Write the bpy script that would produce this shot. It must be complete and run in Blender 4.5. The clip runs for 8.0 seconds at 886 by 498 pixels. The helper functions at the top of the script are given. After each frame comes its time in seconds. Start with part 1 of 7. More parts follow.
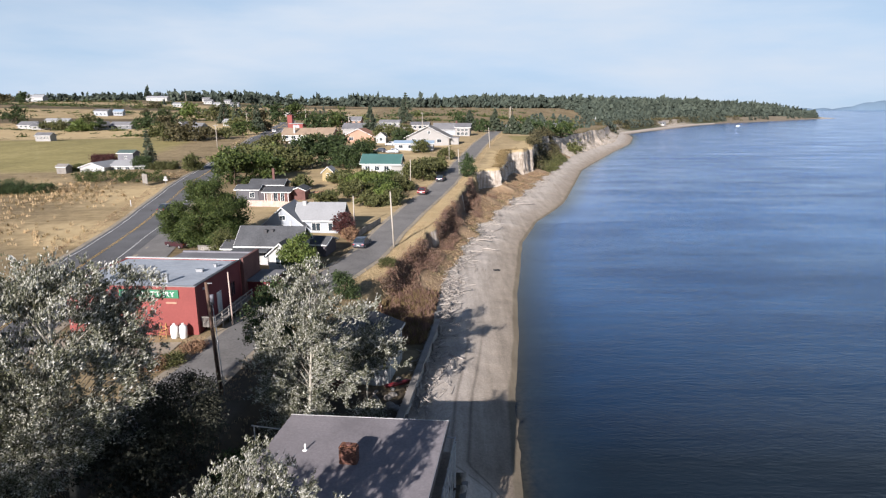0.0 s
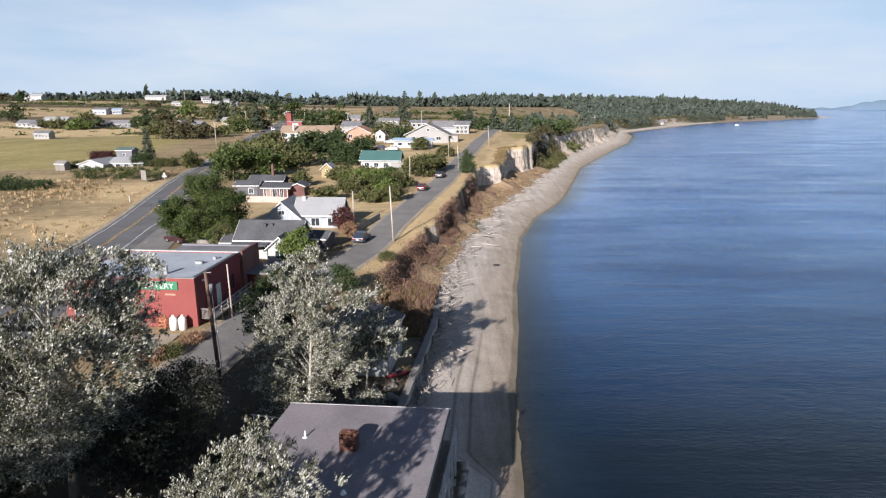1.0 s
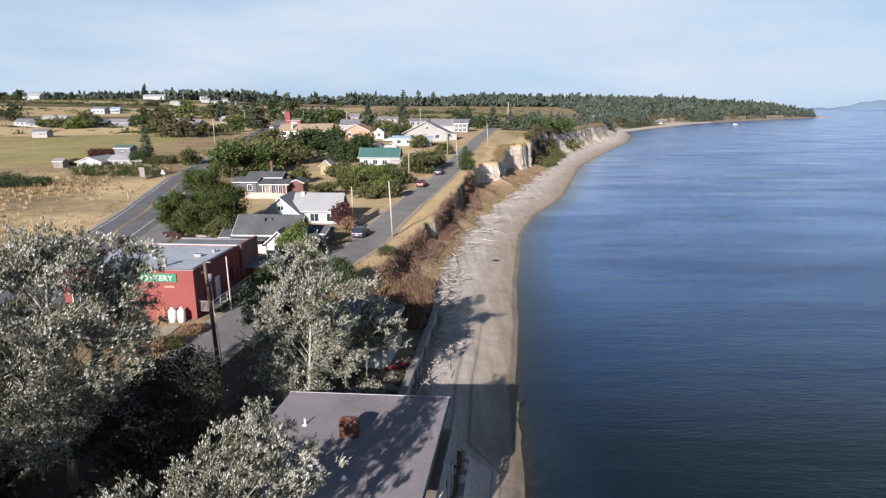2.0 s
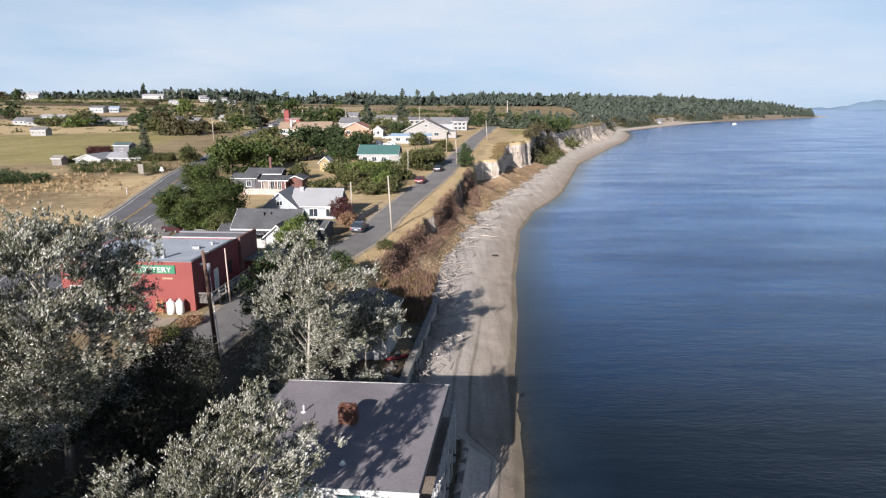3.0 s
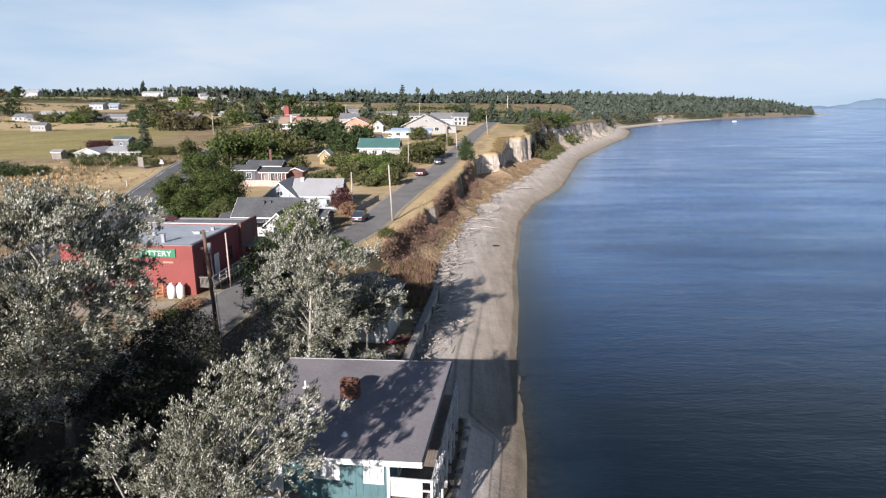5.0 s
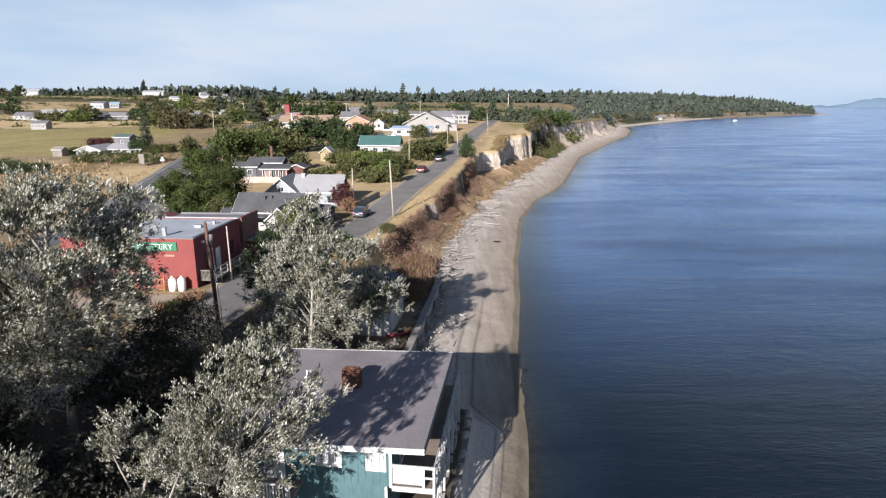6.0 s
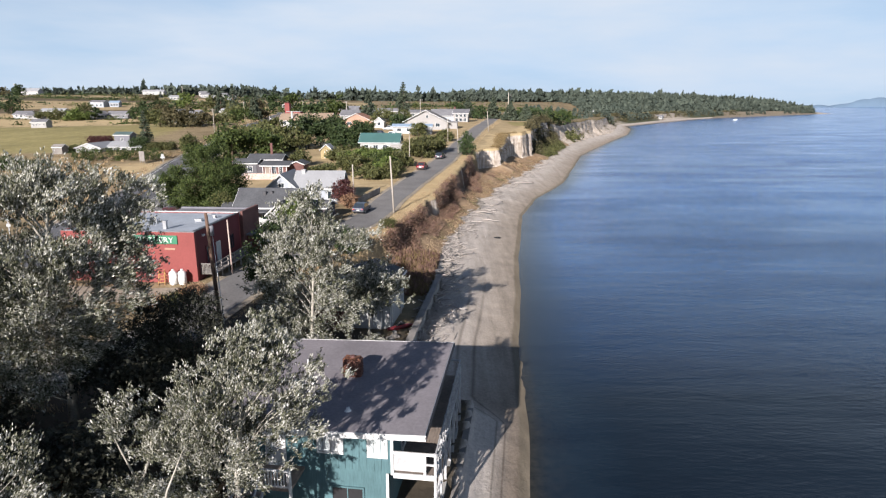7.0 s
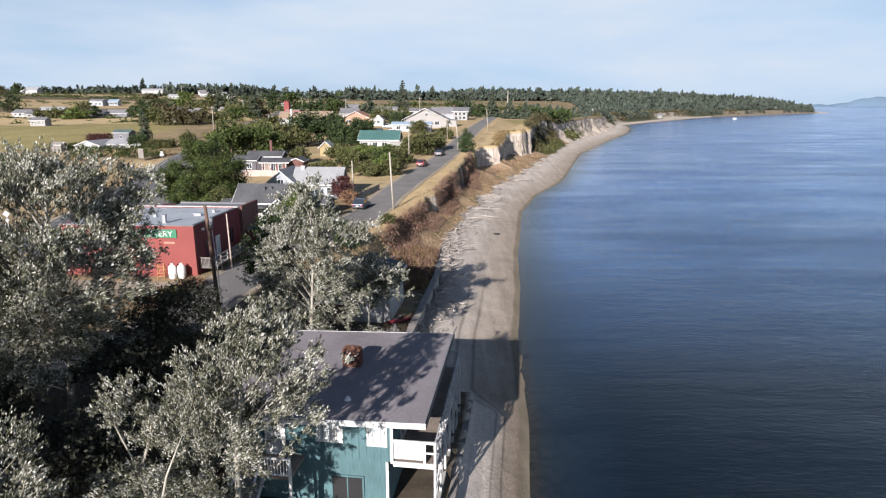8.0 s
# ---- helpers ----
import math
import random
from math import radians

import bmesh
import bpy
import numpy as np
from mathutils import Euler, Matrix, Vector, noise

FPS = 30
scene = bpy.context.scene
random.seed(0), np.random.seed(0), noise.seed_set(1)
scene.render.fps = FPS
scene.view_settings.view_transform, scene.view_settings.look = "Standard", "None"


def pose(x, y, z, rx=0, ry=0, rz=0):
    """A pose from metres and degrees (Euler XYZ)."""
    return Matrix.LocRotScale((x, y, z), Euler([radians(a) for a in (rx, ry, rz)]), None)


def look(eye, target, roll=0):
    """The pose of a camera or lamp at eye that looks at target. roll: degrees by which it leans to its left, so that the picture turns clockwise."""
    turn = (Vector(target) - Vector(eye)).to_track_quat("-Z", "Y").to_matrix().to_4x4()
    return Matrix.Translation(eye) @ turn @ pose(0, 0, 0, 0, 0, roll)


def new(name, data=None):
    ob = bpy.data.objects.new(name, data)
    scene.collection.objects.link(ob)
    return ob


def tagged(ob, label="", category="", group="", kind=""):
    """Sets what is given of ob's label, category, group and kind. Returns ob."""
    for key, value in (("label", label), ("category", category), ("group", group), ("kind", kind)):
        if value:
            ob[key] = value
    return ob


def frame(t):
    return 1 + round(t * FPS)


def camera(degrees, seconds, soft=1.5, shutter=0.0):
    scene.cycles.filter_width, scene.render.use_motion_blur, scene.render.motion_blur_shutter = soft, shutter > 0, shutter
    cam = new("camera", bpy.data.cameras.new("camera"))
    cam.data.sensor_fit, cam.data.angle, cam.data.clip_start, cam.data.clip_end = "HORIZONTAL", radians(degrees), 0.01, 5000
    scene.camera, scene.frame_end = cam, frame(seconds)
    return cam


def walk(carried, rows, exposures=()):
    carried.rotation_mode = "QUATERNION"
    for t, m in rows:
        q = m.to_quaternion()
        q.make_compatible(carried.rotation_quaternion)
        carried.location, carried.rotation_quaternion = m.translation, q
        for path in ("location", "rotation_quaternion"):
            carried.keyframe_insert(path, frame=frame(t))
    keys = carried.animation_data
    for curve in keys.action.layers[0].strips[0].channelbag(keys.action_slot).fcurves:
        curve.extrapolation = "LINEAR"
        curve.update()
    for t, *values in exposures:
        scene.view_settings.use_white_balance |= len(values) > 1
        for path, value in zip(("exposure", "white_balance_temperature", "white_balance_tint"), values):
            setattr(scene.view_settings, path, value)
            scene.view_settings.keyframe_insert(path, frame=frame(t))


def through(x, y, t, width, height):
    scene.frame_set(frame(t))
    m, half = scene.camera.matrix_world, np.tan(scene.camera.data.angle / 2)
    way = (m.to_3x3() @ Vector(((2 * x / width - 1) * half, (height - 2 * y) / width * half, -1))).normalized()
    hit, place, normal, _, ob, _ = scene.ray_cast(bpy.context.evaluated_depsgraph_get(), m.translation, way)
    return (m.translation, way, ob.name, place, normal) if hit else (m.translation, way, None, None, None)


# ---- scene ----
cam = camera(73.0, 8.0, soft=1.25)
PATH = [
    (0, (0.271, 0.286, 27.071), (0.27, 2.232, 26.609), -0.0),
    (0.5, (0.228, 0.286, 26.663), (0.229, 2.232, 26.201), -0.0),
    (1, (0.189, 0.249, 26.263), (0.191, 2.194, 25.8), -0.0),
    (1.5, (0.11, 0.215, 25.876), (0.114, 2.161, 25.413), 0.0),
    (3, (0.091, 0.111, 24.656), (0.1, 2.057, 24.193), 0.0),
    (3.5, (0.091, 0.088, 24.273), (0.1, 2.033, 23.809), 0.0),
    (4, (0.044, 0.009, 23.942), (0.053, 1.954, 23.477), 0.0),
    (4.5, (-0.009, -0.004, 23.566), (0.001, 1.941, 23.1), 0.0),
    (6, (-0.142, -0.113, 22.649), (-0.134, 1.832, 22.18), 0.0),
    (6.5, (-0.177, -0.175, 22.345), (-0.169, 1.769, 21.876), 0.0),
    (7, (-0.209, -0.231, 22.044), (-0.201, 1.714, 21.574), 0.0),
    (7.5, (-0.223, -0.323, 21.76), (-0.214, 1.621, 21.289), 0.0),
    (8, (-0.222, -0.34, 21.534), (-0.212, 1.604, 21.062), -0.0),
]
walk(cam, [(t, look(eye, target, roll)) for t, eye, target, roll in PATH])

# ---- lie of the land: shore lines, bluff and hills ----
WATER_Y = (-200, 20, 29.4, 38, 51, 68, 86, 120, 143, 162, 173, 212, 264, 301, 372, 449, 550, 600, 623, 760, 940, 1158, 1338, 1470, 1490, 1520, 1700, 5000)
WATER_X = (3.2, 4.1, 4.9, 5.95, 7.0, 9.3, 11.4, 16.5, 23, 31.2, 35.5, 46.6, 61.2, 76, 105, 138, 172, 184, 189, 276, 398, 568, 762, 945, 952, 900, 640, 540)
FOOT_Y = (-200, 20, 37.2, 41, 48, 65, 84, 95, 112, 129, 150, 177, 220, 276, 326, 410, 454, 629, 760, 940, 1470, 1700, 5000)
FOOT_X = (-2, -0.3, 2.0, -3.3, -2.9, -1.0, 0.2, 2.0, 5.2, 8.6, 14.4, 23.6, 37.2, 54.2, 70, 106.5, 128, 182, 262, 382, 925, 630, 530)
TOP_Y = (-200, 20, 46, 60, 71, 81, 95, 108, 123, 138, 150, 160, 171, 174, 177, 180, 196, 214, 221, 224, 229, 238, 250, 262, 280, 326, 370, 414, 454, 629, 760, 940, 1470, 1700, 5000)
TOP_X = (-15, -15, -15, -11, -8.1, -6.4, -3.8, -0.8, 2.0, 4.2, 6.2, 8.0, 9.3, 10.6, 16.4, 17.4, 20.0, 22.6, 24.6, 29.5, 32.2, 35.0, 37.6, 40.0, 45, 63, 84, 102, 119, 172, 250, 368, 911, 615, 520)
RISE_Y = (-200, 30, 60, 93, 152, 182, 230, 274, 330, 420, 600, 800, 1000, 1500, 5000)
CREST_X = (-300, -245, -178, -120, -62, -4, 54, 113, 170, 257, 316, 403, 500, 595, 700)
CREST_Z = (5, 5, 8.5, 13.5, 10, 10, 15, 15.5, 12, 10, 12.5, 10, 6, 3, -1)
RISE_Z = (5.0, 5.2, 5.4, 5.6, 8.6, 9.7, 12.2, 14.5, 15, 17.5, 21, 24, 27, 31, 31)


def smooth(a, b, v):
    k = np.clip((np.asarray(v, float) - a) / (b - a), 0, 1)
    return k * k * (3 - 2 * k)


def ripple(x, y, s):
    """Cheap smooth unevenness between about -1 and 1, with waves about s metres long."""
    k = 6.283 / s
    return (np.sin(k * x + 1.3 * np.sin(0.6 * k * y)) + np.sin(0.83 * k * y + 1.7 * np.sin(0.47 * k * x + 2)) + np.sin(0.57 * k * (x + y) + 1)) / 3


# blocks and clefts of the cliff: a broken line of flat facets, metres out from the general line of the lip
rng_lip = np.random.default_rng(12)
FACET_Y = np.concatenate((np.arange(74, 160, 1.9), np.arange(160, 470, 2.7)))
FACET_Y = FACET_Y + rng_lip.uniform(-0.8, 0.8, len(FACET_Y))
FACET_X = np.where(FACET_Y < 160, 0.55, 0.8) * rng_lip.choice((-1.0, -0.3, 0.2, 0.6, 1.0), len(FACET_Y)) * rng_lip.uniform(0.3, 1.0, len(FACET_Y))


def bluff_top(y):
    w = smooth(74, 84, y) * (1 - smooth(420, 470, y))
    far = (y + 2.5 * np.sin(y * 0.11)) / 13.0 % 1.0
    near = (y + 1.5 * np.sin(y * 0.23)) / 7.0 % 1.0
    tooth = (0.9 + 0.5 * np.sin(y * 0.047)) * np.interp(far, (0, 0.3, 1), (-1, 1, -1)) * smooth(262, 290, y) * 0.45 + 0.4 * np.interp(near, (0, 0.22, 1), (-1, 1, -1)) * smooth(150, 168, y) * (1 - smooth(250, 290, y))
    return np.interp(y, TOP_Y, TOP_X) + w * (np.interp(y, FACET_Y, FACET_X) + tooth)


def bluff_foot(y):
    return np.interp(y, FOOT_Y, FOOT_X) + smooth(80, 120, y) * (0.9 * np.sin(y * 0.33) + 0.5 * np.sin(y * 0.8))


def shore(y):
    return np.interp(y, WATER_Y, WATER_X) + 0.05 * np.sin(y * 0.21) + 0.03 * np.sin(y * 0.57)


def plateau(x, y):
    z = np.interp(y, RISE_Y, RISE_Z)
    z = z - np.minimum(0.022 * np.maximum(0, -x - 35), 4.0) * (1 - smooth(380, 600, y))
    z = z + 6 * np.exp(-(((x + 420) / 260) ** 2 + ((y - 900) / 280) ** 2)) + 5 * smooth(-100, -500, x) * smooth(300, 700, y)
    crest = 13 + np.interp(1000 * x / np.maximum(y, 500), CREST_X, CREST_Z) * y / 1000
    z = z + (crest - z) * smooth(880, 1010, y) * smooth(-300, -230, x)
    z = z - 3.8 * smooth(280, 330, y) * (1 - smooth(500, 600, y)) * smooth(20, 60, x)
    z = z - (z - np.interp(y, (420, 620, 900, 1200, 1400, 1480), (11.5, 10.0, 9.5, 9.0, 6.0, 2.5))) * smooth(340, 440, y) * (1 - smooth(8, 120, bluff_top(y) - x))
    return z + 0.10 * ripple(x, y, 9) + 0.35 * ripple(x, y, 47) * smooth(110, 300, y)


def height(x, y):
    """Height of the ground, for arrays or single values."""
    x, y = np.asarray(x, float), np.asarray(y, float)
    xt, xf, xw = bluff_top(y), bluff_foot(y), shore(y)
    high = plateau(x, y)
    edge = plateau(xt, y)
    s = np.clip((x - xt) / np.maximum(xf - xt, 0.5), 0, 1)
    foot = 1.7
    low = np.interp(y, (70, 100, 150, 180, 205, 222, 262, 300, 420), (0.52, 0.44, 0.42, 0.38, 0.30, 0.14, 0.16, 0.30, 0.30))
    low = low * (1 + 0.30 * np.sin(y * 0.21 + 1) + 0.18 * np.sin(y * 0.53)) * np.where(y > 160, 1, 0.9)
    steep = np.interp(y, (70, 90, 150, 172, 262, 310), (0.22, 0.14, 0.13, 0.09, 0.10, 0.30))
    drop = np.where(s < steep, 1 - (1 - low) * (s / steep) ** 0.9, low * (1 - (s - steep) / (1 - steep)) ** 1.15)
    face = foot + (edge - foot) * drop
    yard = foot + 0.7 + (edge - foot - 0.7) * (1 - smooth(0, 0.24, s))
    slope = yard + (face - yard) * smooth(62, 78, y)
    b = np.clip((x - xf) / np.maximum(xw - xf, 0.5), 0, 1)
    beach = 1.5 * (1 - b) ** 1.15 + 0.10 * np.sin(b * 17) * (1 - b) * b + 0.04 * ripple(x, y, 3.1)
    under = -0.10 * np.maximum(0, x - xw)
    z = np.where(x < xt, high, np.where(x < xf, slope, np.where(x < xw, beach, np.maximum(under, -6))))
    return z


def gz(x, y):
    return float(height(x, y))

# ---- daylight: low sun behind the camera, thin high cloud ----
SUN_UP = radians(22.3)
SUN_GO = Vector((0.37 * math.cos(SUN_UP), 0.93 * math.cos(SUN_UP), -math.sin(SUN_UP)))
world = bpy.data.worlds.new("sky")
scene.world = world
world.use_nodes = True
wt = world.node_tree
wt.nodes.clear()
w_out = wt.nodes.new("ShaderNodeOutputWorld")
w_bg = wt.nodes.new("ShaderNodeBackground")
w_sky = wt.nodes.new("ShaderNodeTexSky")
w_sky.sky_type, w_sky.sun_disc = "NISHITA", False
w_sky.sun_elevation, w_sky.sun_rotation = SUN_UP, math.pi + math.atan2(0.37, 0.93)
w_sky.air_density, w_sky.dust_density, w_sky.ozone_density = 1.0, 0.25, 4.0
w_co = wt.nodes.new("ShaderNodeTexCoord")
w_map = wt.nodes.new("ShaderNodeMapping")
w_map.inputs["Scale"].default_value = (1.0, 1.0, 5.0)
w_noise = wt.nodes.new("ShaderNodeTexNoise")
w_noise.inputs["Scale"].default_value, w_noise.inputs["Detail"].default_value, w_noise.inputs["Roughness"].default_value = 1.1, 6, 0.5
w_ramp = wt.nodes.new("ShaderNodeValToRGB")
w_ramp.color_ramp.elements[0].position, w_ramp.color_ramp.elements[1].position = 0.36, 0.6
w_ramp.color_ramp.elements[0].color, w_ramp.color_ramp.elements[1].color = (0.78, 0.78, 0.78, 1), (1.0, 1.0, 1.0, 1)
w_mix = wt.nodes.new("ShaderNodeMix")
w_mix.data_type = "RGBA"
w_veil = wt.nodes.new("ShaderNodeTexNoise")
w_veil.inputs["Scale"].default_value, w_veil.inputs["Detail"].default_value, w_veil.inputs["Roughness"].default_value = 2.2, 6, 0.55
w_tint = wt.nodes.new("ShaderNodeValToRGB")
w_tint.color_ramp.elements[0].position, w_tint.color_ramp.elements[1].position = 0.36, 0.64
w_tint.color_ramp.elements[0].color, w_tint.color_ramp.elements[1].color = (5.6, 7.4, 9.75, 1), (7.25, 8.2, 9.6, 1)
wt.links.new(w_map.outputs["Vector"], w_veil.inputs["Vector"])
wt.links.new(w_veil.outputs["Fac"], w_tint.inputs["Fac"])
wt.links.new(w_tint.outputs["Color"], w_mix.inputs[7])
wt.links.new(w_co.outputs["Generated"], w_map.inputs["Vector"])
wt.links.new(w_map.outputs["Vector"], w_noise.inputs["Vector"])
wt.links.new(w_noise.outputs["Fac"], w_ramp.inputs["Fac"])
w_sep = wt.nodes.new("ShaderNodeSeparateXYZ")
w_fall = wt.nodes.new("ShaderNodeMapRange")
w_fall.interpolation_type = "SMOOTHSTEP"
w_fall.inputs["From Min"].default_value, w_fall.inputs["From Max"].default_value = 0.15, 0.58
w_fall.inputs["To Min"].default_value, w_fall.inputs["To Max"].default_value = 1.0, 0.06
w_mul = wt.nodes.new("ShaderNodeMath")
w_mul.operation = "MULTIPLY"
wt.links.new(w_co.outputs["Generated"], w_sep.inputs["Vector"])
wt.links.new(w_sep.outputs["Z"], w_fall.inputs["Value"])
wt.links.new(w_ramp.outputs["Color"], w_mul.inputs[0])
wt.links.new(w_fall.outputs[0], w_mul.inputs[1])
wt.links.new(w_mul.outputs[0], w_mix.inputs[0])
w_deep = wt.nodes.new("ShaderNodeMix")
w_deep.data_type, w_deep.blend_type = "RGBA", "MULTIPLY"
w_deep.inputs[0].default_value, w_deep.inputs[7].default_value = 1.0, (0.48, 0.55, 0.68, 1)
wt.links.new(w_sky.outputs["Color"], w_deep.inputs[6])
wt.links.new(w_deep.outputs[2], w_mix.inputs[6])
wt.links.new(w_mix.outputs[2], w_bg.inputs["Color"])
w_bg.inputs["Strength"].default_value = 0.048
scene.view_settings.exposure = 0.97
wt.links.new(w_bg.outputs["Background"], w_out.inputs["Surface"])
sun = new("sun", bpy.data.lights.new("sun", "SUN"))
sun.data.energy, sun.data.angle, sun.data.color = 5.0, radians(0.55), (1.0, 0.93, 0.90)
sun.matrix_world = look((0, -40, 80), Vector((0, -40, 80)) + SUN_GO)


# ---- materials ----
def link(nt, a, b):
    nt.links.new(a, b)


def shader(name):
    m = bpy.data.materials.new(name)
    m.use_nodes = True
    return m, m.node_tree, m.node_tree.nodes["Principled BSDF"]


def noise_node(nt, co, scale, detail=4, rough=0.6, stretch=None):
    n = nt.nodes.new("ShaderNodeTexNoise")
    n.inputs["Scale"].default_value, n.inputs["Detail"].default_value, n.inputs["Roughness"].default_value = scale, detail, rough
    if stretch:
        mp = nt.nodes.new("ShaderNodeMapping")
        mp.inputs["Scale"].default_value = stretch
        link(nt, co, mp.inputs["Vector"])
        co = mp.outputs["Vector"]
    link(nt, co, n.inputs["Vector"])
    return n.outputs["Fac"]


def ramp(nt, fac, stops):
    r = nt.nodes.new("ShaderNodeValToRGB")
    e = r.color_ramp.elements
    while len(e) < len(stops):
        e.new(0.5)
    for el, (p, c) in zip(e, stops):
        el.position, el.color = p, (*c, 1) if len(c) == 3 else c
    link(nt, fac, r.inputs["Fac"])
    return r.outputs["Color"]


def blend(nt, fac, a, b, mode="MIX"):
    n = nt.nodes.new("ShaderNodeMix")
    n.data_type, n.blend_type = "RGBA", mode
    for sock, v in ((n.inputs[0], fac), (n.inputs[6], a), (n.inputs[7], b)):
        if isinstance(v, (int, float)):
            sock.default_value = v
        elif isinstance(v, tuple):
            sock.default_value = (*v, 1)
        else:
            link(nt, v, sock)
    return n.outputs[2]


def mathn(nt, op, a, b=0.0):
    n = nt.nodes.new("ShaderNodeMath")
    n.operation = op
    for sock, v in ((n.inputs[0], a), (n.inputs[1], b)):
        if isinstance(v, (int, float)):
            sock.default_value = v
        else:
            link(nt, v, sock)
    return n.outputs[0]


def relief(nt, bsdf, fac, strength, dist):
    b = nt.nodes.new("ShaderNodeBump")
    b.inputs["Strength"].default_value, b.inputs["Distance"].default_value = strength, dist
    link(nt, fac, b.inputs["Height"])
    link(nt, b.outputs["Normal"], bsdf.inputs["Normal"])


def surface(name, rgb, rough=0.8, var=0.3, fine=9.0, coarse=0.5, bump=0.25, metal=0.0, stretch=None, each=0.0, dist=0.03):
    """A worn surface: two scales of variation in tone, fine relief, and a tone of its own for each object."""
    m, nt, b = shader(name)
    co = nt.nodes.new("ShaderNodeTexCoord").outputs["Object"]
    f = noise_node(nt, co, fine, 5, 0.65, stretch)
    c = noise_node(nt, co, coarse, 3, 0.55)
    t = mathn(nt, "ADD", mathn(nt, "MULTIPLY", f, 0.5), mathn(nt, "MULTIPLY", c, 0.5))
    lo = tuple(max(0, v * (1 - var)) for v in rgb)
    hi = tuple(min(1, v * (1 + var)) for v in rgb)
    col = ramp(nt, t, ((0.34, lo), (0.66, hi)))
    if each:
        oi = nt.nodes.new("ShaderNodeObjectInfo").outputs["Random"]
        col = blend(nt, 1.0, col, ramp(nt, oi, ((0, (1 - each,) * 3), (1, (1, 1, 1)))), "MULTIPLY")
    link(nt, col, b.inputs["Base Color"])
    b.inputs["Roughness"].default_value, b.inputs["Metallic"].default_value = rough, metal
    if rough > 0.5:
        b.inputs["Specular IOR Level"].default_value = 0.3
    if bump:
        relief(nt, b, f, bump, dist)
    return m


def leafage(name, stops, rough=0.6, through=0.16, each=0.25):
    """Leaves: each leaf takes a tone of its own from the stops, and lets some light through."""
    m, nt, b = shader(name)
    rnd = nt.nodes.new("ShaderNodeNewGeometry").outputs["Random Per Island"]
    co = nt.nodes.new("ShaderNodeTexCoord").outputs["Object"]
    spot = noise_node(nt, co, 0.9, 3, 0.6)
    col = ramp(nt, mathn(nt, "ADD", mathn(nt, "MULTIPLY", rnd, 0.62), mathn(nt, "MULTIPLY", mathn(nt, "SUBTRACT", spot, 0.3), 0.95)), stops)
    if each:
        oi = nt.nodes.new("ShaderNodeObjectInfo").outputs["Random"]
        col = blend(nt, 1.0, col, ramp(nt, oi, ((0, (1 - each,) * 3), (1, (1, 1, 1)))), "MULTIPLY")
    link(nt, col, b.inputs["Base Color"])
    b.inputs["Roughness"].default_value = rough
    b.inputs["Specular IOR Level"].default_value = 0.25
    tr = nt.nodes.new("ShaderNodeBsdfTranslucent")
    link(nt, col, tr.inputs["Color"])
    mx = nt.nodes.new("ShaderNodeMixShader")
    mx.inputs[0].default_value = through
    link(nt, b.outputs[0], mx.inputs[1])
    link(nt, tr.outputs[0], mx.inputs[2])
    link(nt, mx.outputs[0], nt.nodes["Material Output"].inputs["Surface"])
    return m


def glassy(name, rgb, rough=0.06):
    m, nt, b = shader(name)
    b.inputs["Base Color"].default_value, b.inputs["Roughness"].default_value = (*rgb, 1), rough
    b.inputs["Specular IOR Level"].default_value = 0.7
    return m


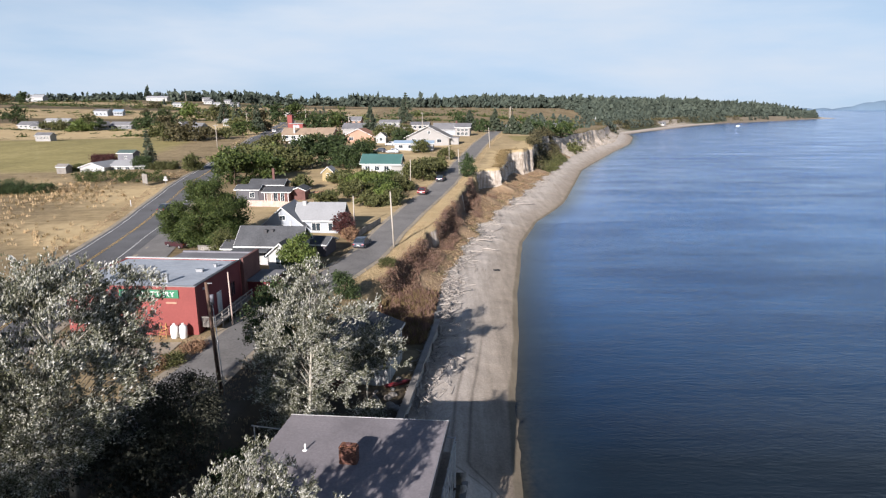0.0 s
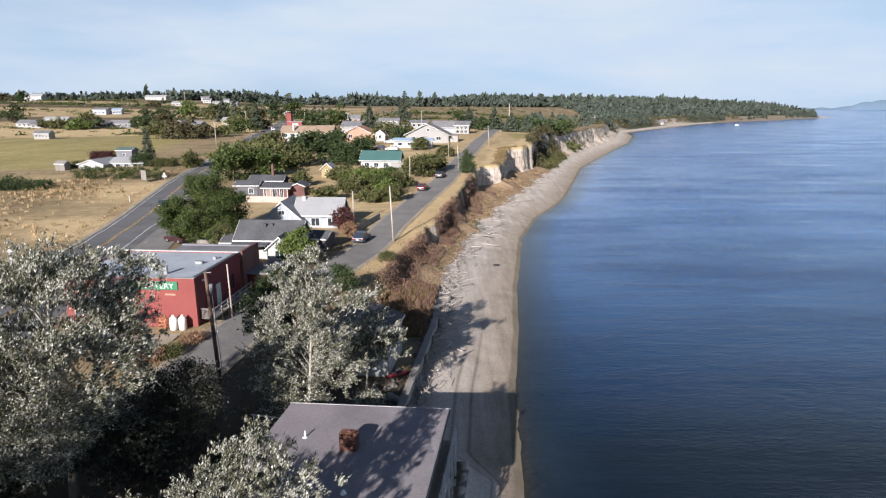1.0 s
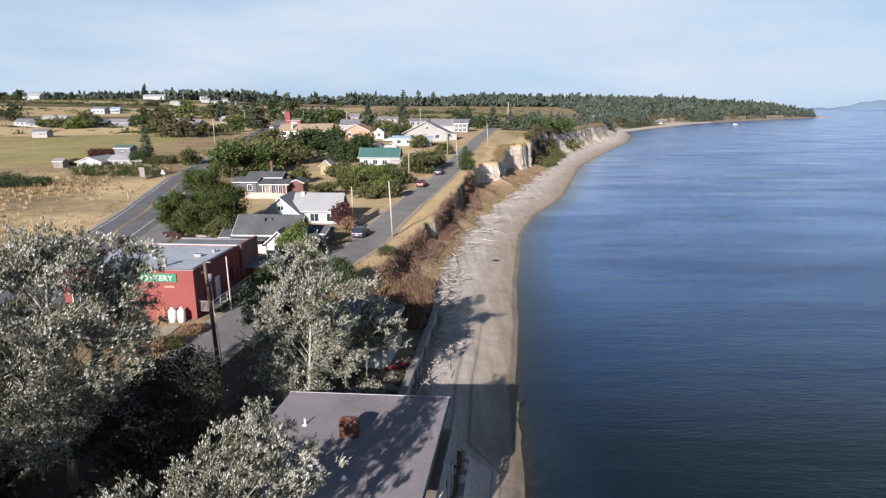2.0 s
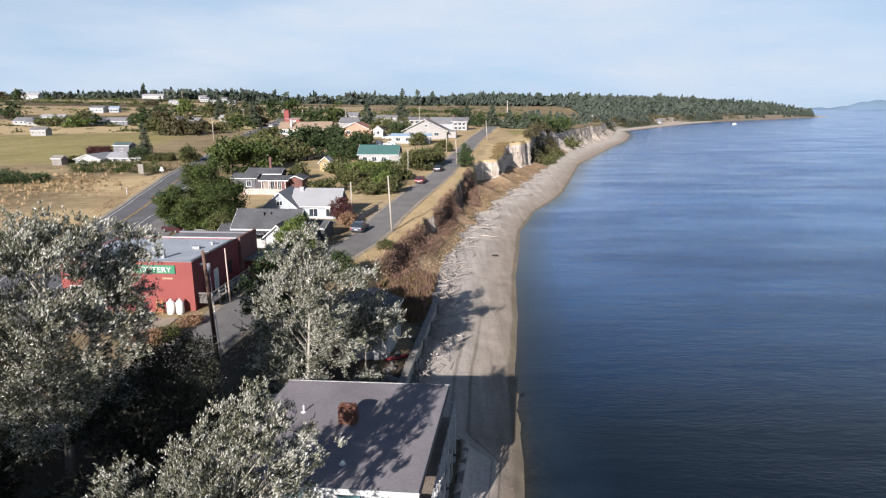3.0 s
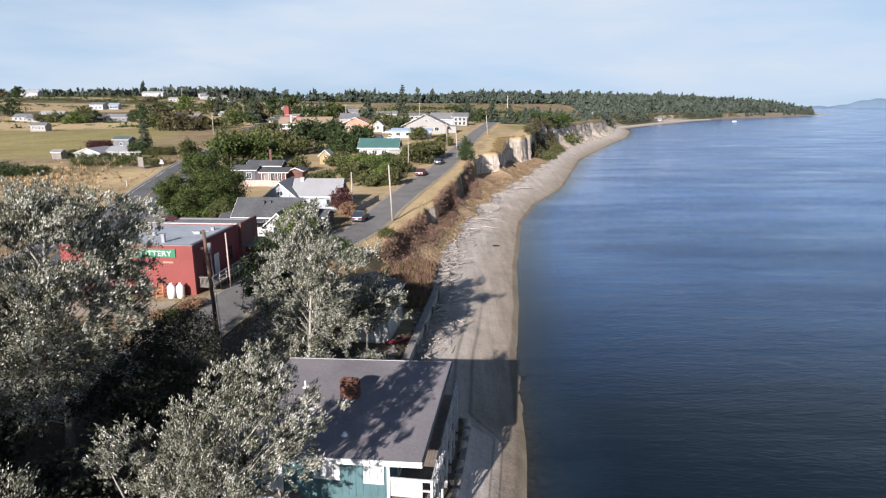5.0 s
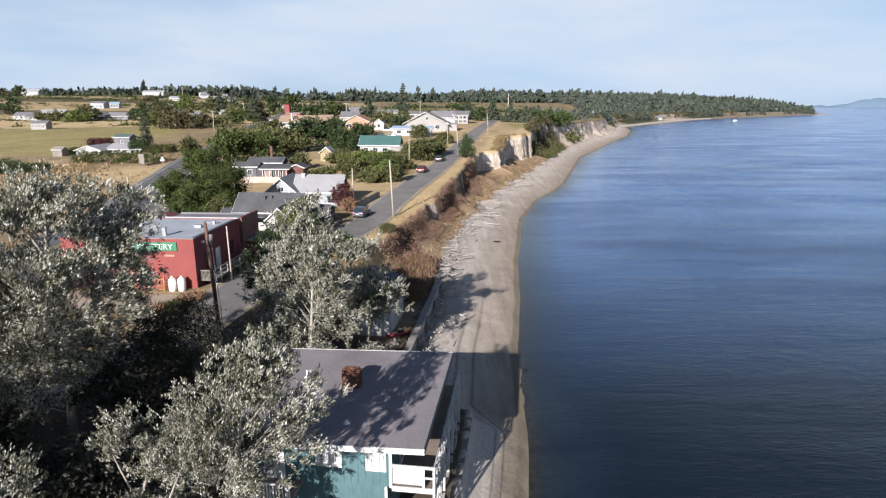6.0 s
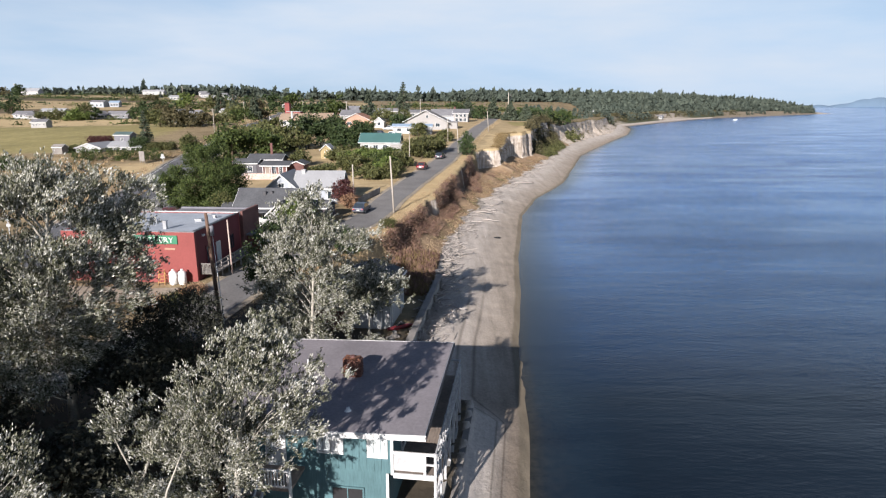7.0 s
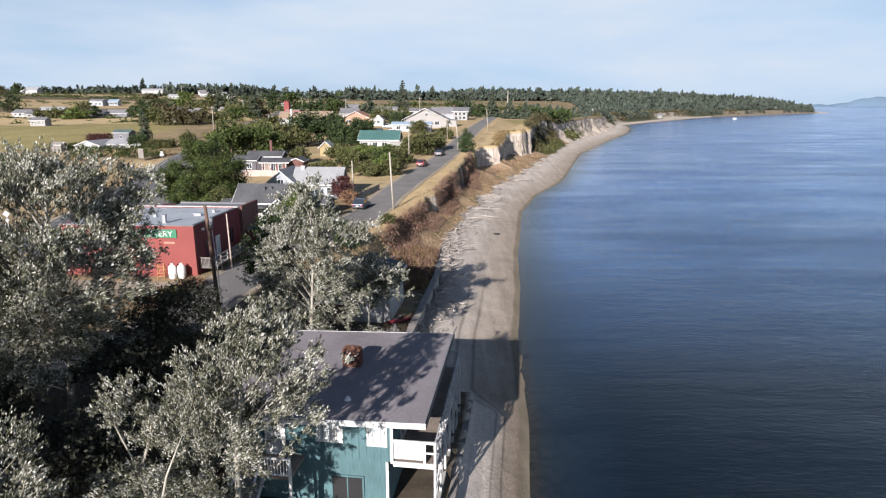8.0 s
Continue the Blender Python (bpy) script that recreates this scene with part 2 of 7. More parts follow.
M = {
    "asphalt": surface("asphalt", (0.105, 0.105, 0.11), 0.9, 0.28, 5, 0.18, 0.15),
    "old_asphalt": surface("old_asphalt", (0.165, 0.158, 0.152), 0.92, 0.28, 4, 0.25, 0.2),
    "shoulder": surface("shoulder", (0.28, 0.24, 0.185), 0.95, 0.3, 3, 0.4, 0.3),
    "paint_white": surface("paint_white", (0.62, 0.62, 0.6), 0.6, 0.2, 6, 0.6, 0.05),
    "paint_yellow": surface("paint_yellow", (0.52, 0.34, 0.10), 0.6, 0.2, 6, 0.6, 0.05),
    "white_siding": surface("white_siding", (0.36, 0.36, 0.355), 0.6, 0.08, 3, 0.3, 0.1, stretch=(0.3, 0.3, 6)),
    "white_trim": surface("white_trim", (0.56, 0.56, 0.55), 0.5, 0.06, 3, 0.4, 0.05),
    "weathered_white": surface("weathered_white", (0.42, 0.42, 0.42), 0.7, 0.3, 4, 0.8, 0.1),
    "grey_siding": surface("grey_siding", (0.15, 0.155, 0.165), 0.65, 0.12, 3, 0.3, 0.15, stretch=(0.3, 0.3, 6)),
    "pale_siding": surface("pale_siding", (0.31, 0.335, 0.37), 0.65, 0.10, 3, 0.3, 0.12, stretch=(0.3, 0.3, 6)),
    "slate_siding": surface("slate_siding", (0.10, 0.098, 0.108), 0.7, 0.18, 3, 0.3, 0.15, stretch=(0.3, 0.3, 6)),
    "plum_siding": surface("plum_siding", (0.07, 0.062, 0.07), 0.7, 0.15, 3, 0.3, 0.15, stretch=(0.3, 0.3, 6)),
    "cream_siding": surface("cream_siding", (0.28, 0.27, 0.26), 0.65, 0.1, 3, 0.3, 0.1, stretch=(0.3, 0.3, 6)),
    "yellow_siding": surface("yellow_siding", (0.30, 0.235, 0.12), 0.65, 0.1, 3, 0.3, 0.1),
    "tan_siding": surface("tan_siding", (0.34, 0.21, 0.15), 0.7, 0.12, 3, 0.3, 0.1),
    "teal_siding": surface("teal_siding", (0.075, 0.142, 0.155), 0.6, 0.3, 4, 0.5, 0.15, stretch=(4, 4, 0.4)),
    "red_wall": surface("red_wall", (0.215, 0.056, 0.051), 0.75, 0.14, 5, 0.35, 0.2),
    # darker copy of the red: shade on the shop's seaward side, also doors and trim
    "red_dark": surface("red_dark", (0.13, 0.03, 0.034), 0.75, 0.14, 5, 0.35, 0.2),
    "brick_wall": surface("brick_wall", (0.14, 0.07, 0.062), 0.85, 0.3, 7, 0.6, 0.3),
    "grey_wall": surface("grey_wall", (0.16, 0.16, 0.18), 0.8, 0.2, 5, 0.4, 0.2),
    "membrane": surface("membrane", (0.31, 0.34, 0.38), 0.75, 0.16, 2, 0.22, 0.1),
    "roll_roof": surface("roll_roof", (0.21, 0.193, 0.205), 0.9, 0.22, 6, 0.35, 0.2),
    "dark_shingle": surface("dark_shingle", (0.085, 0.088, 0.095), 0.9, 0.35, 4, 0.4, 0.35, stretch=(1, 1, 1), each=0.2),
    "grey_shingle": surface("grey_shingle", (0.17, 0.17, 0.18), 0.9, 0.3, 4, 0.4, 0.3, each=0.2),
    "pale_roof": surface("pale_roof", (0.265, 0.27, 0.28), 0.75, 0.12, 3, 0.3, 0.15),
    "dun_roof": surface("dun_roof", (0.22, 0.205, 0.19), 0.9, 0.25, 3, 0.3, 0.2),
    "tan_roof": surface("tan_roof", (0.27, 0.20, 0.145), 0.85, 0.2, 3, 0.3, 0.2),
    "orange_roof": surface("orange_roof", (0.33, 0.18, 0.125), 0.85, 0.2, 3, 0.3, 0.2),
    "green_roof": surface("green_roof", (0.058, 0.13, 0.122), 0.5, 0.12, 3, 0.3, 0.1, stretch=(8, 0.4, 0.4)),
    "sage_roof": surface("sage_roof", (0.075, 0.11, 0.105), 0.8, 0.15, 3, 0.3, 0.1),
    "blue_roof": surface("blue_roof", (0.25, 0.33, 0.42), 0.5, 0.12, 3, 0.3, 0.1),
    "concrete": surface("concrete", (0.33, 0.32, 0.30), 0.9, 0.25, 5, 0.4, 0.3),
    "pole_wood": surface("pole_wood", (0.12, 0.075, 0.055), 0.85, 0.3, 6, 0.6, 0.4, stretch=(5, 5, 0.4)),
    "pale_pole": surface("pale_pole", (0.40, 0.36, 0.31), 0.85, 0.2, 6, 0.6, 0.3, stretch=(5, 5, 0.4), each=0.25),
    "deck_wood": surface("deck_wood", (0.22, 0.18, 0.15), 0.85, 0.3, 5, 0.6, 0.3),
    "fence_wood": surface("fence_wood", (0.48, 0.38, 0.33), 0.85, 0.2, 5, 0.6, 0.3, each=0.15),
    "grey_wood": surface("grey_wood", (0.26, 0.24, 0.22), 0.9, 0.3, 6, 0.7, 0.4, stretch=(1, 6, 6), each=0.3),
    "drift": surface("drift", (0.46, 0.415, 0.375), 0.9, 0.3, 7, 0.8, 0.4, stretch=(0.5, 6, 6), each=0.45),
    "rust_wood": surface("rust_wood", (0.42, 0.24, 0.10), 0.85, 0.2, 6, 0.6, 0.2),
    "brick": surface("brick", (0.15, 0.07, 0.052), 0.85, 0.35, 12, 1.2, 0.3, each=0.4),
    "mortar": surface("mortar", (0.18, 0.08, 0.05), 0.95, 0.2, 12, 1.2, 0.2),
    "metal": surface("metal", (0.45, 0.46, 0.47), 0.4, 0.12, 8, 0.6, 0.05, metal=0.8),
    "dark_metal": surface("dark_metal", (0.06, 0.06, 0.065), 0.5, 0.2, 8, 0.6, 0.05, metal=0.4),
    "white_plastic": surface("white_plastic", (0.76, 0.76, 0.74), 0.35, 0.06, 5, 0.8, 0.02),
    "sign_green": surface("sign_green", (0.03, 0.17, 0.09), 0.5, 0.1, 4, 0.5, 0.02),
    "tyre": surface("tyre", (0.018, 0.018, 0.018), 0.9, 0.2, 14, 2, 0.1),
    "bark_pale": surface("bark_pale", (0.33, 0.31, 0.265), 0.9, 0.35, 7, 1.2, 0.5, stretch=(1, 1, 2.5)),
    "bark": surface("bark", (0.13, 0.095, 0.07), 0.95, 0.35, 7, 1.0, 0.6, stretch=(2, 2, 0.6)),
    "glass": glassy("glass", (0.03, 0.04, 0.05)),
    "pale_glass": glassy("pale_glass", (0.50, 0.54, 0.54), 0.2),
    "black": surface("black", (0.02, 0.02, 0.022), 0.7, 0.2, 6, 1, 0.05),
    "rock": surface("rock", (0.26, 0.24, 0.22), 0.9, 0.35, 3, 0.7, 0.5, each=0.4),
    "silver_leaf": leafage("silver_leaf", ((0.0, (0.032, 0.037, 0.02)), (0.30, (0.092, 0.098, 0.054)), (0.50, (0.215, 0.215, 0.155)), (0.69, (0.45, 0.445, 0.39)), (0.90, (0.76, 0.75, 0.71))), 0.5, 0.25, 0.1),
    "green_leaf": leafage("green_leaf", ((0, (0.015, 0.026, 0.008)), (0.5, (0.056, 0.082, 0.022)), (1, (0.15, 0.182, 0.052)))),
    "dark_leaf": leafage("dark_leaf", ((0, (0.018, 0.03, 0.014)), (0.5, (0.045, 0.07, 0.026)), (1, (0.085, 0.115, 0.04)))),
    "bright_leaf": leafage("bright_leaf", ((0, (0.045, 0.07, 0.018)), (0.5, (0.105, 0.145, 0.036)), (1, (0.20, 0.235, 0.065)))),
    "olive_leaf": leafage("olive_leaf", ((0, (0.034, 0.042, 0.017)), (0.5, (0.094, 0.102, 0.038)), (1, (0.19, 0.185, 0.07)))),
    "heath_leaf": leafage("heath_leaf", ((0, (0.04, 0.04, 0.022)), (0.5, (0.095, 0.085, 0.042)), (1, (0.17, 0.14, 0.07)))),
    # leaves darkened and dulled: the shade below the poplars is in this colour
    "shade_toned_leaf": leafage("shade_toned_leaf", ((0, (0.02, 0.022, 0.016)), (0.5, (0.05, 0.052, 0.036)), (1, (0.10, 0.10, 0.075)))),
    "plum_leaf": leafage("plum_leaf", ((0, (0.04, 0.018, 0.02)), (0.5, (0.09, 0.035, 0.035)), (1, (0.15, 0.06, 0.05)))),
    "brown_leaf": leafage("brown_leaf", ((0, (0.10, 0.06, 0.042)), (0.4, (0.23, 0.135, 0.085)), (0.75, (0.36, 0.22, 0.13)), (1, (0.50, 0.33, 0.19)))),
    "plum_brush": leafage("plum_brush", ((0, (0.09, 0.05, 0.042)), (0.5, (0.21, 0.125, 0.10)), (1, (0.36, 0.23, 0.17))), 0.8, 0.1),
    "dark_brush": leafage("dark_brush", ((0, (0.07, 0.05, 0.036)), (0.5, (0.17, 0.125, 0.09)), (1, (0.30, 0.225, 0.155))), 0.8, 0.1),
    "olive_brush": leafage("olive_brush", ((0, (0.09, 0.062, 0.03)), (0.5, (0.21, 0.15, 0.07)), (1, (0.36, 0.265, 0.13))), 0.8, 0.1),
    "straw": leafage("straw", ((0, (0.30, 0.21, 0.115)), (0.5, (0.47, 0.345, 0.20)), (1, (0.61, 0.475, 0.30))), 0.8, 0.15),
    # distant copy of the needles, with some haze mixed into the green
    "hazy_needle": leafage("hazy_needle", ((0, (0.040, 0.056, 0.046)), (0.5, (0.073, 0.093, 0.074)), (1, (0.118, 0.138, 0.104))), 0.8, 0.15),
    "reed": leafage("reed", ((0, (0.14, 0.085, 0.055)), (0.5, (0.27, 0.175, 0.11)), (1, (0.42, 0.30, 0.19))), 0.8, 0.1),
    "needle": leafage("needle", ((0, (0.035, 0.05, 0.035)), (0.5, (0.07, 0.09, 0.06)), (1, (0.12, 0.135, 0.085))), 0.7, 0.1),
}

# ---- building blocks ----
def part(name, bm, material, parent=None, label=""):
    """Links a bmesh as one mesh object, under a thing or a part where one is given."""
    me = bpy.data.meshes.new(name)
    bm.to_mesh(me)
    bm.free()
    me.materials.append(material)
    ob = new(name, me)
    if parent is not None:
        ob.parent = parent
    if label:
        ob["label"] = label
    return ob


def thing(name, x, y, z, rot=0.0, label="", category="", group="", kind=""):
    ob = new(name)
    ob.matrix_world = pose(x, y, z, 0, 0, rot)
    return tagged(ob, label, category, group, kind)


def add_box(bm, x0, x1, y0, y1, z0, z1, bevel=0.0):
    m = Matrix.LocRotScale(((x0 + x1) / 2, (y0 + y1) / 2, (z0 + z1) / 2), None, (abs(x1 - x0), abs(y1 - y0), abs(z1 - z0)))
    made = bmesh.ops.create_cube(bm, size=1, matrix=m)["verts"]
    if bevel:
        edges = list({e for v in made for e in v.link_edges})
        bmesh.ops.bevel(bm, geom=edges, offset=bevel, segments=2, affect="EDGES", profile=0.6)


def box(x0, x1, y0, y1, z0, z1, bevel=0.0):
    bm = bmesh.new()
    add_box(bm, x0, x1, y0, y1, z0, z1, bevel)
    return bm


def add_prism(bm, pts, y0, y1):
    """A solid from an outline of (x, z) points, between y0 and y1."""
    a = [bm.verts.new((x, y0, z)) for x, z in pts]
    b = [bm.verts.new((x, y1, z)) for x, z in pts]
    bm.faces.new(a)
    bm.faces.new(b[::-1])
    for i in range(len(pts)):
        j = (i + 1) % len(pts)
        bm.faces.new((a[j], a[i], b[i], b[j]))
    bmesh.ops.recalc_face_normals(bm, faces=bm.faces[:])


def add_tube(bm, pts, radii, sides=7, cap=True):
    """A tapered tube along points."""
    pts = [Vector(p) for p in pts]
    rings = []
    for i, p in enumerate(pts):
        d = (pts[min(i + 1, len(pts) - 1)] - pts[max(i - 1, 0)]).normalized()
        u = d.orthogonal().normalized() if i == 0 else (u - d * u.dot(d)).normalized()
        v = d.cross(u)
        rings.append([bm.verts.new(p + (u * math.cos(6.2832 * k / sides) + v * math.sin(6.2832 * k / sides)) * radii[i]) for k in range(sides)])
    for a, b in zip(rings, rings[1:]):
        for k in range(sides):
            bm.faces.new((a[k], a[(k + 1) % sides], b[(k + 1) % sides], b[k])).smooth = True
    if cap:
        bm.faces.new(rings[0][::-1])
        bm.faces.new(rings[-1])


def tube(pts, radii, sides=7):
    bm = bmesh.new()
    add_tube(bm, pts, radii if isinstance(radii, (list, tuple)) else [radii] * len(pts), sides)
    return bm


def grid_mesh(name, V, material, smooth_faces=True):
    """A sheet from an array of rows x columns x 3."""
    r, c = V.shape[:2]
    idx = np.arange(r * c).reshape(r, c)
    F = np.stack((idx[:-1, :-1], idx[:-1, 1:], idx[1:, 1:], idx[1:, :-1]), -1).reshape(-1, 4)
    return raw_mesh(name, V.reshape(-1, 3), F, material, smooth_faces)


def raw_mesh(name, V, F, material, smooth_faces=False):
    me = bpy.data.meshes.new(name)
    k = F.shape[1]
    me.vertices.add(len(V))
    me.vertices.foreach_set("co", np.ascontiguousarray(V, dtype=np.float32).ravel())
    me.loops.add(F.size)
    me.loops.foreach_set("vertex_index", np.ascontiguousarray(F, dtype=np.int32).ravel())
    me.polygons.add(len(F))
    me.polygons.foreach_set("loop_start", np.arange(0, F.size, k, dtype=np.int32))
    me.update(calc_edges=True)
    if smooth_faces:
        me.polygons.foreach_set("use_smooth", np.ones(len(F), dtype=bool))
    me.materials.append(material)
    return me


def set_mask(me, name, values):
    a = me.attributes.new(name, "FLOAT", "POINT")
    a.data.foreach_set("value", np.ascontiguousarray(values, dtype=np.float32).ravel())


def mask(nt, name):
    n = nt.nodes.new("ShaderNodeAttribute")
    n.attribute_name = name
    return n.outputs["Fac"]


def ragged(nt, co, m, scale, amount, sharp=0.25):
    """A mask with a torn edge."""
    n = noise_node(nt, co, scale, 5, 0.65)
    v = mathn(nt, "ADD", m, mathn(nt, "MULTIPLY", mathn(nt, "SUBTRACT", n, 0.5), amount))
    return ramp(nt, v, ((0.5 - sharp / 2, (0, 0, 0)), (0.5 + sharp / 2, (1, 1, 1))))


# ---- ground ----
def ground_material():
    m, nt, b = shader("ground")
    co = nt.nodes.new("ShaderNodeTexCoord").outputs["Object"]
    big, mid, fine = noise_node(nt, co, 0.06, 6, 0.65), noise_node(nt, co, 0.5, 5, 0.6), noise_node(nt, co, 5, 5, 0.7)
    t = mathn(nt, "ADD", mathn(nt, "MULTIPLY", big, 0.4), mathn(nt, "ADD", mathn(nt, "MULTIPLY", mid, 0.35), mathn(nt, "MULTIPLY", fine, 0.25)))
    green = ramp(nt, t, ((0.32, (0.15, 0.132, 0.055)), (0.5, (0.24, 0.205, 0.088)), (0.68, (0.35, 0.295, 0.14))))
    mown = noise_node(nt, co, 1.0, 4, 0.65, (0.05, 0.5, 0.3))
    t = mathn(nt, "ADD", mathn(nt, "MULTIPLY", t, 0.72), mathn(nt, "MULTIPLY", mown, 0.28))
    dry = ramp(nt, t, ((0.34, (0.075, 0.058, 0.035)), (0.44, (0.16, 0.122, 0.07)), (0.54, (0.25, 0.192, 0.112)), (0.66, (0.38, 0.30, 0.185))))
    gold = ramp(nt, t, ((0.32, (0.31, 0.225, 0.115)), (0.68, (0.54, 0.425, 0.25))))
    col = blend(nt, ragged(nt, co, mask(nt, "gold"), 0.12, 0.6, 0.5), dry, gold)
    col = blend(nt, ragged(nt, co, mask(nt, "green"), 0.1, 0.5, 0.4), col, green)
    heath = ramp(nt, t, ((0.32, (0.05, 0.045, 0.03)), (0.68, (0.16, 0.12, 0.07))))
    col = blend(nt, ragged(nt, co, mask(nt, "heath"), 0.03, 0.9, 0.25), col, heath)
    dark_ground = ramp(nt, t, ((0.32, (0.035, 0.03, 0.024)), (0.68, (0.13, 0.105, 0.075))))
    col = blend(nt, ragged(nt, co, mask(nt, "dark_ground"), 0.35, 0.7, 0.4), col, dark_ground)
    earth = ramp(nt, t, ((0.32, (0.14, 0.092, 0.06)), (0.5, (0.26, 0.182, 0.115)), (0.68, (0.40, 0.30, 0.20))))
    col = blend(nt, ragged(nt, co, mask(nt, "earth"), 0.4, 0.8, 0.4), col, earth)
    root = ramp(nt, t, ((0.32, (0.07, 0.048, 0.038)), (0.5, (0.17, 0.12, 0.09)), (0.68, (0.31, 0.22, 0.155))))
    col = blend(nt, ragged(nt, co, mask(nt, "root"), 0.7, 0.7, 0.3), col, root)
    streak = noise_node(nt, co, 1.0, 6, 0.7, (1.6, 1.6, 0.22))
    bands = noise_node(nt, co, 1.0, 4, 0.6, (0.12, 0.12, 1.1))
    sv = mathn(nt, "ADD", mathn(nt, "MULTIPLY", streak, 0.78), mathn(nt, "MULTIPLY", bands, 0.22))
    sand = ramp(nt, sv, ((0.32, (0.15, 0.12, 0.095)), (0.44, (0.34, 0.285, 0.23)), (0.56, (0.52, 0.455, 0.39)), (0.70, (0.64, 0.58, 0.52))))
    col = blend(nt, ragged(nt, co, mask(nt, "sand"), 0.35, 0.9, 0.3), col, sand)
    col = blend(nt, ragged(nt, co, mask(nt, "wooded"), 0.02, 0.7, 0.3), col, ramp(nt, t, ((0.32, (0.03, 0.036, 0.02)), (0.68, (0.10, 0.105, 0.055)))))
    peb = nt.nodes.new("ShaderNodeTexVoronoi")
    peb.inputs["Scale"].default_value = 7
    link(nt, co, peb.inputs["Vector"])
    along = noise_node(nt, co, 1.0, 5, 0.65, (0.9, 0.09, 0.5))
    gv = mathn(nt, "ADD", mathn(nt, "MULTIPLY", along, 0.55), mathn(nt, "ADD", mathn(nt, "MULTIPLY", fine, 0.25), mathn(nt, "MULTIPLY", mid, 0.2)))
    grav = ramp(nt, gv, ((0.30, (0.28, 0.25, 0.22)), (0.45, (0.44, 0.395, 0.35)), (0.58, (0.55, 0.495, 0.445)), (0.72, (0.64, 0.585, 0.53))))
    grav = blend(nt, 0.35, grav, ramp(nt, peb.outputs["Color"], ((0, (0.45, 0.43, 0.4)), (1, (1.1, 1.08, 1.04)))), "MULTIPLY")
    st = mathn(nt, "ADD", mask(nt, "strand"), mathn(nt, "MULTIPLY", mathn(nt, "SUBTRACT", noise_node(nt, co, 0.12, 2, 0.5), 0.5), 0.03))
    track = ramp(nt, st, ((0.0, (1, 1, 1)), (0.40, (1, 1, 1)), (0.425, (0.58, 0.57, 0.56)), (0.45, (1, 1, 1)), (0.55, (1, 1, 1)), (0.575, (0.56, 0.55, 0.54)), (0.60, (1.0, 1.0, 1.0)), (0.74, (1, 1, 1)), (0.82, (1, 1, 1)), (1.0, (1, 1, 1))))
    grav = blend(nt, mask(nt, "near"), grav, blend(nt, 1.0, grav, track, "MULTIPLY"))
    grav = blend(nt, 1.0, grav, ramp(nt, mask(nt, "strand"), ((0.3, (1, 1, 1)), (0.65, (0.80, 0.77, 0.725)), (1.0, (0.62, 0.575, 0.51)))), "MULTIPLY")
    damp = ramp(nt, mask(nt, "strand"), ((0.40, (1, 1, 1)), (0.65, (0.76, 0.73, 0.70)), (1.0, (0.64, 0.60, 0.56))))
    grav = blend(nt, mask(nt, "spit"), grav, blend(nt, 1.0, grav, damp, "MULTIPLY"))
    col = blend(nt, ragged(nt, co, mask(nt, "beach"), 1.2, 0.6), col, grav)
    wet = ramp(nt, gv, ((0.3, (0.12, 0.10, 0.072)), (0.7, (0.25, 0.21, 0.155))))
    col = blend(nt, ragged(nt, co, mask(nt, "wet"), 0.9, 0.5, 0.4), col, wet)
    link(nt, col, b.inputs["Base Color"])
    b.inputs["Roughness"].default_value = 0.95
    b.inputs["Specular IOR Level"].default_value = 0.15
    h = mathn(nt, "ADD", mathn(nt, "MULTIPLY", fine, 0.4), mathn(nt, "ADD", mathn(nt, "MULTIPLY", mid, 0.8), mathn(nt, "MULTIPLY", streak, 0.5)))
    relief(nt, b, h, 0.6, 0.13)
    return m


ROWS_Y = np.concatenate((np.arange(-200, 14, 8), np.arange(14, 120, 0.7), np.arange(120, 300, 0.6), np.arange(300, 470, 1.6), np.arange(470, 700, 3.5), np.arange(700, 1750, 12), (1900, 2300, 3200, 4900)))
LAND_OFF = np.concatenate((np.arange(0, 3, 0.5), np.arange(3, 30, 1.0), np.geomspace(30, 2600, 64)))[::-1]


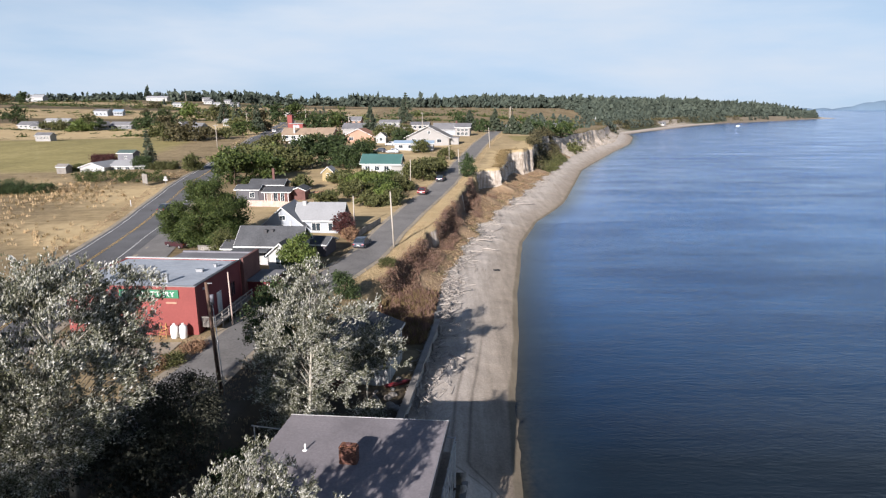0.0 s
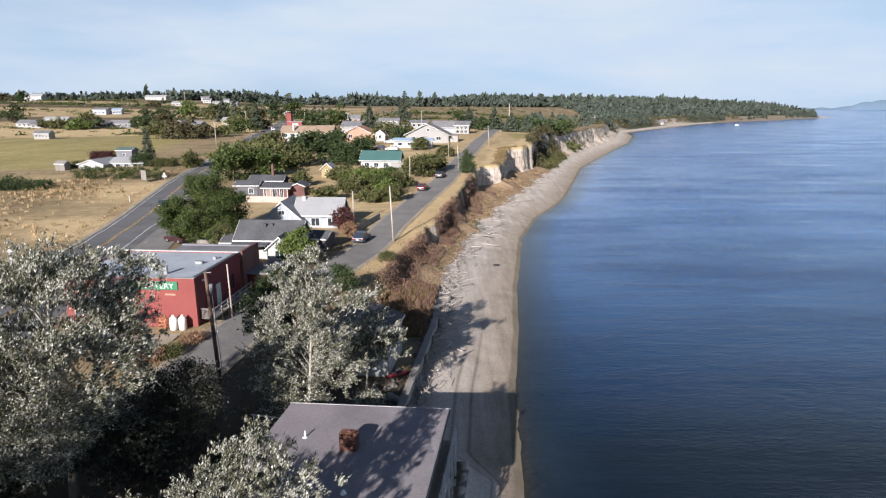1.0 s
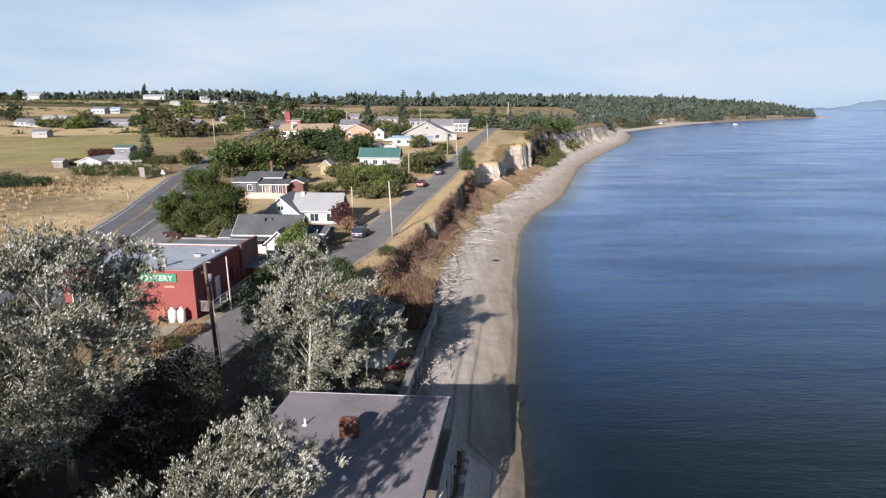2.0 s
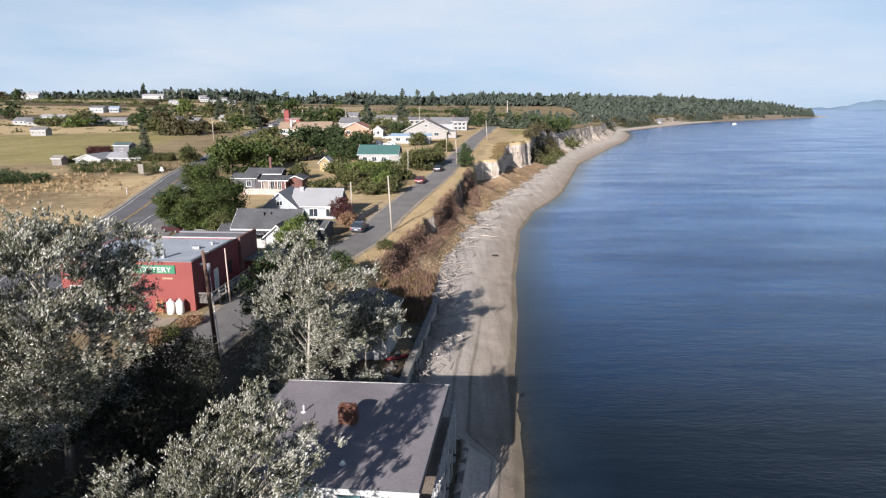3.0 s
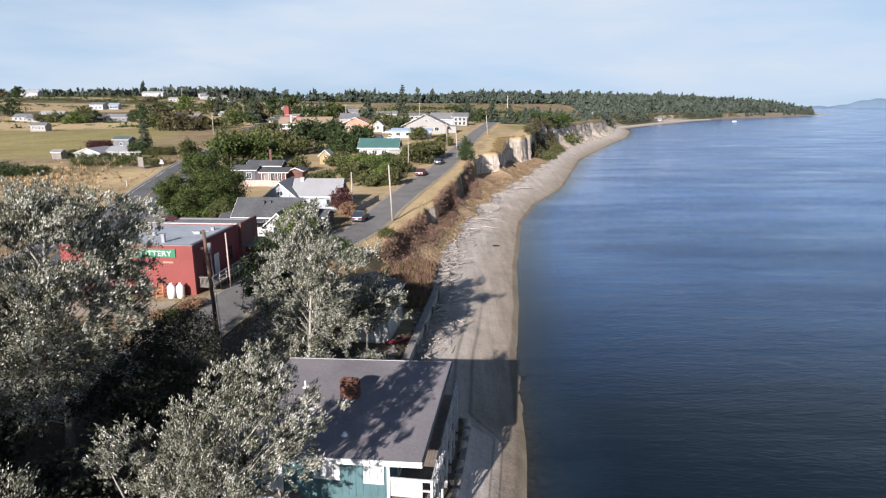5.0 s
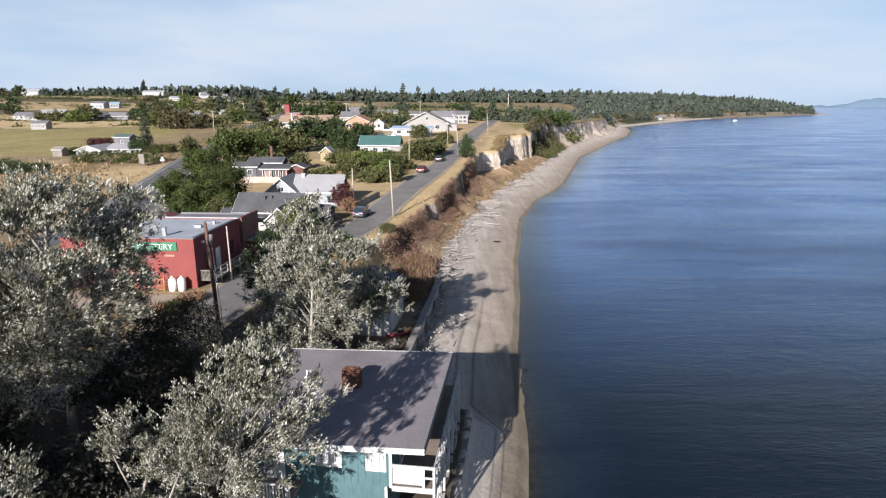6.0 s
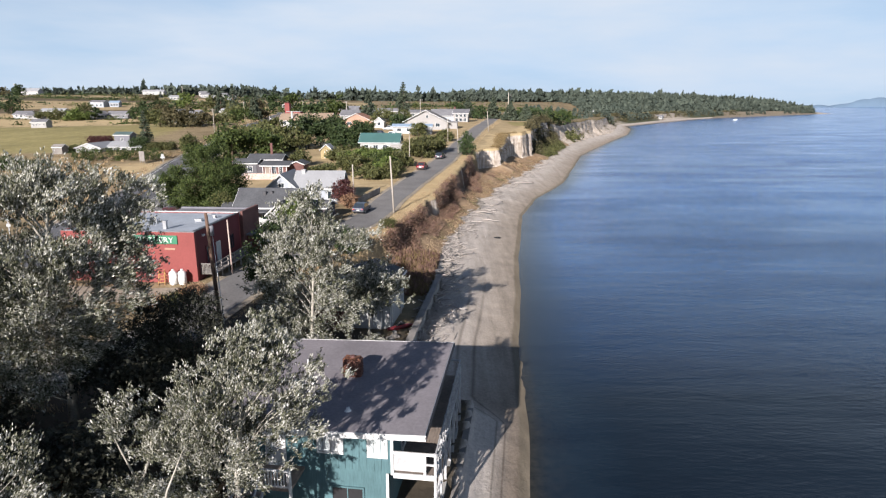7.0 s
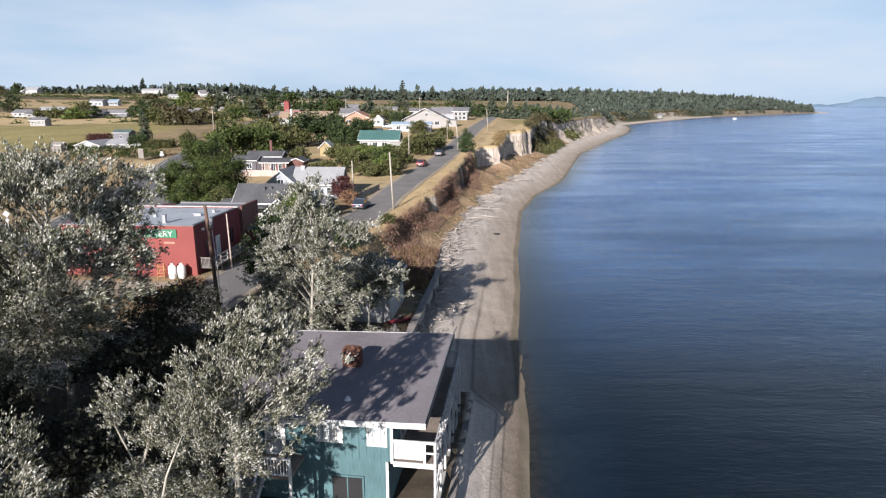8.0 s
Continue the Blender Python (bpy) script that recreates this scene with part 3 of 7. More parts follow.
def build_ground():
    y = ROWS_Y[:, None]
    xt, xf, xw = bluff_top(y), bluff_foot(y), shore(y)
    cliff = np.concatenate((np.linspace(0, 0.16, 10), np.linspace(0.16, 1, 15)[1:]))[None, 1:]
    strand = np.linspace(0, 1, 22)[None, 1:]
    deep = np.geomspace(1, 61, 9)[None, :] - 1
    X = np.concatenate((xt - LAND_OFF[None, :], xt + (xf - xt) * cliff, xf + (xw - xf) * strand, xw + deep[:, 1:]), 1)
    Y = np.broadcast_to(y, X.shape)
    Z = height(X, Y)
    face = smooth(100, 150, Y) * ((X > xt + 0.3) & (X < xf - 0.3))
    Xr = X + face * (0.30 * ripple(X * 2 + Z * 2.0, Y * 2, 5.3) + 0.16 * ripple(X * 2 - Z * 5.0, Y * 2, 2.3))
    V = np.stack((Xr, Y, Z), -1)
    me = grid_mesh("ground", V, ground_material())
    broken = ((X > xt) & (X < xf) & (Y > 72) & (Y < 480))[:-1, :-1].ravel()
    me.polygons.foreach_set("use_smooth", ~broken)
    s = np.clip((X - xt) / np.maximum(xf - xt, 0.5), 0, 1)
    set_mask(me, "beach", smooth(-0.6, 0.4, X - xf))
    set_mask(me, "near", 1 - smooth(52, 80, Y))
    set_mask(me, "spit", 1 - smooth(34, 48, Y))
    set_mask(me, "wet", smooth(-1.1, -0.25, X - xw))
    set_mask(me, "strand", np.clip((X - xf) / np.maximum(xw - xf, 0.5), 0, 1))
    onface = ((X > xt) & (X < xf))
    bare = np.sin(Y * 0.37) + np.sin(Y * 0.91 + 1.1) + 0.6 * np.sin(Y * 0.17 + 2)
    sandy = onface * smooth(0.005, 0.02, s) * (1 - smooth(0.11, 0.17, s)) * (smooth(158, 170, Y) + 0.62 * smooth(0.9, 1.5, bare) * smooth(84, 92, Y) * (1 - smooth(150, 160, Y)))
    sandy = np.maximum(sandy * (1 - 0.35 * smooth(480, 620, Y)), onface * (0.8 - 0.35 * smooth(480, 620, Y)) * smooth(300, 325, Y))
    patch = 0.5 + 0.5 * np.sin(Y * 0.031 + 1.3 * np.sin(Y * 0.011))
    sandy = np.where(Y > 610, onface * (0.42 + 0.58 * patch), sandy)
    set_mask(me, "sand", np.clip(sandy, 0, 1))
    set_mask(me, "earth", onface * smooth(66, 82, Y) * smooth(0.10, 0.20, s) * 0.85)
    set_mask(me, "root", onface * smooth(70, 80, Y) * (1 - smooth(150, 166, Y)) * smooth(0.0, 0.03, s) * (1 - smooth(0.22, 0.5, s)))
    # darker ground round the beach house and below the near trees
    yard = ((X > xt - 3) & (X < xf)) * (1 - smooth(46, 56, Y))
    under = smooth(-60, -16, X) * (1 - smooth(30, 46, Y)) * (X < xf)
    set_mask(me, "dark_ground", np.clip(np.maximum(yard * 0.85, under), 0, 1))
    field = smooth(172, 190, Y) * (1 - smooth(285, 315, Y)) * (1 - smooth(-108, -92, X + (Y - 170) * 0.10)) * 0.85
    lawn = smooth(246, 256, Y) * (1 - smooth(272, 282, Y)) * smooth(27, 31, X) * (X < xt) * 0.75
    set_mask(me, "green", np.maximum(field, lawn))
    pale = 0.45 + 0.3 * np.sin(X * 0.09 + 1.2 * np.sin(Y * 0.06)) + 0.25 * np.sin(Y * 0.16 + X * 0.03)
    town = 0.55 * smooth(92, 104, Y) * (1 - smooth(320, 360, Y)) * smooth(-48, -40, X) * (X < xt)
    set_mask(me, "gold", np.maximum(np.maximum(town, pale * (X < -58) * smooth(70, 80, Y) * (1 - smooth(165, 180, Y))), np.maximum(smooth(285, 315, Y) * (1 - smooth(700, 900, Y)) * (X < -70) * (0.9 - 0.35 * smooth(370, 430, Y)), 0.85 * smooth(-9, -4, X - xt) * smooth(66, 80, Y) * (1 - smooth(240, 300, Y)) * (s < 0.02))))
    set_mask(me, "heath", np.clip(0.34 * (X < -60) * smooth(70, 80, Y) * (1 - smooth(160, 172, Y)) + smooth(400, 460, Y) * (0.46 + 0.30 * np.sin(Y * 0.035 + X * 0.004) + 0.15 * np.sin(Y * 0.09 - X * 0.011)) * (X < -90) + smooth(900, 1000, Y) * 0.9, 0, 1) * (X < xt - 4))
    set_mask(me, "wooded", (X > xt - 30) * (X < xf + 0.3 * (xw - xf)) * smooth(540, 600, Y) * (0.9 - 0.5 * patch))
    ground = tagged(new("ground", me), "dry grass land falling over a sandy bluff to a grey gravel beach", "ground", kind="structure")
    return ground


def water_material():
    m, nt, b = shader("water")
    co = nt.nodes.new("ShaderNodeTexCoord").outputs["Object"]
    d = mask(nt, "offshore")
    patch = noise_node(nt, co, 1.0, 4, 0.55, (0.011, 0.035, 1))
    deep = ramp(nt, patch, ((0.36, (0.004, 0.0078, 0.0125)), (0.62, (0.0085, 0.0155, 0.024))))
    weed = noise_node(nt, co, 0.13, 5, 0.65)
    shoal = ramp(nt, weed, ((0.35, (0.005, 0.017, 0.036)), (0.65, (0.012, 0.029, 0.048))))
    edge = ramp(nt, noise_node(nt, co, 1.6, 5, 0.7), ((0.3, (0.016, 0.017, 0.014)), (0.7, (0.042, 0.039, 0.029))))
    # bluer with distance: sky mirrored at grazing angles, put into the base colour
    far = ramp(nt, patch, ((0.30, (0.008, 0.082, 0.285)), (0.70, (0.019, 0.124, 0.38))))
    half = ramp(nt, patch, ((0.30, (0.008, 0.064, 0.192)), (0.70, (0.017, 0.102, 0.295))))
    off = mask(nt, "grazing_sky")
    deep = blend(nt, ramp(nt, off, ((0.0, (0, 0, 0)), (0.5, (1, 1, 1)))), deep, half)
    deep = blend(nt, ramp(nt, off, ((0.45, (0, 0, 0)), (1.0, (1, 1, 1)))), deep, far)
    calm = noise_node(nt, co, 1.0, 6, 0.68, (0.016, 0.06, 1))
    # paler slicks and darker ripples of the mirrored sky, painted as tone
    deep = blend(nt, 1.0, deep, ramp(nt, calm, ((0.36, (1.22, 1.18, 1.12)), (0.5, (1, 1, 1)), (0.60, (0.74, 0.79, 0.83)))), "MULTIPLY")
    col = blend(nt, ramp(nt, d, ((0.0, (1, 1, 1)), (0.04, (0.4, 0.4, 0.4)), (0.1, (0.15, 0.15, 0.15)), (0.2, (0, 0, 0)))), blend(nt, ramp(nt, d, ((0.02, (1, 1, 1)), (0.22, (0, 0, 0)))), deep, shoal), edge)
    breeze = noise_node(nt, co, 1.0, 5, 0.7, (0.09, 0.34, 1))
    # glints on the ripples painted as tone; the same noise also drives the bump
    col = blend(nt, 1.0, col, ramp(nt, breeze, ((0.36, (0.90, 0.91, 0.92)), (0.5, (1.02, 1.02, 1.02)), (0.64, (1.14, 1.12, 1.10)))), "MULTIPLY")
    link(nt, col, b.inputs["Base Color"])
    b.inputs["IOR"].default_value = 1.33
    rough = nt.nodes.new("ShaderNodeMapRange")
    rough.inputs["From Min"].default_value, rough.inputs["From Max"].default_value = 0.35, 0.65
    rough.inputs["To Min"].default_value, rough.inputs["To Max"].default_value = 0.08, 0.22
    link(nt, calm, rough.inputs["Value"])
    link(nt, rough.outputs[0], b.inputs["Roughness"])
    wave = noise_node(nt, co, 1.0, 5, 0.62, (0.55, 0.85, 1))
    chop = noise_node(nt, co, 1.0, 4, 0.65, (1.5, 3.4, 1))
    hgt = mathn(nt, "MULTIPLY", mathn(nt, "ADD", mathn(nt, "ADD", wave, mathn(nt, "MULTIPLY", breeze, 0.3)), mathn(nt, "MULTIPLY", chop, 1.2)), mathn(nt, "ADD", blend(nt, 1.0, ramp(nt, calm, ((0.36, (0.15, 0.15, 0.15)), (0.6, (1.0, 1.0, 1.0)))), ramp(nt, d, ((0.0, (0.12, 0.12, 0.12)), (1.0, (1, 1, 1)))), "MULTIPLY"), 0.0))
    relief(nt, b, hgt, 0.40, 0.24)
    return m


def build_water():
    y = ROWS_Y[:, None]
    off = np.concatenate((np.arange(-3, 12, 0.75), np.geomspace(12, 4600, 50)))[None, :]
    X = shore(y) + off
    Y = np.broadcast_to(y, X.shape)
    V = np.stack((X, Y, np.zeros_like(X)), -1)
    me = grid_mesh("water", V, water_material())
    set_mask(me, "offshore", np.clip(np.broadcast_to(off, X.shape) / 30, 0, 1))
    # rises with distance along the shore, to grade the painted sky reflection
    set_mask(me, "grazing_sky", np.clip(np.log(np.maximum(Y, 42) / 42) / 2.3 - 0.10 * smooth(60, 400, off), 0, 1))
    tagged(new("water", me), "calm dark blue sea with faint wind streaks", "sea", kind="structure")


build_ground()
build_water()


# ---- roads ----
def curve_points(pts, step=2.0):
    """A smooth line through plan points, at even steps."""
    P = [Vector((*p, 0)) for p in pts]
    P = [2 * P[0] - P[1]] + P + [2 * P[-1] - P[-2]]
    out = []
    for a, b, c, d in zip(P, P[1:], P[2:], P[3:]):
        n = max(2, int((c - b).length / step))
        for i in range(n):
            t = i / n
            out.append(0.5 * (2 * b + (c - a) * t + (2 * a - 5 * b + 4 * c - d) * t * t + (3 * b - a - 3 * c + d) * t ** 3))
    return out + [P[-2]]


def ribbon(name, line, left, right, lift, material, cols=7, gap=None):
    """A strip along a line, between two offsets (to the right is plus), laid on the ground."""
    P = np.array([(p.x, p.y) for p in line])
    D = np.gradient(P, axis=0)
    D /= np.linalg.norm(D, axis=1)[:, None]
    off = np.linspace(left, right, cols)
    XY = P[:, None, :] + off[None, :, None] * np.stack((D[:, 1], -D[:, 0]), -1)[:, None, :]
    Z = np.max([height(XY[..., 0] + a, XY[..., 1] + b) for a in (-0.6, 0, 0.6) for b in (-0.6, 0, 0.6)], axis=0) + lift
    return grid_mesh(name, np.concatenate((XY, Z[..., None]), -1), material)


BLUFF_ROAD = curve_points([(-33, 31), (-26, 34.5), (-21.2, 41), (-19.6, 50), (-18.2, 60), (-15.3, 71), (-12.7, 80), (-10.9, 88), (-9.2, 100), (-7.4, 110), (-5.2, 121), (-2.4, 134), (1.1, 152), (5.8, 185), (11.4, 219), (22.4, 281), (27.5, 312)])
HIGHWAY = curve_points([(-38, 24), (-45, 60), (-50.3, 80), (-53.1, 94), (-55.3, 109), (-60.3, 133), (-66.5, 165), (-72, 205), (-82, 275), (-98, 360), (-106, 410), (-118, 470)], 3)
for nm_, ln_, a_, b_ in (("verge_bluff", BLUFF_ROAD, -3.3, 3.0), ("verge_highway", HIGHWAY, -5.3, 6.3)):
    tagged(new(nm_, ribbon(nm_, ln_, a_, b_, 0.035, M["shoulder"], 9)), "pale gravel shoulder under the asphalt", "shoulder", kind="structure")
road = tagged(new("road_bluff", ribbon("road_bluff", BLUFF_ROAD, -2.5, 2.3, 0.06, M["old_asphalt"])), "worn grey asphalt lane along the bluff", "road", kind="structure")
highway = tagged(new("road_highway", ribbon("road_highway", HIGHWAY, -4.5, 5.4, 0.06, M["asphalt"], 9)), "two-lane asphalt highway with painted lines", "road", kind="structure")
for nm, a, b, mt in (("edge_line", -3.82, -3.7, "paint_white"), ("edge_line", 3.7, 3.82, "paint_white"), ("centre_line", -0.2, -0.1, "paint_yellow"), ("centre_line", 0.1, 0.2, "paint_yellow")):
    ln = new(nm, ribbon(nm, HIGHWAY, a, b, 0.085, M[mt], 2))
    ln.parent = highway
tagged(new("pavement_shop", ribbon("pavement_shop", curve_points([(-37, 51.6), (-30, 51.0), (-24.6, 50.6)]), -2.6, 1.8, 0.05, M["shoulder"])), "pale gravel apron before the red shop", "pavement", kind="structure")
tagged(new("pavement_lot", ribbon("pavement_lot", curve_points([(-40.5, 72), (-43.5, 84), (-46.5, 97), (-50, 112)]), -2.6, 3.4, 0.045, M["old_asphalt"])), "grey gravel and asphalt lot beside the highway", "pavement", kind="structure")

# ---- plants ----
def leaf_quads(C, size, rng, flat=0.0, droop=0.0, lead=None, slim=0.30):
    """Small pointed leaves about the centres C (N x 3), each turned at random or loosely along its lead."""
    n = len(C)
    a = rng.normal(size=(n, 3))
    if lead is not None:
        a = a * 0.5 + lead
    a[:, 2] -= droop
    a /= np.linalg.norm(a, axis=1)[:, None]
    b = rng.normal(size=(n, 3))
    b[:, 2] *= 1 - flat
    b -= a * (a * b).sum(1)[:, None]
    b /= np.linalg.norm(b, axis=1)[:, None] + 1e-9
    s = (size * rng.uniform(0.65, 1.3, n))[:, None]
    return np.stack((C - a * s * 0.5, C + b * s * slim, C + a * s * 0.55, C - b * s * slim), 1)


def leaf_mesh(name, Q, material):
    n = len(Q)
    return raw_mesh(name, Q.reshape(-1, 3), np.arange(n * 4).reshape(n, 4), material)


def clump_points(rng, lobes, clumps, per, spread, hollow=0.55, twigs=0, bare=None, boughs=0, reach=0.7):
    """Leaf places in clumps that fill the outer part of some lobes (x, y, z, rx, ry, rz)."""
    if boughs:
        B, _ = clump_points(rng, lobes, boughs, 1, 0.1, hollow)
        C = B[rng.integers(0, boughs, clumps)] + rng.normal(size=(clumps, 3)) * reach * np.array((1, 1, 0.55))
        return spray_points(rng, C, lobes, per, spread, twigs, bare)
    vol = np.array([l[3] * l[4] * l[5] for l in lobes]) ** 0.67
    pick = rng.choice(len(lobes), clumps, p=vol / vol.sum())
    d = rng.normal(size=(clumps, 3))
    d /= np.linalg.norm(d, axis=1)[:, None]
    r = hollow + (1 - hollow) * rng.uniform(0, 1, clumps) ** 0.6
    L = np.array(lobes)[pick]
    C = L[:, :3] + d * r[:, None] * L[:, 3:] * rng.uniform(0.86, 1.1, clumps)[:, None]
    return spray_points(rng, C, lobes, per, spread, twigs, bare)


def spray_points(rng, C, lobes, per, spread, twigs, bare):
    """Leaf places round the clumps C: in loose balls, or along short twigs that point outward."""
    clumps = len(C)
    if bare:
        C = C[~((np.abs(C[:, 0]) < bare[0]) & (C[:, 1] < 0.5) & (C[:, 2] > bare[1]) & (C[:, 2] < bare[2]))]
        clumps = len(C)
    if not twigs:
        k = rng.normal(size=(clumps, per, 3)) * spread * rng.uniform(0.55, 1.25, clumps)[:, None, None]
        k[..., 2] *= 0.8
        return C, (C[:, None, :] + k).reshape(-1, 3)
    mid = np.average(np.array(lobes)[:, :3], axis=0)
    out = (C - mid) / (np.linalg.norm(C - mid, axis=1)[:, None] + 0.1)
    tw = rng.normal(size=(clumps, twigs, 3)) + out[:, None, :] * 0.9 + np.array((0, 0, 0.35))
    tw /= np.linalg.norm(tw, axis=2)[..., None]
    tw *= (spread * rng.uniform(1.1, 2.7, (clumps, twigs)))[..., None]
    n = per // twigs
    f = rng.uniform(0.1, 1, (clumps, twigs, n, 1))
    P = C[:, None, None, :] + tw[:, :, None, :] * f + rng.normal(size=(clumps, twigs, n, 3)) * spread * 0.16
    return C, P.reshape(-1, 3)


def bend(a, b, rng, n=5, sag=0.12):
    """A bowed line from a to b."""
    a, b = np.array(a, float), np.array(b, float)
    d = b - a
    side = np.cross(d, rng.normal(size=3))
    side *= sag * np.linalg.norm(d) / (np.linalg.norm(side) + 1e-9)
    return [tuple(a + d * t + side * math.sin(math.pi * t) + np.array((0, 0, sag * np.linalg.norm(d) * math.sin(math.pi * t) * 0.5))) for t in np.linspace(0, 1, n)]


def make_tree(x, y, z, seed, trunk, lobes, clumps, per, spread, leaf, leaf_mat, bark_mat, label, limbs=10, twigs=40, hollow=0.55, group="", r0=0.25, droop=0.3, sprays=0, bare=None, low=0.0, boughs=0, reach=0.7, forks=()):
    """A tree: a tapered trunk through points, limbs and twigs to its clumps, and a crown of single leaves. Places are from its base."""
    rng = np.random.default_rng(seed)
    root = thing("tree", x, y, z, 0, label, "tree", group)
    C, P = clump_points(rng, lobes, clumps, per, spread, hollow, sprays, bare, boughs, reach)
    bm = bmesh.new()
    n = len(trunk)
    add_tube(bm, trunk, [r0 * (1 - 0.82 * (i / (n - 1)) ** 0.8) for i in range(n)], 9)
    part("trunk", bm, bark_mat, root)
    bm = bmesh.new()
    T0 = np.array(trunk, float)
    q = np.linspace(0, len(T0) - 1, 16)
    T = np.stack([np.interp(q, np.arange(len(T0)), T0[:, k]) for k in range(3)], -1)
    ends = C[rng.choice(len(C), min(limbs + twigs, len(C)), replace=False)]
    ends = ends[ends[:, 2] > 0.32 * C[:, 2].max()]
    ends = ends[np.argsort(-ends[:, 2] + rng.uniform(0, 0.5, len(ends)) * ends[:, 2].max(), kind="stable")]
    big = []
    for i, e in enumerate(ends):
        src = T[1:] if i < limbs else np.concatenate((T[1:], *big)) if big else T[1:]
        under = src[src[:, 2] < e[2] - 0.3 - 0.65 * np.linalg.norm(src[:, :2] - e[:2], axis=1)]
        under = under[under[:, 2] > low]
        if not len(under):
            continue
        s = under[np.argmin(np.linalg.norm(under - e, axis=1) + rng.uniform(0, 0.12, len(under)) * e[2])]
        line = bend(s, e, rng, 5, 0.08)
        ra = r0 * (0.25 if i < limbs else 0.10)
        add_tube(bm, line, [ra * (1 - 0.8 * k / 4) for k in range(5)], 5, False)
        if i < limbs:
            big.append(np.array(line[1:4]))
    for line in forks:
        add_tube(bm, line, [0.07, 0.06, 0.045, 0.03, 0.012], 6, False)
    tagged(part("branchwork", bm, bark_mat, root), kind="stuff")
    if sprays:
        lead = P - np.array((T0[:, 0].mean(), T0[:, 1].mean(), T0[:, 2].max() * 0.55))
        lead = lead / (np.linalg.norm(lead, axis=1)[:, None] + 0.1) + np.array((0.3, 0.25, 0.5))
        Q = leaf_quads(P, leaf * 1.45, rng, 0, 0, lead, 0.19)
    else:
        Q = leaf_quads(P, leaf, rng, 0, droop)
    cr = new("crown", leaf_mesh("crown", Q, leaf_mat))
    cr.parent = root
    return root


def make_shrub(name, x, y, z, seed, lobes, clumps, per, spread, leaf, leaf_mat, label, category="shrub", group="", hollow=0.5, stems=9):
    rng = np.random.default_rng(seed)
    root = thing(name, x, y, z, 0, label, category, group)
    C, P = clump_points(rng, lobes, clumps, per, spread, hollow)
    P[:, 2] = np.maximum(P[:, 2], 0.05)
    bm = bmesh.new()
    for e in C[rng.choice(len(C), min(stems, len(C)), replace=False)]:
        add_tube(bm, bend((e[0] * 0.25, e[1] * 0.25, -0.1), e, rng, 4, 0.1), [0.05, 0.04, 0.03, 0.012], 5, False)
    tagged(part("branchwork", bm, M["bark"], root), kind="stuff")
    cr = new("foliage", leaf_mesh("foliage", leaf_quads(P, leaf, rng), leaf_mat))
    cr.parent = root
    return root


def make_conifer(x, y, z, seed, h, r, label, leaf=0.5, tiers=16, group=""):
    rng = np.random.default_rng(seed)
    root = thing("conifer", x, y, z, 0, label, "tree", group)
    part("trunk", tube([(0, 0, -0.2), (0.05, 0, h * 0.5), (0, 0.05, h)], [0.035 * h, 0.02 * h, 0.01], 7), M["bark"], root)
    pts, bm = [], bmesh.new()
    for i in range(tiers):
        f = i / tiers
        zz = h * (0.1 + 0.9 * f)
        rr = r * (1 - f) ** 0.85 * rng.uniform(0.8, 1.1)
        for k in range(7):
            a = rng.uniform(0, 6.283)
            tip = np.array((math.cos(a) * rr, math.sin(a) * rr, zz - 0.18 * rr))
            add_tube(bm, [(0, 0, zz), tuple(tip)], [0.05, 0.015], 4, False)
            q = np.linspace(0.25, 1, 9)[:, None] * (tip - (0, 0, zz)) + (0, 0, zz)
            pts.append(q.repeat(5, 0) + rng.normal(size=(45, 3)) * 0.16 * max(0.5, rr * 0.5))
    tagged(part("branchwork", bm, M["bark"], root), kind="stuff")
    cr = new("crown", leaf_mesh("crown", leaf_quads(np.concatenate(pts), leaf, rng, 0, 0.4), M["needle"]))
    cr.parent = root
    return root


# white poplars close to the camera
POPLAR = "white poplar with silvery leaves and pale bark"
big_z = gz(-18.6, 29.0)
make_tree(-20.0, 29.0, big_z, 3, [(0, 0, -0.3), (0.2, 0.1, 3), (-0.1, 0, 6), (0.2, -0.2, 9.5), (0.3, 0.1, 12.0)],
          [(0.1, 0.4, 9.5, 3.7, 3.8, 4.0), (2.2, 2.4, 11.2, 2.0, 2.1, 2.1), (-2.4, -0.3, 11.4, 2.4, 2.4, 2.3), (2.1, 1.6, 13.5, 0.6, 0.6, 1.1), (-0.9, 0.6, 13.3, 0.9, 0.9, 1.2), (2.3, 2.4, 7.6, 1.9, 2.0, 2.6), (-0.4, -2.2, 8.4, 2.9, 2.0, 3.2), (-3.8, -1.0, 7.8, 2.4, 3.0, 3.6), (-2.6, -3.2, 5.4, 3.0, 2.2, 2.6), (0.4, -2.0, 5.2, 2.8, 2.2, 2.0), (1.4, 0.6, 4.6, 2.2, 2.2, 1.6)],
          1640, 124, 0.34, 0.110, M["silver_leaf"], M["bark_pale"], "large " + POPLAR, 16, 70, 0.62, r0=0.28, sprays=8, boughs=150, reach=0.58)
front_z = gz(-8.4, 20.2)
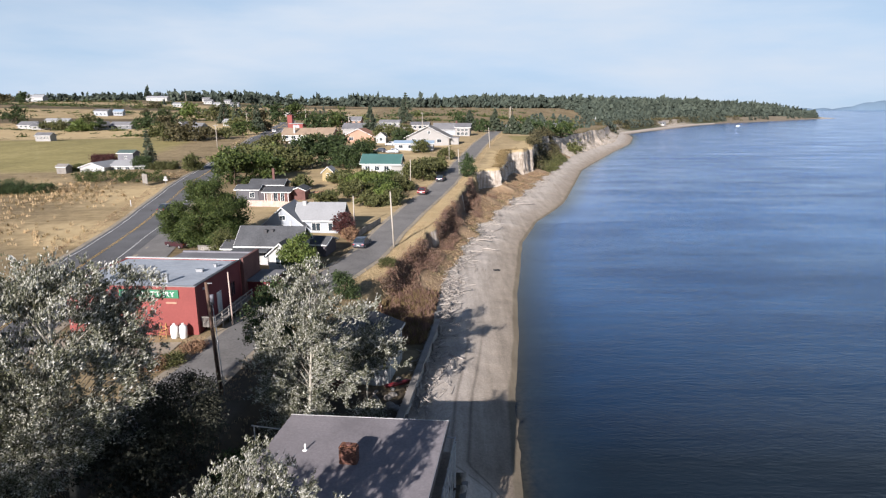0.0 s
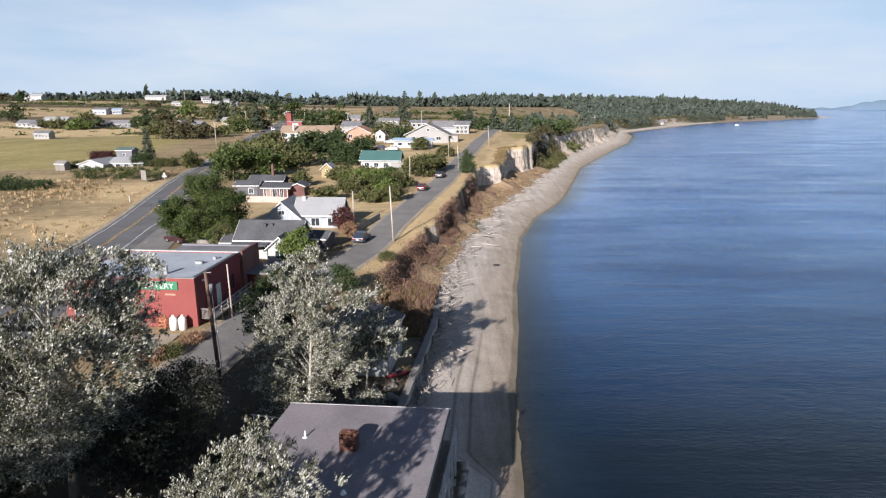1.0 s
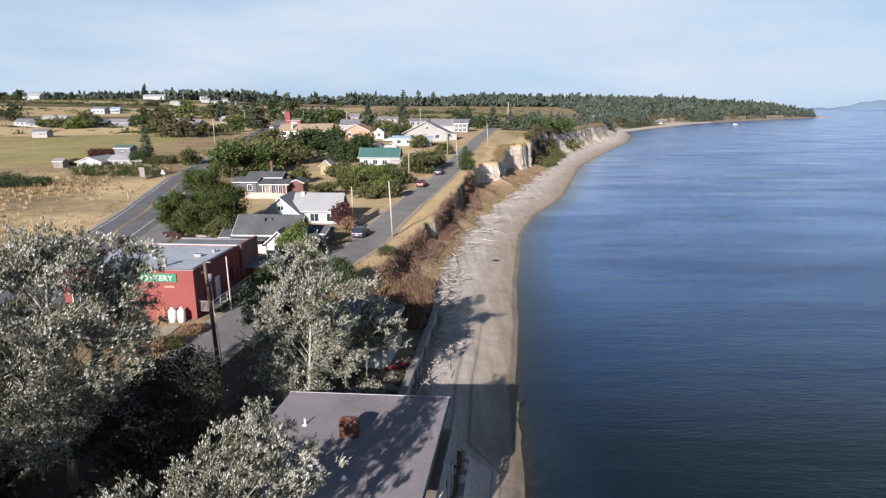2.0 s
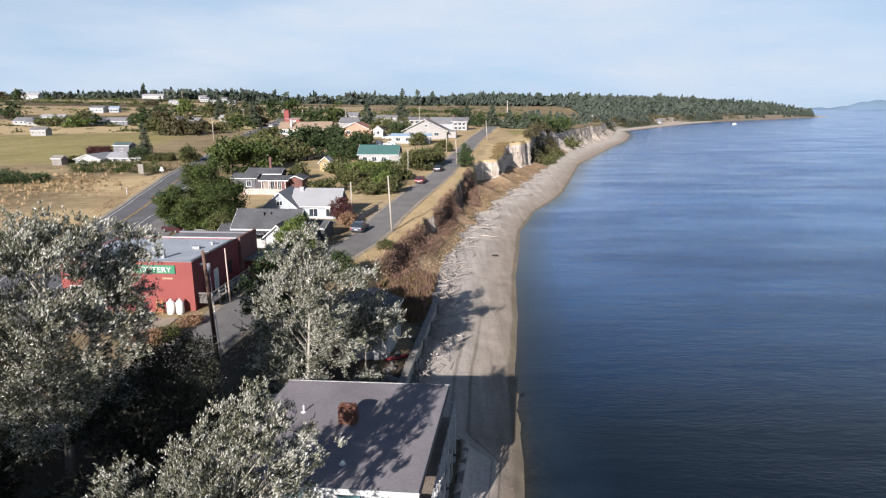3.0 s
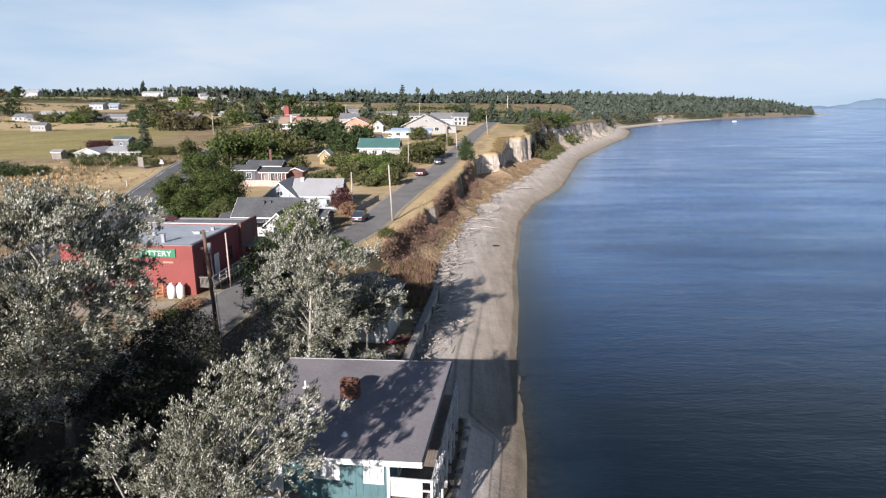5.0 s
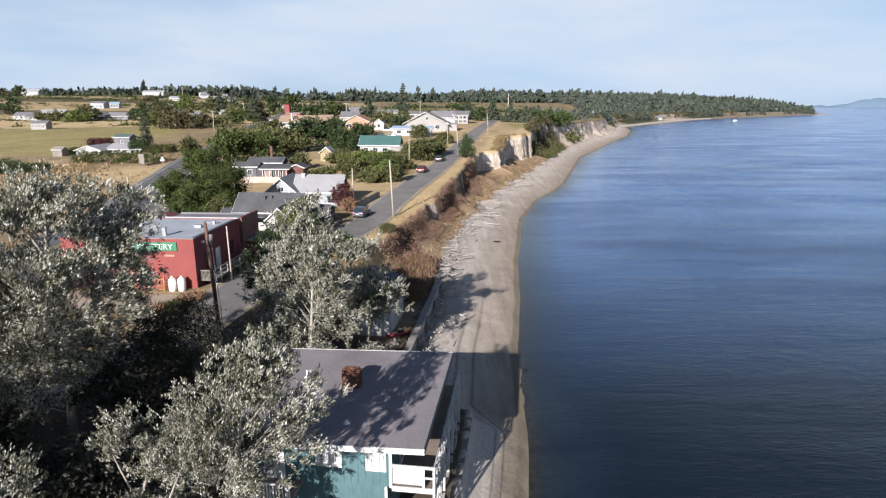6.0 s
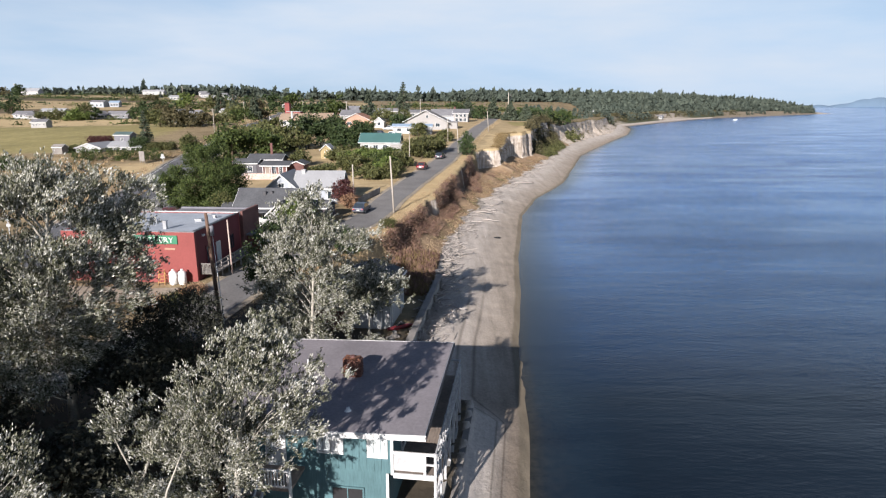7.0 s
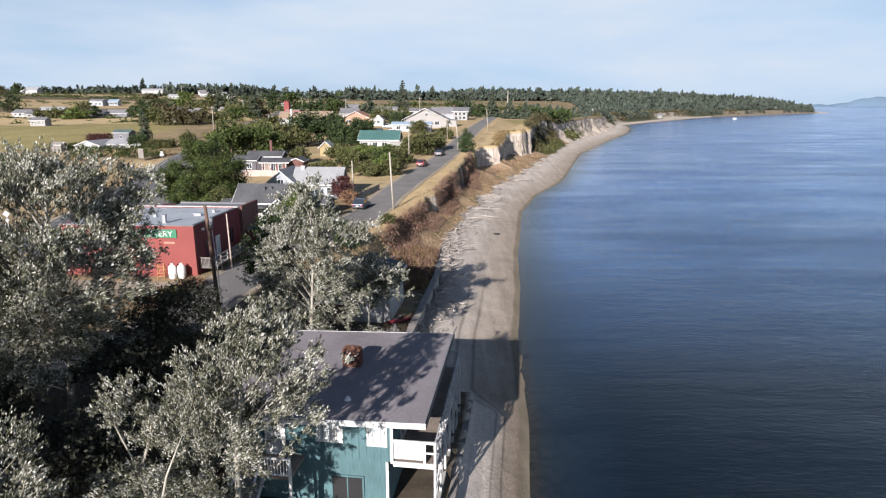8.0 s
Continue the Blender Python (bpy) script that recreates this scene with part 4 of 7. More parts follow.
make_tree(-8.3, 20.0, front_z, 8, [(0, 0.2, -0.3), (0.1, 0.2, 3), (0.3, 0.1, 6), (0.7, 0.1, 9), (1.1, 0, 11.2)],
          [(0.9, 0, 8.7, 2.6, 2.1, 2.4), (-1.3, -0.3, 5.8, 2.3, 1.9, 2.5), (2.7, 0.3, 9.2, 0.9, 1.2, 1.4), (1.3, 0, 11.0, 0.8, 0.8, 1.1), (0.2, 0.1, 9.9, 1.4, 1.2, 1.3), (-3.1, -0.7, 8.2, 0.5, 0.5, 0.8), (-3.5, -0.6, 4.6, 0.9, 1.0, 1.5), (-1.4, -0.6, 3.6, 2.5, 1.7, 1.7), (2.9, 0.3, 8.4, 0.6, 0.8, 0.6)],
          670, 165, 0.25, 0.080, M["silver_leaf"], M["bark_pale"], POPLAR + " before the house", 12, 90, 0.5, r0=0.2, sprays=8, boughs=84, reach=0.46, low=6.0,
          forks=(((-1.6, -0.4, 3.6), (-2.9, -0.75, 5.0), (-3.1, -0.8, 6.3), (-3.5, -0.8, 7.4), (-3.8, -0.8, 8.3)), ((-3.0, -0.78, 6.0), (-2.6, -0.8, 6.9), (-2.4, -0.8, 7.6), (-2.3, -0.8, 8.1), (-2.2, -0.8, 8.6)), ((-1.0, -0.9, 3.8), (-1.7, -1.9, 5.6), (-1.4, -2.0, 6.6), (-1.0, -2.0, 7.5), (-0.7, -1.9, 8.2))))
mid_z = gz(-9.5, 40.2)
make_tree(-9.4, 40.2, mid_z, 21, [(0, 0, -0.3), (-0.1, 0, 3), (0.1, 0.1, 6), (0.3, 0, 8.6), (0.3, 0.1, 12)],
          [(0.0, 0.3, 9.8, 2.9, 2.6, 2.7), (1.3, 0.2, 8.4, 2.4, 2.2, 1.8), (-1.6, 0.4, 8.0, 2.0, 2.0, 2.2), (0.3, 0.3, 12.2, 1.8, 1.7, 1.6), (-2.3, 0.6, 5.6, 1.6, 1.8, 2.0), (2.4, 0.5, 6.4, 1.8, 1.8, 1.2), (2.3, 0.9, 10.8, 1.6, 1.6, 1.8), (-1.6, 0.3, 4.6, 2.0, 1.8, 1.8), (1.2, 0.6, 4.8, 1.8, 1.6, 1.6)],
          520, 140, 0.34, 0.114, M["silver_leaf"], M["bark_pale"], POPLAR + " behind the house", 9, 44, 0.4, r0=0.18, sprays=7, bare=(0.7, 5.0, 8.4), low=4.6, boughs=72, reach=0.62)
make_tree(-6.2, 46.6, gz(-6.2, 46.6), 22, [(0, 0, -0.3), (0.1, 0, 2.4), (-0.1, 0.1, 4.4), (0.2, 0, 7.0)],
          [(0.3, 0.2, 5.0, 1.9, 1.5, 1.9), (-0.9, 0, 4.0, 1.5, 1.3, 1.5), (1.3, 0.1, 4.2, 1.4, 1.2, 1.5), (0.5, 0.2, 6.6, 1.0, 1.0, 0.9)],
          240, 140, 0.30, 0.118, M["silver_leaf"], M["bark_pale"], "slender white poplar beside the cottage", 7, 40, 0.35, r0=0.10, sprays=7, low=1.6, boughs=24, reach=0.5)
make_tree(-14.6, 47.6, gz(-14.6, 47.6), 33, [(0, 0, -0.3), (0, 0, 2), (0.2, 0, 4.2)],
          [(0, 0, 4.6, 2.0, 2.0, 2.6), (0.6, 0.6, 3.2, 2.0, 1.8, 2.2), (0.9, 0.2, 6.4, 1.3, 1.3, 1.5)], 150, 70, 0.32, 0.2, M["dark_leaf"], M["bark"], "dark green leafy tree beside the lane", 8, 40, 0.5, r0=0.16)
make_tree(-14.3, 16.2, gz(-14.3, 16.2) - 0.8, 37, [(0, 0, -0.3), (0, 0, 3), (0.2, 0, 7)],
          [(0, 0, 6.2, 1.6, 1.6, 2.0), (0.3, 0.3, 3.8, 2.0, 1.8, 1.8), (-1.8, 0, 5.0, 1.8, 1.6, 2.0)], 230, 136, 0.26, 0.08, M["silver_leaf"], M["bark_pale"], "young white poplar with silvery leaves", 8, 50, 0.45, r0=0.14, sprays=8)
# understorey added to fill the dark below the poplars, shade put into its leaves
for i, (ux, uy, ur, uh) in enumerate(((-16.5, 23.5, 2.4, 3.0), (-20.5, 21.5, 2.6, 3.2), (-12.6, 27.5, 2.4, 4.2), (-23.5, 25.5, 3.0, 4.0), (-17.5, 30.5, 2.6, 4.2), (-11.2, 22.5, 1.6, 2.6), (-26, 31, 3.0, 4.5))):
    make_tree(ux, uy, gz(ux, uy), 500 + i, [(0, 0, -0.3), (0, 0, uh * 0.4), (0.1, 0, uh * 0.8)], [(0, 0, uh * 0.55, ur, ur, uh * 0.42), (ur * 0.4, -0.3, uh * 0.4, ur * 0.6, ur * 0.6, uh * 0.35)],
              150, 30, 0.34, 0.24, M["shade_toned_leaf"], M["bark"], "added understorey tree, its leaves toned dark for the poplars' shade", 6, 20, 0.5, r0=0.12)
# out-of-view poplars added beside the camera to cast shade on the near yard
for i, (ux, uy, uh) in enumerate(((-26.5, 4.0, 14.0), (-29, -4.0, 13.0), (-33, 6, 13.5), (-29, 14, 7.5))):
    make_tree(ux, uy, gz(ux, uy), 520 + i, [(0, 0, -0.3), (0.1, 0, 0.36 * uh), (0, 0, 0.72 * uh)], [(0, 0, 0.68 * uh, 0.31 * uh, 0.3 * uh, 0.38 * uh), (1.0, 0.6, 0.94 * uh, 0.21 * uh, 0.21 * uh, 0.23 * uh), (-1.4, 0, 0.43 * uh, 0.24 * uh, 0.24 * uh, 0.24 * uh)],
              380, 28, 0.5, 0.33, M["silver_leaf"], M["bark_pale"], "unseen poplar added out of view to shade the near yard", 8, 30, 0.5, r0=0.3)
# the round tree by the highway and the grove behind it
make_tree(-36.2, 92.5, gz(-36.2, 92.5), 41, [(0, 0, -0.3), (0.1, 0, 2.5), (-0.2, 0.2, 5), (0, 0, 8)],
          [(0, 0, 5.8, 5.4, 4.8, 4.2), (-2.8, -0.5, 4.2, 3.9, 3.6, 3.2), (2.8, 0, 4.8, 3.8, 3.6, 3.4), (0.4, 0, 8.6, 3.0, 2.8, 1.9), (-4.0, 0, 3.0, 2.6, 2.6, 2.2), (1.5, -1.0, 2.8, 4.0, 3.4, 2.2)],
          1250, 58, 0.40, 0.225, M["green_leaf"], M["bark"], "large rounded green broadleaf tree beside the highway", 14, 60, 0.78, r0=0.4, boughs=110, reach=0.62)
GROVE = ((-52, 150, 4.8, 8.6, "green_leaf"), (-46, 156, 4.6, 7.2, "green_leaf"), (-60, 172, 4.6, 5.6, "bright_leaf"), (-52, 182, 5.2, 6.4, "olive_leaf"), (-45, 172, 4.8, 7.0, "olive_leaf"), (-39, 178, 4.6, 10.0, "dark_leaf"), (-33, 184, 4.4, 8.0, "dark_leaf"), (-25, 182, 4.2, 7.8, "dark_leaf"), (-29, 176, 3.6, 6.4, "dark_leaf"),
         (-21, 147, 2.6, 3.0, "bright_leaf"), (-16, 145, 2.6, 3.2, "bright_leaf"), (-11.5, 147, 2.2, 2.6, "olive_leaf"), (-12, 128, 2.2, 3.6, "bright_leaf"), (-15, 122, 2.2, 2.6, "olive_leaf"), (-5, 154, 3.0, 5.2, "olive_leaf"), (-7.6, 158, 2.6, 4.5, "olive_leaf"), (-24, 124, 2.6, 3.2, "olive_leaf"), (-24.5, 150, 3.2, 3.0, "olive_leaf"), (-19, 151, 3.0, 3.0, "olive_leaf"), (-13.5, 151, 2.6, 2.8, "green_leaf"), (-9.6, 140, 2.8, 3.2, "olive_leaf"), (-13.4, 134, 3.0, 3.8, "green_leaf"), (-10.4, 123, 2.2, 3.4, "olive_leaf"), (-3.6, 160, 3.2, 5.0, "olive_leaf"), (-1.5, 166, 2.6, 4.2, "olive_leaf"), (-19, 132, 3.0, 4.0, "olive_leaf"), (-33, 140, 2.4, 3.2, "olive_leaf"), (46, 300, 3.4, 6, "dark_leaf"), (52, 306, 3.4, 7, "dark_leaf"), (40, 298, 3.2, 6, "dark_leaf"), (57, 315, 4, 7.5, "green_leaf"), (48, 312, 4, 8, "dark_leaf"), (64, 330, 4, 7, "dark_leaf"), (70, 345, 4, 7, "green_leaf"), (36, 306, 3, 5.5, "dark_leaf"), (-48, 232, 4.4, 5, "olive_leaf"), (-40, 226, 4.2, 6.5, "dark_leaf"), (-66, 205, 4.6, 4.6, "olive_leaf"), (-57, 198, 4.6, 4.6, "bright_leaf"), (-16, 262, 3.6, 6, "olive_leaf"), (-28, 226, 3, 4.5, "olive_leaf"),
         (-74, 178, 3.0, 4.8, "olive_leaf"), (-297, 426, 6.5, 12.5, "dark_leaf"), (-224, 373, 5.5, 6.5, "bright_leaf"), (-217, 375, 4.5, 6.0, "bright_leaf"), (-224, 386, 5.0, 10.0, "olive_leaf"), (-214, 380, 3.6, 8.0, "dark_leaf"), (-240, 384, 4.5, 6.5, "olive_leaf"), (-250, 388, 4.5, 5.5, "olive_leaf"), (-186, 376, 4.5, 8.0, "dark_leaf"), (-179, 374, 5.6, 11.0, "dark_leaf"), (-171, 376, 5.0, 10.5, "heath_leaf"), (-164, 378, 4.5, 9.0, "dark_leaf"), (-124, 270, 5.0, 6.5, "olive_leaf"), (-117, 268, 5.6, 8.6, "heath_leaf"), (-110, 268, 5.2, 8.2, "heath_leaf"), (-104, 266, 4.4, 6.4, "heath_leaf"), (-97, 272, 4.0, 4.6, "olive_leaf"),
         (-190, 463, 7.0, 13.0, "bright_leaf"), (-172, 462, 6.5, 11.0, "olive_leaf"), (-162, 466, 7.0, 12.0, "dark_leaf"), (-150, 440, 6.0, 9.0, "olive_leaf"), (-142, 455, 6.0, 12.0, "dark_leaf"), (-128, 430, 6.0, 10.0, "heath_leaf"), (-118, 350, 5.0, 8.0, "olive_leaf"), (-122, 448, 7.0, 12.0, "dark_leaf"), (-112, 470, 7.0, 13.0, "green_leaf"), (-100, 338, 4.6, 7.0, "heath_leaf"), (-236, 520, 5.0, 5.0, "dark_leaf"), (-250, 518, 4.0, 4.5, "heath_leaf"), (-540, 700, 8.0, 16.0, "dark_leaf"), (-470, 690, 7.0, 12.0, "dark_leaf"), (-500, 700, 9.0, 10.0, "heath_leaf"), (-300, 640, 6.0, 5.0, "heath_leaf"),
         (-66, 235, 5, 4.5, "olive_leaf"), (-100, 305, 5, 7, "green_leaf"), (-62, 300, 5.5, 11, "dark_leaf"), (-54, 320, 6, 11, "green_leaf"), (-24, 250, 4, 7, "olive_leaf"), (-16, 238, 3.5, 6, "dark_leaf"), (-8, 214, 2.8, 4.5, "olive_leaf"), (1, 196, 2.4, 3.6, "olive_leaf"), (18, 300, 4, 7, "dark_leaf"), (44, 318, 4.5, 8, "dark_leaf"), (10, 340, 5, 8, "dark_leaf"))
KINDS = {"heath_leaf": "dark olive brown bushy tree on the slope", "green_leaf": "green broadleaf tree with a full crown", "bright_leaf": "bright green leafy tree", "olive_leaf": "olive green bushy tree among dry grass", "dark_leaf": "dark green dense tree"}
for i, (tx, ty, tr, th, kind) in enumerate(GROVE):
    far = ty > 215
    make_tree(tx, ty, gz(tx, ty), 100 + i, [(0, 0, -0.3), (0.1, 0, th * 0.3), (0, 0.1, th * 0.75)],
              [(0, 0, th * 0.55, tr, tr, th * 0.40), (tr * 0.4, 0.3, th * 0.42, tr * 0.7, tr * 0.7, th * 0.34), (-tr * 0.45, 0, th * 0.45, tr * 0.65, tr * 0.65, th * 0.33), (0.1 * tr, 0, th * 0.8, tr * 0.5, tr * 0.5, th * 0.22)],
              90 if far else 150, 15 if far else 22, tr * 0.13, tr * (0.20 if far else 0.155), M[kind], M["bark"], KINDS[kind], 6, 16, 0.6, "trees between the houses", r0=0.03 * th, boughs=30, reach=0.2 * tr)
for i, (sx, sy, sl, sw, sh, turn, kind, lab) in enumerate(((-85.0, 158.5, 12.6, 2.4, 3.3, -4, "green_leaf", "long clipped olive hedge before the farmhouse"), (-101, 144, 7, 2.6, 2.6, 5, "dark_leaf", "low dark hedge in the dry field"), (-112, 147, 9, 3.4, 3.4, 5, "dark_leaf", "low dark hedge in the dry field"), (-84, 182, 4, 2.0, 2.4, 0, "olive_leaf", "low hedge beside the farm drive"), (-112, 200, 3.6, 2.4, 3.2, 0, "plum_leaf", "purple-leaved shrub behind the farmhouse"), (-110, 184, 2.8, 1.6, 2.0, 0, "olive_leaf", "olive hedge beside the field shed"), (-91.5, 184, 2.4, 2.0, 3.8, 0, "dark_leaf", "rounded shrub by the farmhouse"))):
    ca, sa = math.cos(radians(turn)), math.sin(radians(turn))
    make_shrub("hedge", sx, sy, gz(sx, sy), 600 + i, [(u * sl * ca, u * sl * sa, sh * 0.45, sl * 0.3, sw, sh * 0.52) for u in (-0.75, -0.4, 0, 0.4, 0.75)], 330, 24, 0.36, 0.29, M[kind], lab, "hedge")
for i, (tx, ty, th, tr) in enumerate(((-91.8, 189, 11.5, 2.8), (-31, 262, 14, 4.5), (-24, 395, 20, 6), (14, 318, 11, 4.5), (33, 292, 9, 4), (40, 288, 8, 4), (-100, 330, 16, 4), (-128, 380, 18, 4), (-150, 420, 18, 4.5), (28, 330, 12, 4.5))):
    make_conifer(tx, ty, gz(tx, ty), 300 + i, th, tr, "dark green conifer with drooping boughs", 0.5 if ty < 250 else 0.9, 14, "conifers of the village")
make_shrub("shrub", 6.5, 161, gz(6.5, 161), 60, [(0, 0, 2.8, 2.2, 2.2, 2.6), (0.3, 0, 4.8, 1.3, 1.3, 1.6), (0.6, -0.4, 1.6, 2.2, 2.2, 1.6)], 120, 30, 0.35, 0.34, M["dark_leaf"], "dark green shrubby tree on the bluff edge")
make_shrub("shrub", -16.6, 99.5, gz(-16.6, 99.5), 61, [(0, 0, 2.1, 1.9, 1.7, 1.9)], 110, 30, 0.3, 0.26, M["plum_leaf"], "purple-leaved shrub beside the pale house")
make_shrub("shrub", -15.0, 96.0, gz(-15.0, 96.0), 62, [(0, 0, 1.1, 1.5, 1.3, 1.2)], 60, 30, 0.25, 0.24, M["brown_leaf"], "reddish brown shrub beside the lane")
make_shrub("shrub", -11.2, 66.5, gz(-11.2, 66.5), 65, [(0, 0, 1.6, 1.2, 1.2, 1.5), (0.9, 0.2, 0.9, 0.9, 0.9, 0.9), (-0.5, 0.2, 2.6, 0.8, 0.8, 0.8)], 150, 30, 0.26, 0.19, M["dark_leaf"], "dark green leafy shrub behind the poplar")
make_shrub("shrub", -31.5, 84.5, gz(-31.5, 84.5), 63, [(0, 0, 2.2, 1.7, 1.6, 2.4), (-0.6, 0, 1.2, 1.5, 1.4, 1.3)], 110, 30, 0.3, 0.26, M["olive_leaf"], "tall olive shrub behind the red building")
make_shrub("shrub", -19.2, 78, gz(-19.2, 78), 64, [(0, 0, 3.2, 1.7, 1.7, 1.6), (0.9, 0, 1.9, 1.9, 1.8, 1.6), (-1.3, 0, 2.4, 1.2, 1.3, 1.5), (0.7, 0.2, 4.5, 0.9, 0.9, 0.8)], 190, 36, 0.32, 0.26, M["bright_leaf"], "bright green shrub tree beside the white house")
# the first two shrubs carry the big poplar's shade in their leaf colour
for i, (sx, sy, sr, sh, kind, lab) in enumerate(((-15.6, 33.6, 2.5, 6.2, "shade_toned_leaf", "tall dark green shrub in deep shade"), (-17.6, 32.6, 2.3, 5.8, "shade_toned_leaf", "tall shrub with leaves toned dark for the poplars' shade"), (-12.6, 33.5, 1.8, 2.8, "dark_leaf", "tall dark green shrub in deep shade"), (-17.8, 37.0, 1.3, 1.2, "dark_leaf", "dark green shrub beside the lane"), (-10.5, 43, 1.4, 1.7, "silver_leaf", "low silvery poplar suckers"), (-9.0, 39.2, 1.5, 4.0, "silver_leaf", "tall thicket of silvery poplar suckers"), (-7.2, 39.4, 1.5, 2.8, "silver_leaf", "tall thicket of silvery poplar suckers"), (-11.4, 39.8, 1.6, 4.2, "silver_leaf", "tall thicket of silvery poplar suckers"), (-5.6, 42.4, 1.4, 2.4, "silver_leaf", "low silvery poplar suckers"),
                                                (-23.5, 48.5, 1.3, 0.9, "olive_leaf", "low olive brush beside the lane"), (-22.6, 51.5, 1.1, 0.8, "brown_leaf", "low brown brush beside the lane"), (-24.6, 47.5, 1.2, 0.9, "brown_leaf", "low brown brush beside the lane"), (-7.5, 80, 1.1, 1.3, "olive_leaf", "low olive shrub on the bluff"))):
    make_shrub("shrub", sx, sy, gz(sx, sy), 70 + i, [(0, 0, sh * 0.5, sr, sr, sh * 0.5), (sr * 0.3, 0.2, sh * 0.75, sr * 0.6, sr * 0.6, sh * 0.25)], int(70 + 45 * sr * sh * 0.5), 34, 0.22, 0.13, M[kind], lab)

make_shrub("brush_heap", -18.6, 21.6, gz(-18.6, 21.6), 95, [(0, 0, 0.5, 2.0, 1.4, 0.8), (0.8, 0.3, 0.4, 1.4, 1.2, 0.6)], 90, 40, 0.22, 0.22, M["brown_leaf"], "heap of dead brown boughs in the shade", "brush")

# ---- houses ----
def add_window(root, face, at, u, z, w, h, trim="white_trim", glass="glass", name="window"):
    """A framed pane on a wall: face f/b looks along y at y=at, r/l along x at x=at; u is the middle along the wall, z the sill."""
    def slab(bm, u0, u1, z0, z1, d0, d1):
        if face in "fb":
            s = -1 if face == "f" else 1
            add_box(bm, u0, u1, at + s * d0, at + s * d1, z0, z1)
        else:
            s = 1 if face == "r" else -1
            add_box(bm, at + s * d0, at + s * d1, u0, u1, z0, z1)
    t = 0.09
    bm = bmesh.new()
    slab(bm, u - w / 2 - t, u + w / 2 + t, z + h, z + h + t, -0.02, 0.07)
    slab(bm, u - w / 2 - t, u + w / 2 + t, z - t, z, -0.02, 0.09)
    slab(bm, u - w / 2 - t, u - w / 2, z, z + h, -0.02, 0.07)
    slab(bm, u + w / 2, u + w / 2 + t, z, z + h, -0.02, 0.07)
    if name == "window":
        slab(bm, u - 0.025, u + 0.025, z, z + h, -0.02, 0.05)
    win = part(name, bm, M[trim], root)
    bm = bmesh.new()
    slab(bm, u - w / 2, u + w / 2, z, z + h, -0.02, 0.02)
    part("pane" if name == "window" else "door_leaf", bm, M[glass], win)


def block(root, x0, x1, y0, y1, eave, ridge, axis, wall, roof, over=0.4, trim="white_trim", low=-0.8, gable=None):
    """A walled block with a pitched roof in the frame of its house; axis names the way of the ridge; ridge below eave gives a flat roof."""
    bm = bmesh.new()
    if axis == "x":
        ym = (y0 + y1) / 2
        add_prism(bm, [(y0, low), (y1, low), (y1, eave), (ym, ridge), (y0, eave)], x0, x1)
        bmesh.ops.transform(bm, matrix=Matrix(((0, 1, 0, 0), (1, 0, 0, 0), (0, 0, 1, 0), (0, 0, 0, 1))), verts=bm.verts[:])
        bmesh.ops.recalc_face_normals(bm, faces=bm.faces[:])
        half, a, b = (y1 - y0) / 2, x0, x1
    else:
        xm = (x0 + x1) / 2
        add_prism(bm, [(x0, low), (x1, low), (x1, eave), (xm, ridge), (x0, eave)], y0, y1)
        half, a, b = (x1 - x0) / 2, y0, y1
    part("wall", bm, M[wall], root)
    k = (ridge - eave) / half
    mid = (y0 + y1) / 2 if axis == "x" else (x0 + x1) / 2
    for s in (-1, 1):
        e = half + over
        prof = [(mid, ridge + 0.03), (mid + s * e, eave - k * over + 0.03), (mid + s * e, eave - k * over + 0.19), (mid, ridge + 0.2)]
        bm = bmesh.new()
        add_prism(bm, prof, a - over, b + over)
        fb = bmesh.new()
        for c in (a - over - 0.045, b + over + 0.003):
            add_prism(fb, [(p[0], p[1] - (0.05 if i < 2 else 0.02)) for i, p in enumerate(prof)], c, c + 0.042)
        add_prism(fb, [(mid + s * (e + 0.003), eave - k * over - 0.03), (mid + s * (e + 0.05), eave - k * over - 0.03), (mid + s * (e + 0.05), eave - k * over + 0.16), (mid + s * (e + 0.003), eave - k * over + 0.16)], a - over, b + over)
        for m in (bm, fb):
            if axis == "x":
                bmesh.ops.transform(m, matrix=Matrix(((0, 1, 0, 0), (1, 0, 0, 0), (0, 0, 1, 0), (0, 0, 0, 1))), verts=m.verts[:])
                bmesh.ops.recalc_face_normals(m, faces=m.faces[:])
        slope = part("roof_slope", bm, M[roof], root)
        part("fascia", fb, M[trim], slope)


def flat_block(root, x0, x1, y0, y1, top, wall, roof, lip=0.25, over=0.3, low=-0.8):
    part("wall", box(x0, x1, y0, y1, low, top), M[wall], root)
    slab = part("roof_slab", box(x0 - over, x1 + over, y0 - over, y1 + over, top + 0.004, top + lip, 0.03), M[roof], root)
    return slab


def chimney(root, x, y, z0, z1, w=0.6, mat="brick_wall"):
    bm = box(x - w / 2, x + w / 2, y - w / 2, y + w / 2, z0, z1)
    add_box(bm, x - w / 2 - 0.06, x + w / 2 + 0.06, y - w / 2 - 0.06, y + w / 2 + 0.06, z1, z1 + 0.12)
    part("chimney", bm, M[mat], root)


def house(name, x, y, rot, label, category="house", group="houses of the village", z=None):
    return thing(name, x, y, gz(x, y) if z is None else z, rot, label, category, group)


